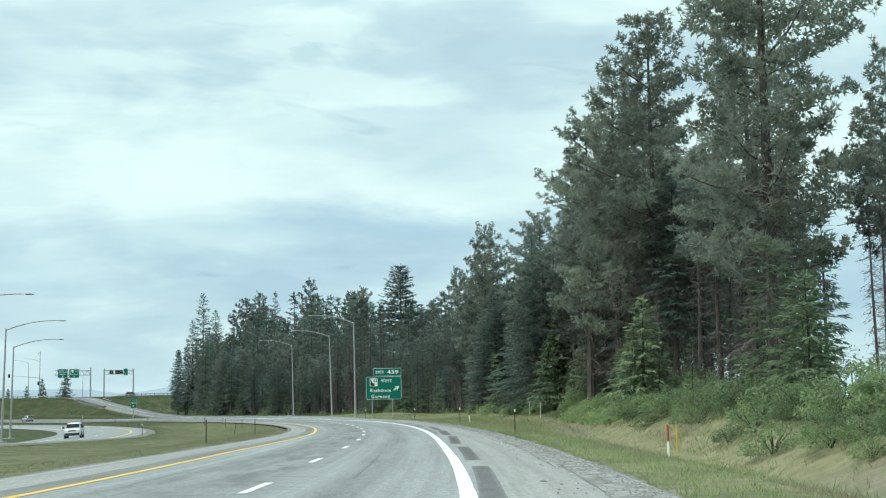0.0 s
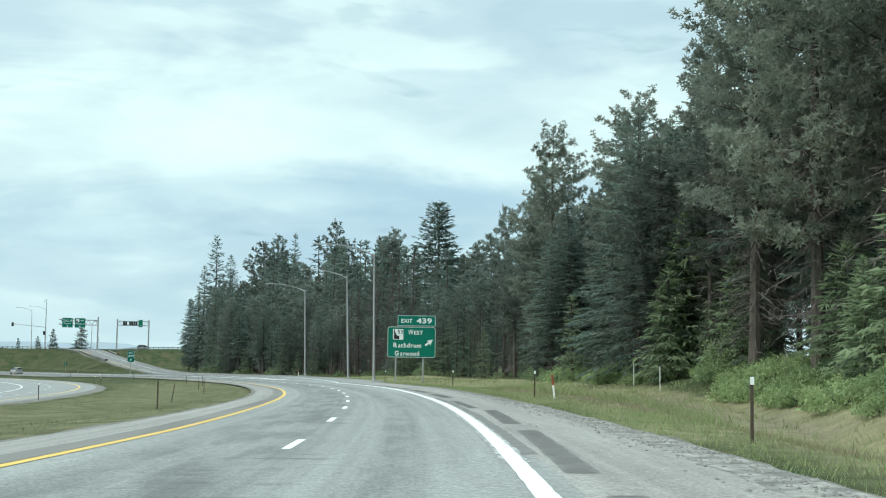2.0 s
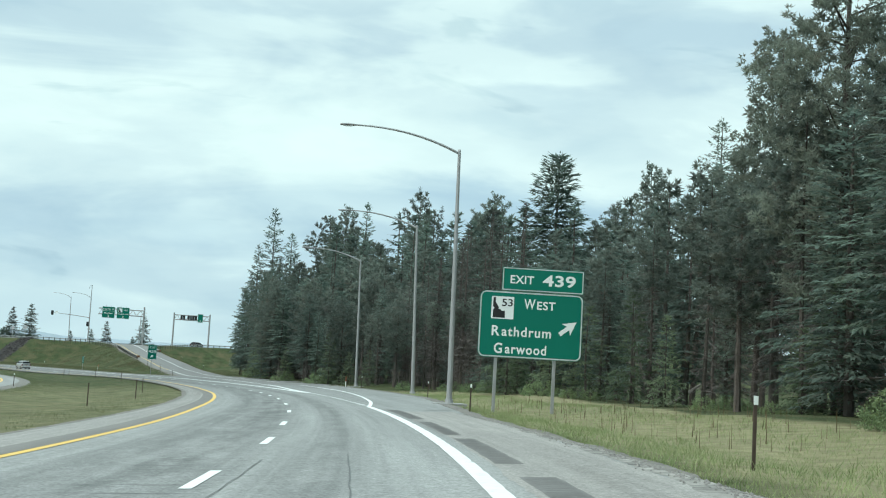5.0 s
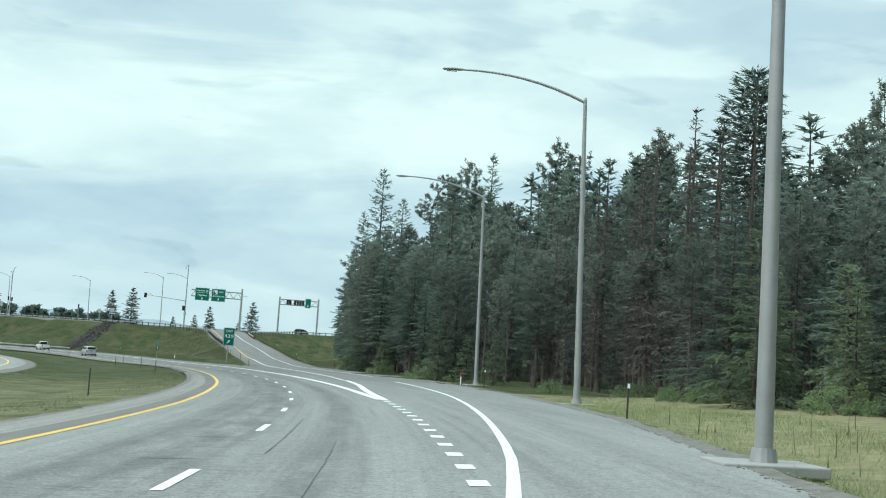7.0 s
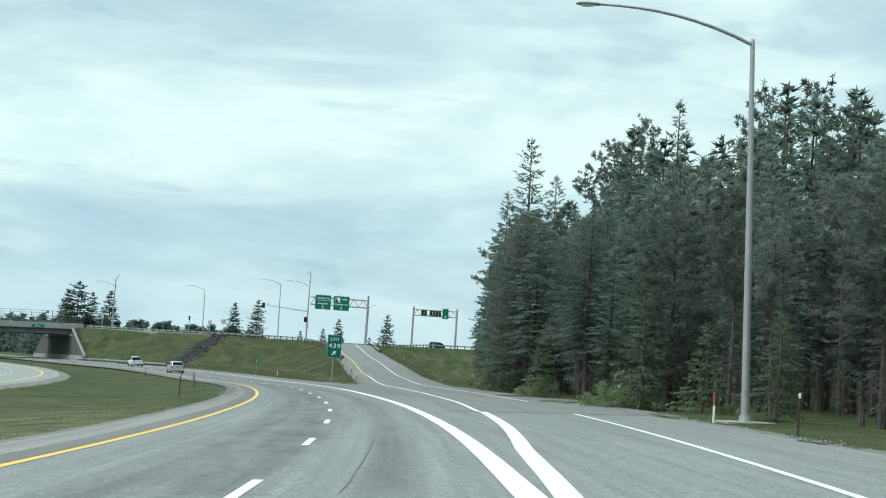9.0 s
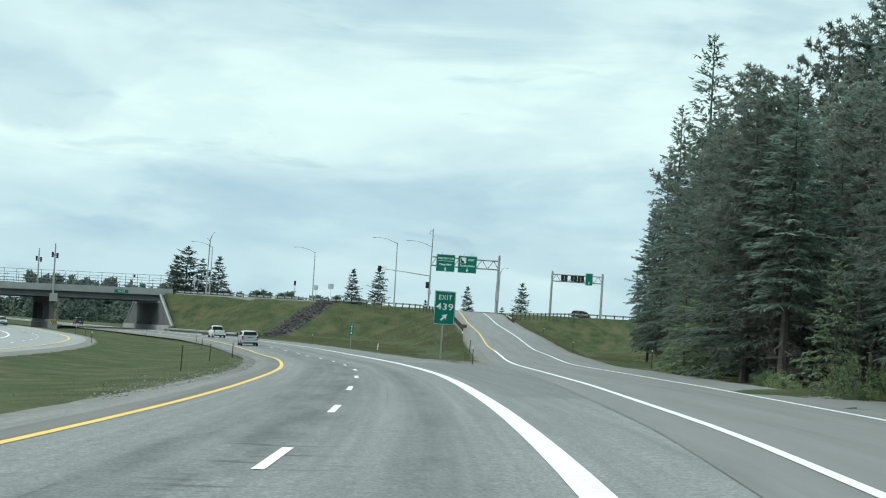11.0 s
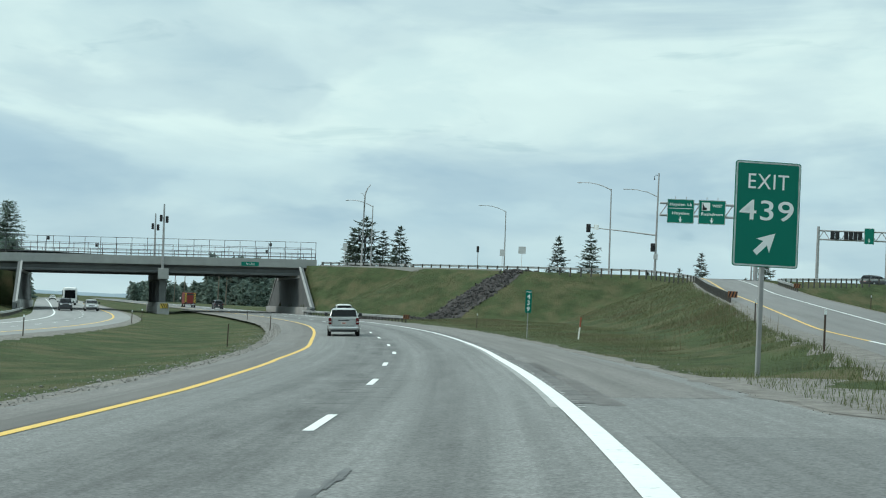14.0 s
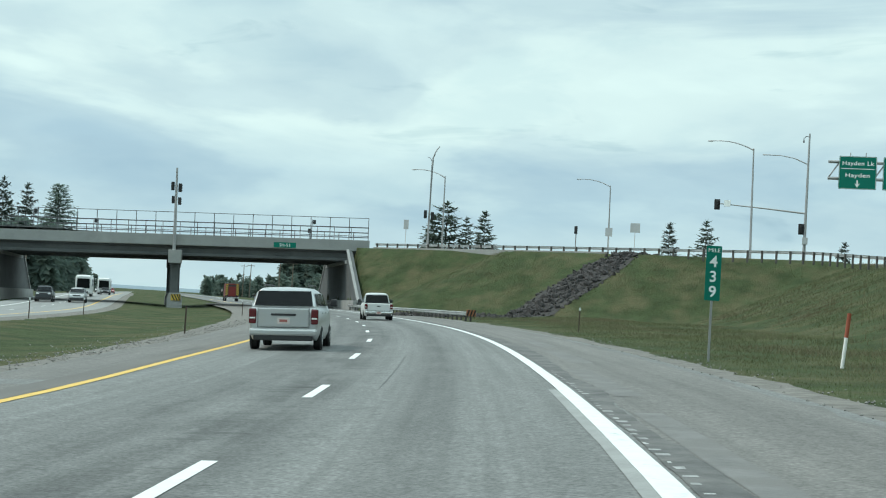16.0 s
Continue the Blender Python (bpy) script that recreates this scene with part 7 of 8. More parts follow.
# hazy hills, the haze mixed into their flat blue colour
hv, hf = [], []
N_ = 90
for i in range(N_ + 1):
    a = radians(-12 + 92 * i / N_)
    h = 62 + 55 * max(0, noise.noise(Vector((i * 0.09, 3.1, 0)))) + 22 * noise.noise(Vector((i * 0.37, 1, 0)))
    h *= 1.0 if math.degrees(a) < 32 else max(0.1, 1 - (math.degrees(a) - 32) / 12)
    x, y = -3300 * math.sin(a), 3300 * math.cos(a)
    hv += [(x, y, -20), (x, y, max(7, h)), (x * 1.08, y * 1.08, -20)]
    if i:
        b = 3 * i
        hf += [[b - 3, b, b + 1, b - 2], [b - 2, b + 1, b + 2, b - 1]]
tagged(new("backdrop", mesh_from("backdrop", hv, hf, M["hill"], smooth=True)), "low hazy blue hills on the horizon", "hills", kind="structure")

# ---- shrubs ----
def shrub(name, rg, radius, height, leaves, label):
    ob = thing(name, Matrix(), label, "shrub", "shrubs at the edge of the wood")
    bm = bmesh.new()
    for k in range(9):
        a, l = rg.uniform(0, 6.28), rg.uniform(0.5, 0.95)
        tube(bm, [(0, 0, -0.1), (math.cos(a) * radius * 0.35 * l, math.sin(a) * radius * 0.35 * l, height * 0.5 * l), (math.cos(a) * radius * 0.75 * l, math.sin(a) * radius * 0.75 * l, height * 0.85 * l)], [0.05, 0.03, 0.012], 5)
    part("woody_base", bm, M["bark"], ob)
    nc = 70
    ca, ph = rg.uniform(0, 6.28, nc), np.arccos(rg.uniform(0.0, 1.0, nc) ** 1.5)
    k_ = rg.uniform(0.62, 1.02, nc)
    c = np.stack([np.cos(ca) * np.sin(ph) * radius * k_, np.sin(ca) * np.sin(ph) * radius * k_, np.cos(ph) * height * k_ * 0.92 + 0.12], 1)
    pick = rg.integers(0, nc, leaves)
    dirs = rg.normal(0, 1, (leaves, 3))
    dirs /= np.linalg.norm(dirs, axis=1)[:, None]
    p = c[pick] + dirs * (rg.uniform(0.2, 1.0, leaves) ** 0.5 * 0.36)[:, None] * (0.6 + 0.7 * rg.uniform(size=nc)[pick])[:, None]
    p[:, 2] = np.maximum(p[:, 2], 0.04)
    v, f = needle_tris(p, dirs + np.array([0, 0, 0.3]) + rg.normal(0, 0.6, (leaves, 3)), rg.uniform(0.09, 0.19, leaves), rg.uniform(0.07, 0.14, leaves), rg, 0.2)
    lv = new("leaves", mesh_from("leaves", v, f, M["leaf"]))
    lv.parent = ob
    return ob


def bramble(rg, label):
    ob = shrub("bramble", rg, 1.5, 0.75, 1900, label)
    for ch in ob.children:
        if ch.name.startswith("leaves"):
            ch.data.materials[0] = M["bramble"]
    return ob


SH = "dense bright green leafy shrub on the roadside bank"
shrubs = [shrub("shrub", rg, 2.3, 2.7, 3100, SH), shrub("shrub", rg, 1.8, 2.0, 2000, SH), shrub("shrub", rg, 2.7, 2.3, 3200, SH)]


brambles = [bramble(rg, "low bright green bramble thicket below the wood") for k in range(2)]


def place_copy(ob, m):
    if ob.name not in used:
        used[ob.name] = True
        ob.matrix_basis = m
        return ob
    return copy_thing(ob, m @ Matrix.Diagonal((1 / ob.scale[0], 1 / ob.scale[1], 1 / ob.scale[2], 1)))


for k in range(64):
    s_ = tr.uniform(18, 106)
    o_ = float(np.interp(s_, [18, 60, 106], [17.0, 17.2, 18.6])) + tr.uniform(0.0, 7.0)
    x, y = road_xy(s_, o_)
    kk = tr.uniform(0.6, 1.15) * float(np.interp(s_, [18, 80, 106], [1.2, 1.0, 0.7])) * (0.65 if o_ < 19.5 else 0.95)
    place_copy(tr.choice(shrubs), pose(float(x), float(y), float(land(x, y)[0]), 0, 0, tr.uniform(0, 360)) @ Matrix.Diagonal((kk, kk, kk * tr.uniform(0.7, 1.0), 1)))
for k in range(95):                      # low brambles along the foot of the wood
    s_ = tr.uniform(96, 178)
    o_ = float(np.interp(s_, [96, 115, 140, 178], [18.0, 19.6, 21.2, 20.0])) + 5.5 * tr.random() ** 1.4
    x, y = road_xy(s_, o_)
    kk = tr.uniform(0.55, 1.0)
    place_copy(tr.choice(brambles), pose(float(x), float(y), float(land(x, y)[0]) - 0.05, 0, 0, tr.uniform(0, 360)) @ Matrix.Diagonal((kk, kk, kk * tr.uniform(0.8, 1.4), 1)))
for k in range(8):                      # tall saplings behind the hedge
    x, y = road_xy(tr.uniform(58, 140), tr.uniform(22, 29))
    kk = tr.uniform(0.8, 1.2)
    place_copy(shrubs[0], pose(float(x), float(y), float(land(x, y)[0]), 0, 0, tr.uniform(0, 360)) @ Matrix.Diagonal((kk, kk, kk * tr.uniform(0.9, 1.35), 1)))
for k in range(46):                      # scattered along the foot of the wood
    d = tr.uniform(120, EL[-1])
    x0, y0 = np.interp(d, EL, EDGE[:, 0]), np.interp(d, EL, EDGE[:, 1])
    x, y = x0 + tr.uniform(-3.0, 1.5), y0 + tr.uniform(-2, 2)
    kk = tr.uniform(0.3, 0.75)
    place_copy(tr.choice(shrubs), pose(x, y, float(land(x, y)[0]), 0, 0, tr.uniform(0, 360)) @ Matrix.Diagonal((kk, kk, kk, 1)))


# ---- grass ----
def grass(name, x, y, height, width, mat, label, category="grass", bend=(0.3, 1.3)):
    z = land(x, y)
    n = len(x)
    g = np.random.default_rng(5)
    a = g.uniform(0, 6.283, n)
    lean = g.uniform(*bend, n) * height
    la = g.uniform(0, 6.283, n)
    wx, wy = np.cos(a) * width / 2, np.sin(a) * width / 2
    v = np.stack([np.stack([x - wx, y - wy, z - 0.03], 1), np.stack([x + wx, y + wy, z - 0.03], 1), np.stack([x + lean * np.cos(la), y + lean * np.sin(la), z + height], 1)], 1).reshape(-1, 3)
    ob = new(name, mesh_from(name, v, np.arange(3 * n).reshape(n, 3), mat))
    return tagged(ob, label, category, kind="stuff")


gg = np.random.default_rng(21)


def sown(n, s0, s1, o0, o1, edge=None):
    s_ = gg.uniform(s0, s1, n)
    lo = np.interp(s_, EDGE_S, EDGE_O) + edge if edge is not None else np.full(n, o0)
    o_ = lo + (o1 - lo) * gg.uniform(0, 1, n) ** 1.25
    return road_xy(s_, o_)


def clumped(x, y, n, spread):
    """Keeps the blades in tufts."""
    k = gg.integers(0, len(x), n)
    return x[k] + gg.normal(0, spread, n), y[k] + gg.normal(0, spread, n)


x1, y1 = sown(36000, 10, 255, 0, 19, 0.15)
x2, y2 = sown(9000, 396, 500, 0, 17, 1.0)
x3, y3 = sown(22000, 15, 330, -21.5, -7.0)
x4, y4 = sown(8000, 330, 540, -21.5, -6.8)
x5, y5 = sown(6000, 255, 345, 0, 20, 1.2)
gx_, gy_ = np.concatenate([x1, x2, x3, x4, x5]), np.concatenate([y1, y2, y3, y4, y5])
cx_, cy_ = clumped(gx_, gy_, 300000, 0.16)
so_s, so_o = to_so(cx_, cy_)
ok = (so_o < np.interp(so_s, [390, 420, 465, 500], [-6.9, -7.3, -7.9, -8.8])) | (so_o > np.interp(so_s, EDGE_S, EDGE_O) + np.where(so_s < 185, 0.08, 0.55))
dry = ok & (so_o > 0) & (so_s < 262)
lush = ok & ~dry
grass("grass", cx_[lush], cy_[lush], gg.uniform(0.025, 0.085, lush.sum()) * np.where(gg.uniform(size=lush.sum()) < 0.03, 2.0, 1.0), gg.uniform(0.010, 0.022, lush.sum()), M["grass"], "long green roadside grass with straw-coloured tufts")
strip_w = 3.0 + 0.9 * np.sin(so_s * 0.21) + 0.5 * np.sin(so_s * 0.83) + gg.normal(0, 0.5, len(so_s))
meadow = dry & (so_s < 152) & (so_o - np.interp(so_s, EDGE_S, EDGE_O) > strip_w)
dry &= ~meadow
grass("dry_grass", cx_[dry], cy_[dry], gg.uniform(0.05, 0.17, dry.sum()) * np.where(gg.uniform(size=dry.sum()) < 0.05, 2.2, 1.0), gg.uniform(0.010, 0.022, dry.sum()), M["straw"], "tall yellow-green grass along the gravel of the shoulder")
grass("dry_grass", cx_[meadow], cy_[meadow], gg.uniform(0.04, 0.15, meadow.sum()) * np.where(gg.uniform(size=meadow.sum()) < 0.06, 2.4, 1.0), gg.uniform(0.010, 0.022, meadow.sum()), M["meadow"], "dull brown and straw-coloured meadow grass below the wood")
hx, hy = gg.uniform(-226, -100, 70000), gg.uniform(412, 549, 70000)
es, eo = to_so(hx, hy)
hz = land(hx, hy)
clear = eo - np.interp(es, EDGE_S, EDGE_O)
clump = np.array([noise.noise(Vector((x_ * 0.16, y_ * 0.16, 5.0))) + 0.6 * noise.noise(Vector((x_ * 0.6, y_ * 0.6, 2.0))) for x_, y_ in zip(hx, hy)])
ok = (clear > 2.2) & (clear < 70) & (hz < 8.45) & (np.min(np.hypot(hx[:, None] - RAMP_MID[:, 0], hy[:, None] - RAMP_MID[:, 1]), axis=1) > 5.8) & (gg.uniform(-0.9, 0.6, 70000) < clump)
hx, hy = clumped(hx[ok], hy[ok], 300000, 0.4)
es, eo = to_so(hx, hy)
tall = gg.uniform(0.06, 0.26, len(hx)) * (0.3 + 0.7 * smooth(eo - np.interp(es, EDGE_S, EDGE_O), 2.0, 8.0))
grass("grass", hx, hy, tall, 0.016 + 0.055 * tall, M["bank_grass"], "rough knee-high green and straw-coloured grass on the embankment")
wx, wy = sown(2600, 394, 414, 9.0, 15.5)
off = np.min(np.hypot(wx[:, None] - RAMP_MID[:, 0], wy[:, None] - RAMP_MID[:, 1]), axis=1) > 5.4
wx, wy = wx[off], wy[off]
ke = np.flatnonzero((RAMP_D[:, 1] > 396) & (RAMP_D[:, 1] < 500))
ki = gg.choice(ke, 5200)
kt, ko = gg.uniform(0, 1, 5200), -2.5 - 2.6 * gg.uniform(0, 1, 5200) ** 1.5
ex = RAMP_D[ki, 0] + kt * (RAMP_D[np.minimum(ki + 1, len(RAMP_D) - 1), 0] - RAMP_D[ki, 0]) + RAMP_N[ki, 0] * ko
ey = RAMP_D[ki, 1] + kt * (RAMP_D[np.minimum(ki + 1, len(RAMP_D) - 1), 1] - RAMP_D[ki, 1]) + RAMP_N[ki, 1] * ko
wx, wy = np.concatenate([wx, ex]), np.concatenate([wy, ey])
grass("weeds", wx, wy, gg.uniform(0.05, 0.32, len(wx)), gg.uniform(0.015, 0.035, len(wx)), M["grass"], "yellowish weeds growing in the gravel of the gore", "weeds", (0.1, 0.7))
bx_, by_ = sown(2600, 15, 165, 12.5, 21.5)
bx_, by_ = clumped(bx_, by_, 20000, 0.22)
grass("dry_grass", bx_, by_, gg.uniform(0.12, 0.45, len(bx_)), gg.uniform(0.02, 0.045, len(bx_)), M["straw"], "tufts of straw-coloured and green grass on the low bank below the shrubs")
# tall dry stalks on the slope of the gore and in the hollow below the sign
sx, sy = sown(260, 172, 235, 11.5, 22)
n = 700
t = gg.uniform(0, 1, n)
bx, by = np.interp(t, [0, 1], [-103, -158]) + gg.normal(0, 2.4, n) - 3.0, np.interp(t, [0, 1], [424, 528]) + gg.normal(0, 3.2, n)
sx, sy = np.concatenate([sx, bx]), np.concatenate([sy, by])
q_s, q_o = to_so(sx, sy)
keep = q_o > np.interp(q_s, EDGE_S, EDGE_O) + 1.5
dr = np.min(np.hypot(sx[:, None] - RAMP_MID[:, 0], sy[:, None] - RAMP_MID[:, 1]), axis=1)
keep &= dr > 5.6
sx, sy = sx[keep], sy[keep]
grass("dry_stalks", sx, sy, gg.uniform(0.3, 1.0, len(sx)), gg.uniform(0.02, 0.05, len(sx)), M["dry"], "tall dry brown weed stalks on the slope", "weeds", (0.0, 0.12))


# ---- bare earth and riprap ----
rock_bm = []
for k in range(4):
    bm = bmesh.new()
    bmesh.ops.create_icosphere(bm, subdivisions=1, radius=0.5)
    for v in bm.verts:
        v.co *= 1 + 0.75 * noise.noise(v.co * 2.9 + Vector((k * 7.1, 0, 0)))
        v.co.z *= 0.62
    me = bpy.data.meshes.new("rock")
    bm.to_mesh(me)
    bm.free()
    me.materials.append(M["rock"])
    rock_bm.append(me)
CHUTE = (Vector((-186.6, 542.9, 0)), Vector((-192.8, 507.0, 0)))
bed_v, bed_f = [], []
for i in range(19):
    p0 = CHUTE[0].lerp(CHUTE[1], i / 18)
    hw = (2.5 + 2.2 * i / 18) * 0.8 + 0.8 * noise.noise(Vector((i * 0.45, 6, 1)))
    for k in range(9):
        q = p0 + Vector((0.98, 0.18, 0)) * (hw * (k / 4 - 1) + 0.35 * noise.noise(Vector((i * 0.7, k * 0.9, 2))))
        bed_v.append((q.x, q.y, float(land(q.x, q.y)[0]) + 0.05))
        if i and k:
            n_ = i * 9 + k
            bed_f.append([n_ - 1, n_, n_ - 9, n_ - 10])
tagged(new("rock_bed", mesh_from("rock_bed", bed_v, bed_f, M["rock"], smooth=True)), "dark stony bed under the loose rocks", "riprap", kind="structure")
rip = thing("riprap_chute", pose(-189.0, 541.0, float(land(-189.0, 541.0)[0])), "chute of loose dark basalt rocks down the embankment", "riprap")
inv = rip.matrix_world.inverted()
rr = random.Random(8)
rocks = []
for k in range(1900):
    t = rr.random()
    a = CHUTE[0].lerp(CHUTE[1], t * 0.98)
    w = 2.5 + 2.2 * t + 0.9 * noise.noise(Vector((t * 8.0, 6, 1)))
    a = a + Vector((0.98, 0.18, 0)) * max(-0.85, min(0.85, rr.gauss(0, 0.38))) * w
    rocks.append((a.x, a.y, rr.uniform(0.25, 0.95) ** 1.3))
zz = land(np.array([r[0] for r in rocks]), np.array([r[1] for r in rocks]))
merged_v, merged_f = [], []
for i, ((x, y, k), z) in enumerate(zip(rocks, zz)):
    m = inv @ pose(x, y, float(z) - 0.02, rr.uniform(0, 360), rr.uniform(0, 360), rr.uniform(0, 360)) @ Matrix.Diagonal((k, k, k, 1))
    if i < 300:
        ob = new("rock", rock_bm[i % 4])
        ob.parent = rip
        ob.matrix_basis = m
    else:
        me = rock_bm[i % 4]
        b = len(merged_v)
        merged_v += [tuple(m @ v.co) for v in me.vertices]
        merged_f += [[b + j for j in p.vertices] for p in me.polygons]
ob = new("rock_rubble", mesh_from("rock_rubble", merged_v, merged_f, M["rock"]))
ob.parent = rip
tagged(ob, "smaller loose basalt rubble", kind="stuff")

# fallen and leaning dead trees at the foot of the wood
for x, y, l, lean, turn in ((-2.0, 251.0, 7, 62, 40), (4.0, 244.0, 6, 75, 120), (-3.5, 246.0, 5.5, 20, 200), (-43.8, 378.0, 18, 6, 190)):
    ob = thing("dead_tree", stand(x, y, turn) @ pose(0, 0, 0, 0, lean, 0), "bleached leaning dead tree trunk at the edge of the wood", "dead tree", "dead trees")
    bm = bmesh.new()
    tube(bm, [(0, 0, -0.3), (0.05, 0.03, l * 0.5), (0, 0.1, l)], [0.16, 0.11, 0.03], 7)
    for k in range(9):
        z = l * tr.uniform(0.25, 0.95)
        a = tr.uniform(0, 6.28)
        tube(bm, [(0, 0, z), (math.cos(a) * 0.9, math.sin(a) * 0.9, z + tr.uniform(0, 0.5))], [0.03, 0.008], 4)
    part("trunk", bm, M["dead"], ob)

# ---- vehicles ----
KX = 1 / 0.923


def quad(name, pts, mat, parent, label="", thick=0.012):
    bm = bmesh.new()
    vs = [bm.verts.new(p) for p in pts]
    bm.faces.new(vs)
    bmesh.ops.solidify(bm, geom=bm.faces[:], thickness=thick)
    return part(name, bm, mat, parent, label)


def loft(name, stations, mat, parent, label=""):
    """stations: y and half-outline (x, z) points from the bottom middle to the top middle."""
    bm = bmesh.new()
    rows = []
    for y, half in stations:
        ring = [(x, z) for x, z in half] + [(-x, z) for x, z in half[-2:0:-1]]
        rows.append([bm.verts.new((x, y, z)) for x, z in ring])
    n = len(rows[0])
    for a, b in zip(rows, rows[1:]):
        for k in range(n):
            bm.faces.new((a[k], a[(k + 1) % n], b[(k + 1) % n], b[k]))
    bm.faces.new(rows[0][::-1])
    bm.faces.new(rows[-1])
    ob = part(name, bm, mat, parent, label, smooth=True)
    return ob


def wheel(parent, x, y, r, w):
    bm = bmesh.new()
    prof = [(r * 0.62, -w / 2), (r * 0.93, -w / 2), (r, -w / 2 + 0.03), (r, w / 2 - 0.03), (r * 0.93, w / 2), (r * 0.62, w / 2)]
    rings = []
    for k in range(20):
        a = 2 * math.pi * k / 20
        rings.append([bm.verts.new((q, p * math.cos(a), p * math.sin(a))) for p, q in prof])
    for k in range(20):
        for j in range(len(prof)):
            bm.faces.new((rings[k][j], rings[k][(j + 1) % len(prof)], rings[(k + 1) % 20][(j + 1) % len(prof)], rings[(k + 1) % 20][j]))
    t = part("wheel", bm, M["tyre"], parent, "black tyre", smooth=True)
    t.matrix_basis = pose(x, y, r)
    bm = bmesh.new()
    sg_ = 1 if x > 0 else -1
    rod(bm, (sg_ * (w / 2 - 0.06), 0, 0), (sg_ * (w / 2 - 0.02), 0, 0), r * 0.62, r * 0.60, 16)
    for k in range(5):
        a = 2 * math.pi * k / 5
        box(bm, (sg_ * (w / 2 - 0.01), math.cos(a) * r * 0.33, math.sin(a) * r * 0.33), (0.03, 0.09, r * 0.5), Matrix.Rotation(-a + math.pi / 2, 3, "X"))
    part("rim", bm, M["alu"], t, "silver wheel rim")


def body_half(w, z0, z1, tuck=0.10):
    return [(0, z0), (w - tuck, z0), (w - 0.02, z0 + 0.18), (w, z0 + 0.45 * (z1 - z0)), (w - 0.02, z1 - 0.08), (w - 0.07, z1), (0, z1 + 0.01)]


def roof_half(w0, w1, z0, z1):
    return [(0, z0), (w0, z0), (w0 + (w1 - w0) * 0.55, z0 + (z1 - z0) * 0.55), (w1, z1 - 0.10), (w1 - 0.10, z1 - 0.02), (w1 - 0.3, z1), (0, z1 + 0.015)]


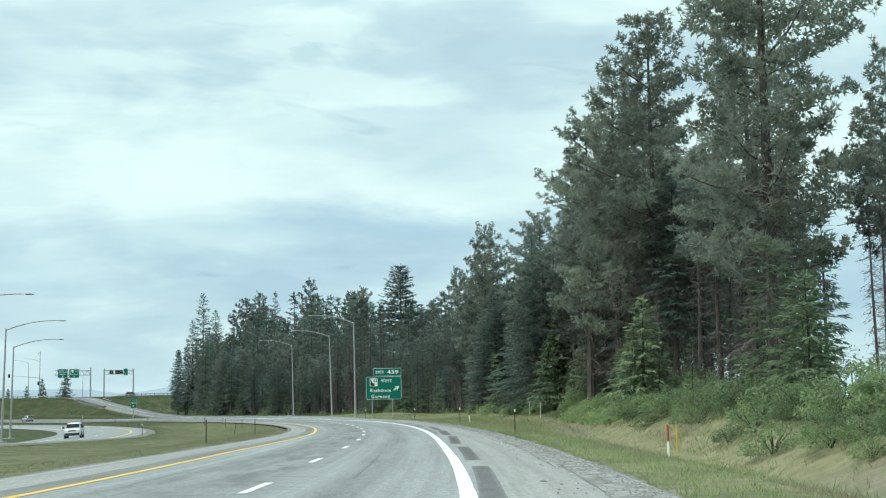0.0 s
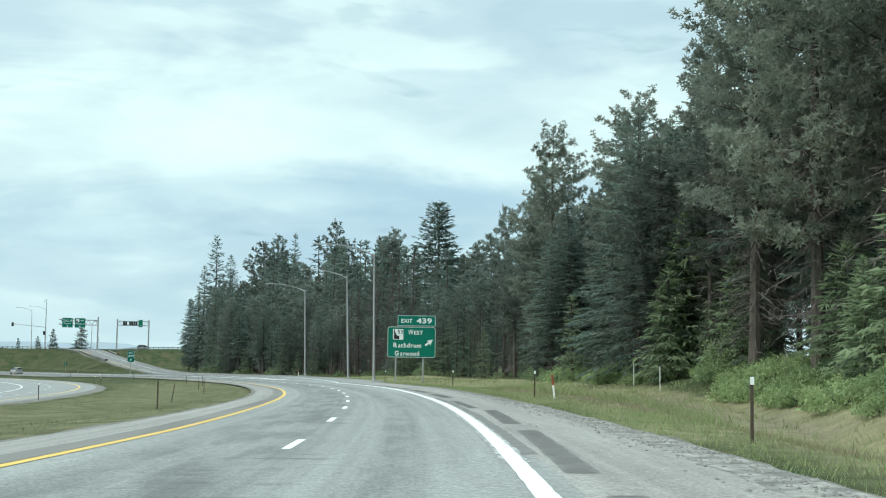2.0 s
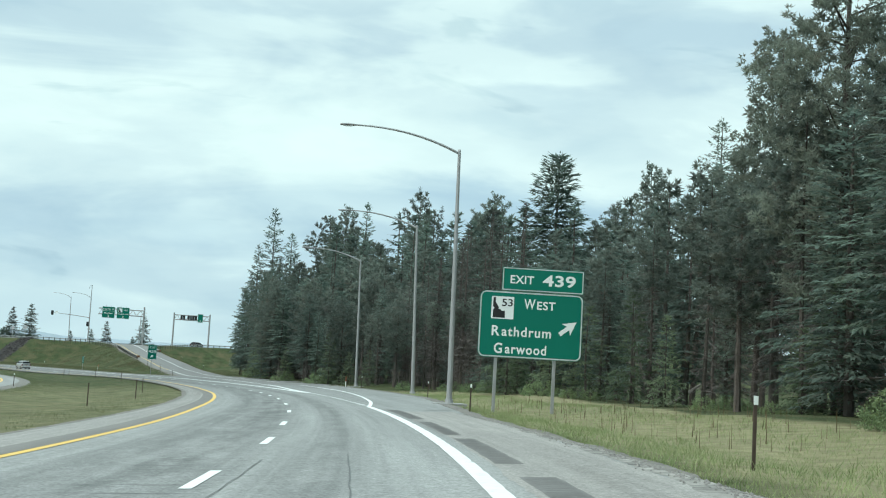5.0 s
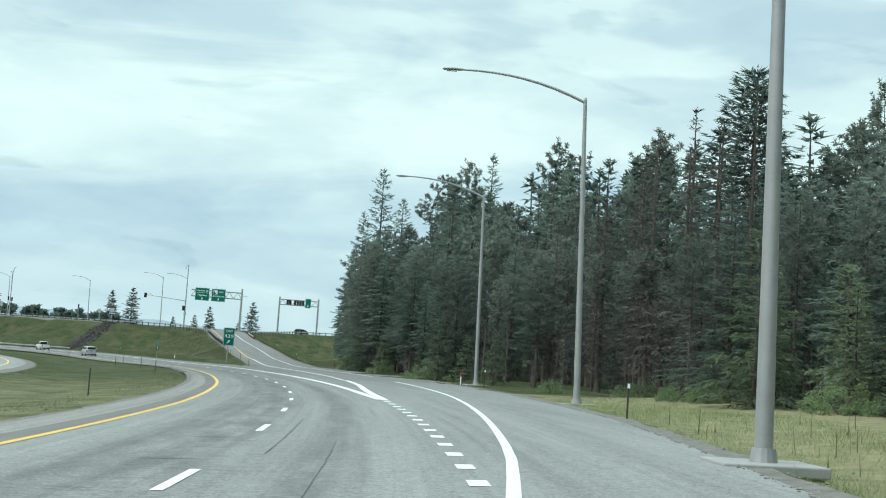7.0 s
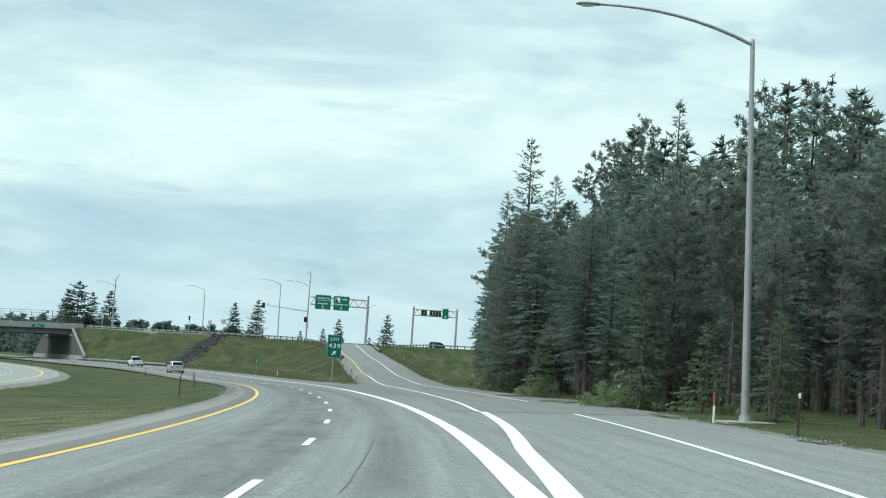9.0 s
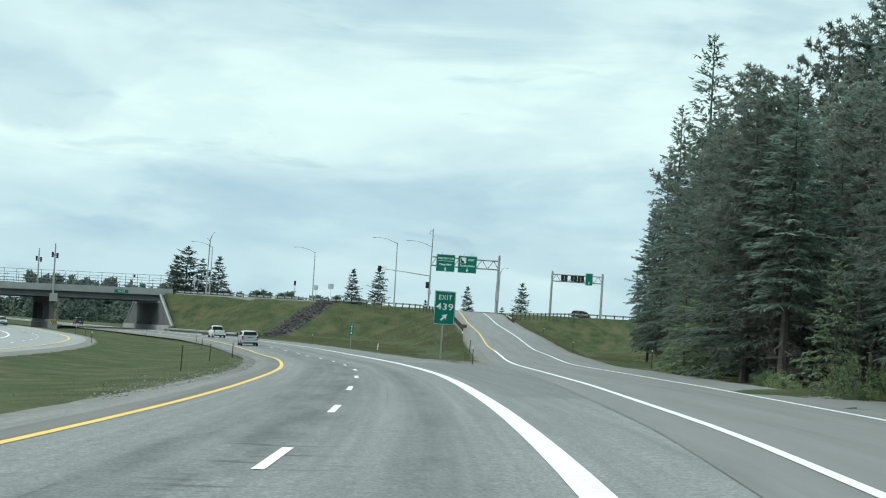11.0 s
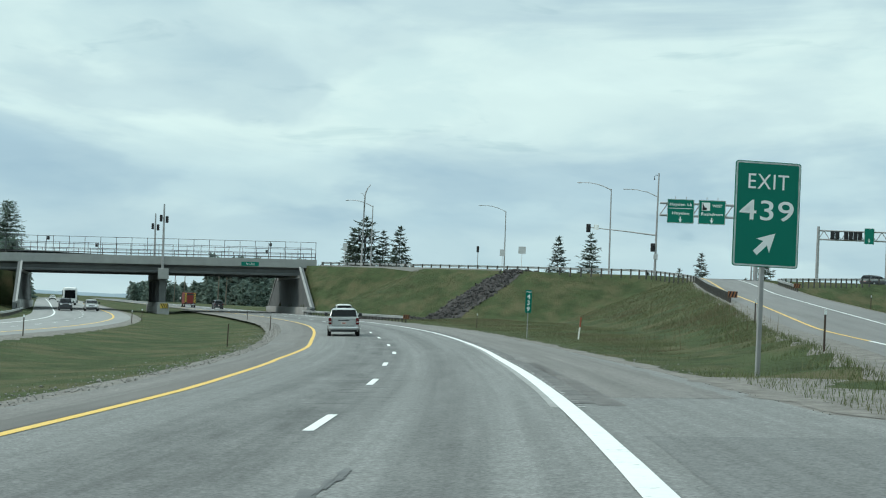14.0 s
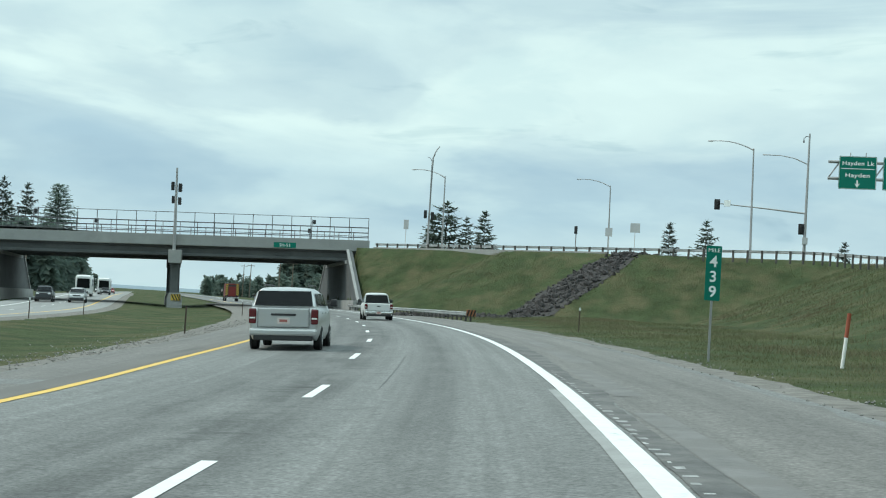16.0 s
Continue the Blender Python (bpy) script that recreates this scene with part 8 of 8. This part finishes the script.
def passenger_car(name, m, label, paint, L, W, H, belt, hood, hood_z, cab0, cab1, slope_r, slope_f, wheel_r=0.33, bed=0.0, pillar=3, tail_h=0.45, glass_top=0.17, group="vehicles on the highway"):
    """Faces +y; y = 0 is the rear."""
    ob = thing(name, m, label, "pickup truck" if bed else "car", group)
    w = W / 2
    rear_z = belt
    st = [(0.0, body_half(w - 0.10, 0.42, rear_z - 0.10)), (0.06, body_half(w - 0.04, 0.36, rear_z)), (0.35, body_half(w, 0.28, rear_z)), (L * 0.5, body_half(w, 0.26, belt)),
          (L - hood, body_half(w, 0.26, belt)), (L - hood * 0.6, body_half(w - 0.02, 0.27, hood_z + 0.04)), (L - 0.35, body_half(w - 0.06, 0.28, hood_z)), (L - 0.08, body_half(w - 0.14, 0.32, hood_z - 0.12)), (L, body_half(w - 0.22, 0.40, hood_z - 0.26))]
    body = loft("body", st, paint, ob)
    if bed:
        bm = bmesh.new()
        box(bm, (0, bed / 2 + 0.10, belt - 0.10), (W - 0.34, bed - 0.1, 0.30))
        part("bed_liner", bm, M["trim"], body, "dark open load bed")
    rw, bw = w - 0.24, w - 0.09
    sl = [(cab0, roof_half(bw, bw - 0.02, belt - 0.02, belt + 0.10)), (cab0 + slope_r * 0.9, roof_half(bw, rw + 0.03, belt - 0.02, H - 0.05)), (cab0 + slope_r + 0.18, roof_half(bw, rw, belt - 0.02, H)), ((cab0 + cab1) / 2, roof_half(bw, rw, belt - 0.02, H + 0.01)),
          (cab1 - slope_f - 0.1, roof_half(bw, rw, belt - 0.02, H - 0.04)), (cab1, roof_half(bw, bw - 0.02, belt - 0.03, belt + 0.08))]
    cab = loft("cabin", sl, paint, ob)
    g = 0.022
    zt = H - glass_top
    t0, t1 = 0.10, (zt - belt) / (H - belt)
    def back_y(z):
        return cab0 + 0.9 * slope_r * (z - belt - 0.10) / (H - 0.15 - belt) - 0.03

    def front_y(z):
        return cab1 - (slope_f + 0.1) * (z - belt - 0.08) / (H - 0.12 - belt) + 0.04

    yb0, yb1 = back_y(belt + 0.05), back_y(zt + 0.03)
    quad("rear_window", [(-(bw - 0.09), yb0, belt + 0.05), (bw - 0.09, yb0, belt + 0.05), (rw - 0.02, yb1, zt + 0.03), (-(rw - 0.02), yb1, zt + 0.03)], M["glass"], cab, "dark tinted rear window")
    yf0, yf1 = front_y(belt + 0.10), front_y(zt + 0.03)
    quad("windscreen", [(bw - 0.12, yf0, belt + 0.10), (-(bw - 0.12), yf0, belt + 0.10), (-(rw - 0.02), yf1, zt + 0.03), (rw - 0.02, yf1, zt + 0.03)], M["glass"], cab, "dark windscreen")
    a0, a1 = cab0 + slope_r * 0.55 + 0.12, cab1 - slope_f * 0.45 - 0.10
    for sx in (1, -1):
        for k in range(pillar):
            p0, p1 = a0 + (a1 - a0) * k / pillar + 0.05, a0 + (a1 - a0) * (k + 1) / pillar - 0.05
            u0 = p0 + (0.18 * slope_r if k == 0 else 0)
            u1 = p1 - (0.55 * slope_f if k == pillar - 1 else 0)
            xb, xt = bw + 0.012, rw + (bw - rw) * 0.28 + 0.014
            quad("side_window", [(sx * xb, p0, belt + 0.07), (sx * xb, p1, belt + 0.07), (sx * xt, u1, zt - 0.02), (sx * xt, u0, zt - 0.02)], M["glass"], cab, "dark tinted side window")
            bm = bmesh.new()
            box(bm, (sx * (w + 0.005), (p0 + p1) / 2 + 0.25, belt - 0.14), (0.03, 0.18, 0.035), bevel=0.01)
            part("door_handle", bm, paint, body)
        bm = bmesh.new()
        tube(bm, [(sx * (bw + 0.02), cab1 - slope_f * 0.75, belt + 0.10), (sx * (w + 0.06), cab1 - slope_f * 0.75, belt + 0.12)], [0.03, 0.03], 6)
        box(bm, (sx * (w + 0.13), cab1 - slope_f * 0.75, belt + 0.16), (0.20, 0.10, 0.22), bevel=0.035)
        part("door_mirror", bm, M["trim"], ob, "black door mirror", smooth=True)
        bm = bmesh.new()
        box(bm, (sx * (w - 0.13), 0.04, belt - 0.04 - tail_h / 2), (0.20, 0.18, tail_h), bevel=0.035)
        tl = part("tail_lamp", bm, M["tail"], ob, "red tail lamp")
        bm = bmesh.new()
        box(bm, (sx * (w - 0.13), -0.052, belt - 0.04 - tail_h * 0.62), (0.15, 0.012, tail_h * 0.10), bevel=0.004)
        part("reverse_lamp", bm, M["lamp_glass"], tl)
        bm = bmesh.new()
        box(bm, (sx * (w - 0.33), L - 0.10, hood_z - 0.16), (0.34, 0.2, 0.16), bevel=0.05)
        part("headlight", bm, M["lamp_glass"], ob, "clear headlight")
    bm = bmesh.new()
    box(bm, (0, 0.02, 0.50), (W - 0.10, 0.26, 0.20), bevel=0.06)
    part("rear_bumper", bm, M["chrome"] if bed else paint, ob, "chrome rear bumper" if bed else "")
    bm = bmesh.new()
    box(bm, (0, 0.02, 0.35), (W - 0.34, 0.2, 0.16), bevel=0.03)
    part("lower_valance", bm, M["trim"], ob)
    bm = bmesh.new()
    box(bm, (0, L - 0.04, 0.45), (W - 0.30, 0.2, 0.26), bevel=0.05)
    part("front_bumper", bm, M["trim"], ob)
    bm = bmesh.new()
    box(bm, (0, L - 0.02, hood_z - 0.18), (W * 0.42, 0.06, 0.15), bevel=0.02)
    part("grille", bm, M["trim"], ob)
    bm = bmesh.new()                    # tailgate, a little proud of the body
    gw = W - 0.56 if not bed else W - 0.44
    box(bm, (0, 0.028, (belt - 0.02 + 0.64) / 2), (gw, 0.10, belt - 0.02 - 0.64), bevel=0.03)
    tg = part("tailgate", bm, paint, ob)
    bm = bmesh.new()
    for sx in (-1, 1):
        box(bm, (sx * (gw / 2 + 0.004), 0.006, (belt + 0.62) / 2), (0.007, 0.05, belt - 0.64))
    box(bm, (0, 0.004, 0.633), (gw, 0.05, 0.010))
    part("tailgate_seam", bm, M["trim"], tg, "dark seam round the tailgate")
    bm = bmesh.new()
    box(bm, (0, -0.025, belt - 0.20), (0.70 if not bed else 0.22, 0.05, 0.06), bevel=0.015)
    part("tailgate_handle", bm, M["trim"], ob)
    bm = bmesh.new()
    z_p = belt - 0.37 if not bed else 0.5
    box(bm, (0, -0.03 if not bed else -0.12, z_p), (0.34, 0.02, 0.17), bevel=0.004)
    pl = part("licence_plate", bm, M["plate"], ob, "pale number plate with a red motif")
    bm = bmesh.new()
    box(bm, (0, (-0.043 if not bed else -0.133), z_p), (0.22, 0.006, 0.07))
    part("plate_bar", bm, M["plate_red"], pl)
    for yy in (L * 0.19, L * 0.79):
        for sx in (1, -1):
            wheel(ob, sx * (w - 0.09), yy, wheel_r, 0.23)
            bm = bmesh.new()
            rod(bm, (sx * (w - 0.03), yy, wheel_r), (sx * (w + 0.004), yy, wheel_r), wheel_r * 1.10, wheel_r * 1.10, 18)
            part("wheel_arch", bm, M["trim"], ob, "dark wheel arch")
    return ob


def on_road(s, o, flip=False, tilt=True):
    p = at(s, o, 0.012)
    roll = -math.degrees(math.atan(float(bank(s))))
    return pose(p.x, p.y, p.z, 0, 0, heading(s) + (180 if flip else 0)) @ pose(0, 0, 0, 0, roll * (-1 if flip else 1), 0) @ Matrix.Diagonal((KX, KX, KX, 1))


van = passenger_car("minivan", on_road(467.6, -2.65), "silver minivan with dark tinted windows in the inner lane", M["van_paint"], 5.1, 1.98, 1.75, 1.19, 1.0, 1.04, 0.06, 4.55, 0.30, 0.95, pillar=3, tail_h=0.42, glass_top=0.13)
for sx in (-0.62, 0.62):
    bm = bmesh.new()
    tube(bm, [(sx, 0.75, 1.77), (sx, 0.85, 1.82), (sx, 2.9, 1.83), (sx, 3.0, 1.77)], [0.02, 0.022, 0.022, 0.02], 6)
    part("roof_rail", bm, M["trim"], van, "black roof rail")
passenger_car("pickup_truck", on_road(526.0, 1.35), "white pickup truck with an open bed in the outer lane", M["white_car"], 5.2, 1.98, 1.85, 1.14, 1.35, 1.06, 1.85, 3.85, 0.22, 0.6, bed=1.8, pillar=2, tail_h=0.34, wheel_r=0.35)


def box_truck(name, m, label, group="vehicles on the highway"):
    """A rescue truck: cab, tall box body, striped rear."""
    ob = thing(name, m, label, "truck", group)
    bm = bmesh.new()
    box(bm, (0, 2.3, 1.95), (2.4, 4.6, 2.3), bevel=0.05)
    b = part("box_body", bm, M["rescue_red"], ob, "red box body")
    bm = bmesh.new()
    box(bm, (0, -0.02, 1.85), (2.36, 0.04, 2.1), bevel=0.01)
    rear = part("rear_panel", bm, M["trim"], ob, "dark rear panel with yellow chevrons")
    for sx in (-1, 1):
        for k in range(6):
            bm = bmesh.new()
            z = 1.0 + 0.34 * k
            plate(bm, [(sx * 1.15, z), (sx * 1.15, z + 0.17), (sx * 0.72, z + 0.40), (sx * 0.72, z + 0.23)], -0.05, -0.045)
            part("stripe", bm, M["yellow"], rear, "yellow diagonal stripe")
    bm = bmesh.new()
    box(bm, (0, -0.06, 1.75), (1.3, 0.03, 1.7), bevel=0.02)
    part("rear_door", bm, M["rescue_red"], rear, "dark red roller door")
    bm = bmesh.new()
    box(bm, (0, -0.15, 0.62), (2.4, 0.35, 0.22), bevel=0.03)
    part("step_bumper", bm, M["chrome"], ob)
    bm = bmesh.new()
    box(bm, (0, 5.55, 1.55), (2.25, 1.7, 1.7), bevel=0.16)
    cab = part("cab", bm, M["rescue_red"], ob, "red cab")
    quad("windscreen", [(1.0, 6.42, 1.65), (-1.0, 6.42, 1.65), (-0.95, 6.41, 2.25), (0.95, 6.41, 2.25)], M["glass"], cab)
    for sx in (1, -1):
        quad("side_window", [(sx * 1.135, 4.95, 1.65), (sx * 1.135, 6.1, 1.65), (sx * 1.135, 6.0, 2.2), (sx * 1.135, 4.95, 2.2)], M["glass"], cab)
        bm = bmesh.new()
        box(bm, (sx * 1.45, 5.9, 1.9), (0.22, 0.12, 0.5), bevel=0.03)
        part("door_mirror", bm, M["white_plastic"], ob)
        bm = bmesh.new()
        box(bm, (sx * 0.95, -0.07, 0.85), (0.18, 0.06, 0.14), bevel=0.01)
        part("tail_lamp", bm, M["tail"], ob)
    bm = bmesh.new()
    box(bm, (0, 6.45, 0.85), (2.2, 0.25, 0.3), bevel=0.05)
    part("front_bumper", bm, M["chrome"], ob)
    for y in (1.2, 5.6):
        for sx in (1, -1):
            wheel(ob, sx * 1.05, y, 0.45, 0.30)
    return ob


box_truck("rescue_truck", on_road(690.0, -1.9), "red rescue truck with yellow chevron stripes on its rear")
passenger_car("suv", on_road(668.0, 1.9), "dark green sport utility car in the outer lane", M["dark_car"], 4.7, 1.85, 1.75, 1.1, 1.0, 1.05, 0.08, 3.9, 0.35, 0.8, pillar=3)

# oncoming traffic
passenger_car("suv", on_road(175.0, -30.5, True), "pale silver sport utility car in the opposing lane", M["white_car"], 4.6, 1.85, 1.7, 1.05, 1.1, 1.0, 0.1, 3.8, 0.4, 0.8, group="oncoming vehicles")
passenger_car("pickup_truck", on_road(607.0, -30.8, True), "dark pickup truck with lit headlights in the opposing lane", M["dark_car"], 5.4, 1.95, 1.85, 1.15, 1.4, 1.1, 2.0, 4.2, 0.22, 0.65, bed=1.9, pillar=2, group="oncoming vehicles")
passenger_car("minivan", on_road(606.0, -26.8, True), "silver minivan in the opposing lane", M["van_paint"], 5.0, 1.95, 1.72, 1.06, 1.0, 0.98, 0.06, 4.5, 0.34, 0.95, group="oncoming vehicles")
passenger_car("car", on_road(735.0, -26.6, True), "dark saloon car in the opposing lane", M["dark_car"], 4.7, 1.82, 1.48, 0.95, 1.2, 0.88, 0.9, 3.6, 0.7, 0.9, pillar=2, group="oncoming vehicles")
passenger_car("car", on_road(790.0, -26.6, True), "dark red saloon car in the opposing lane", M["red_car"], 4.7, 1.82, 1.48, 0.95, 1.2, 0.88, 0.9, 3.6, 0.7, 0.9, pillar=2, group="oncoming vehicles")
passenger_car("car", on_road(830.0, -30.8, True), "white saloon car in the opposing lane", M["white_car"], 4.7, 1.82, 1.48, 0.95, 1.2, 0.88, 0.9, 3.6, 0.7, 0.9, pillar=2, group="oncoming vehicles")


def coach(m, label):
    ob = thing("coach", m, label, "bus", "oncoming vehicles")
    st = [(0, [(0, 0.5), (1.1, 0.5), (1.22, 0.7), (1.25, 1.8), (1.22, 3.0), (1.0, 3.3), (0, 3.35)]), (0.2, [(0, 0.35), (1.15, 0.35), (1.26, 0.6), (1.28, 1.8), (1.25, 3.1), (1.05, 3.4), (0, 3.45)]),
          (9.8, [(0, 0.35), (1.15, 0.35), (1.26, 0.6), (1.28, 1.8), (1.25, 3.1), (1.05, 3.4), (0, 3.45)]), (10.3, [(0, 0.5), (1.05, 0.5), (1.15, 0.7), (1.18, 1.7), (1.1, 2.9), (0.95, 3.15), (0, 3.2)])]
    b = loft("body", st, M["white_car"], ob)
    quad("windscreen", [(1.0, 10.34, 1.3), (-1.0, 10.34, 1.3), (-0.95, 10.30, 2.85), (0.95, 10.30, 2.85)], M["glass"], b, "wide dark windscreen")
    for sx in (1, -1):
        for k in range(5):
            quad("side_window", [(sx * 1.295, 0.8 + 1.75 * k, 1.75), (sx * 1.295, 2.4 + 1.75 * k, 1.75), (sx * 1.275, 2.4 + 1.75 * k, 2.85), (sx * 1.275, 0.8 + 1.75 * k, 2.85)], M["glass"], b)
        bm = bmesh.new()
        box(bm, (sx * 0.85, 10.32, 0.85), (0.32, 0.08, 0.2), bevel=0.03)
        part("headlight", bm, M["lamp_glass"], ob)
        for y in (2.2, 8.3):
            wheel(ob, sx * 1.08, y, 0.48, 0.3)
    return ob


coach(on_road(680.0, -28.8, True), "white motor coach in the opposing lane")
coach(on_road(745.0, -27.0, True), "white motor coach in the opposing lane")

# a car on the overpass street
passenger_car("suv", pose(-143.8, 575.2, 9.42, 0, 0, -18.0) @ Matrix.Diagonal((KX, KX, KX, 1)), "dark grey car on the overpass street behind the guard rail", M["dark_car"], 4.7, 1.85, 1.6, 1.0, 1.1, 0.95, 0.1, 3.9, 0.45, 0.85, pillar=3, group="vehicles on the street")

# ---- survey units to metres ----
for ob in list(scene.objects):
    if ob.parent is None and ob.type not in {"CAMERA", "LIGHT"}:
        ob.matrix_basis = Matrix.Scale(SCALE, 4) @ ob.matrix_basis
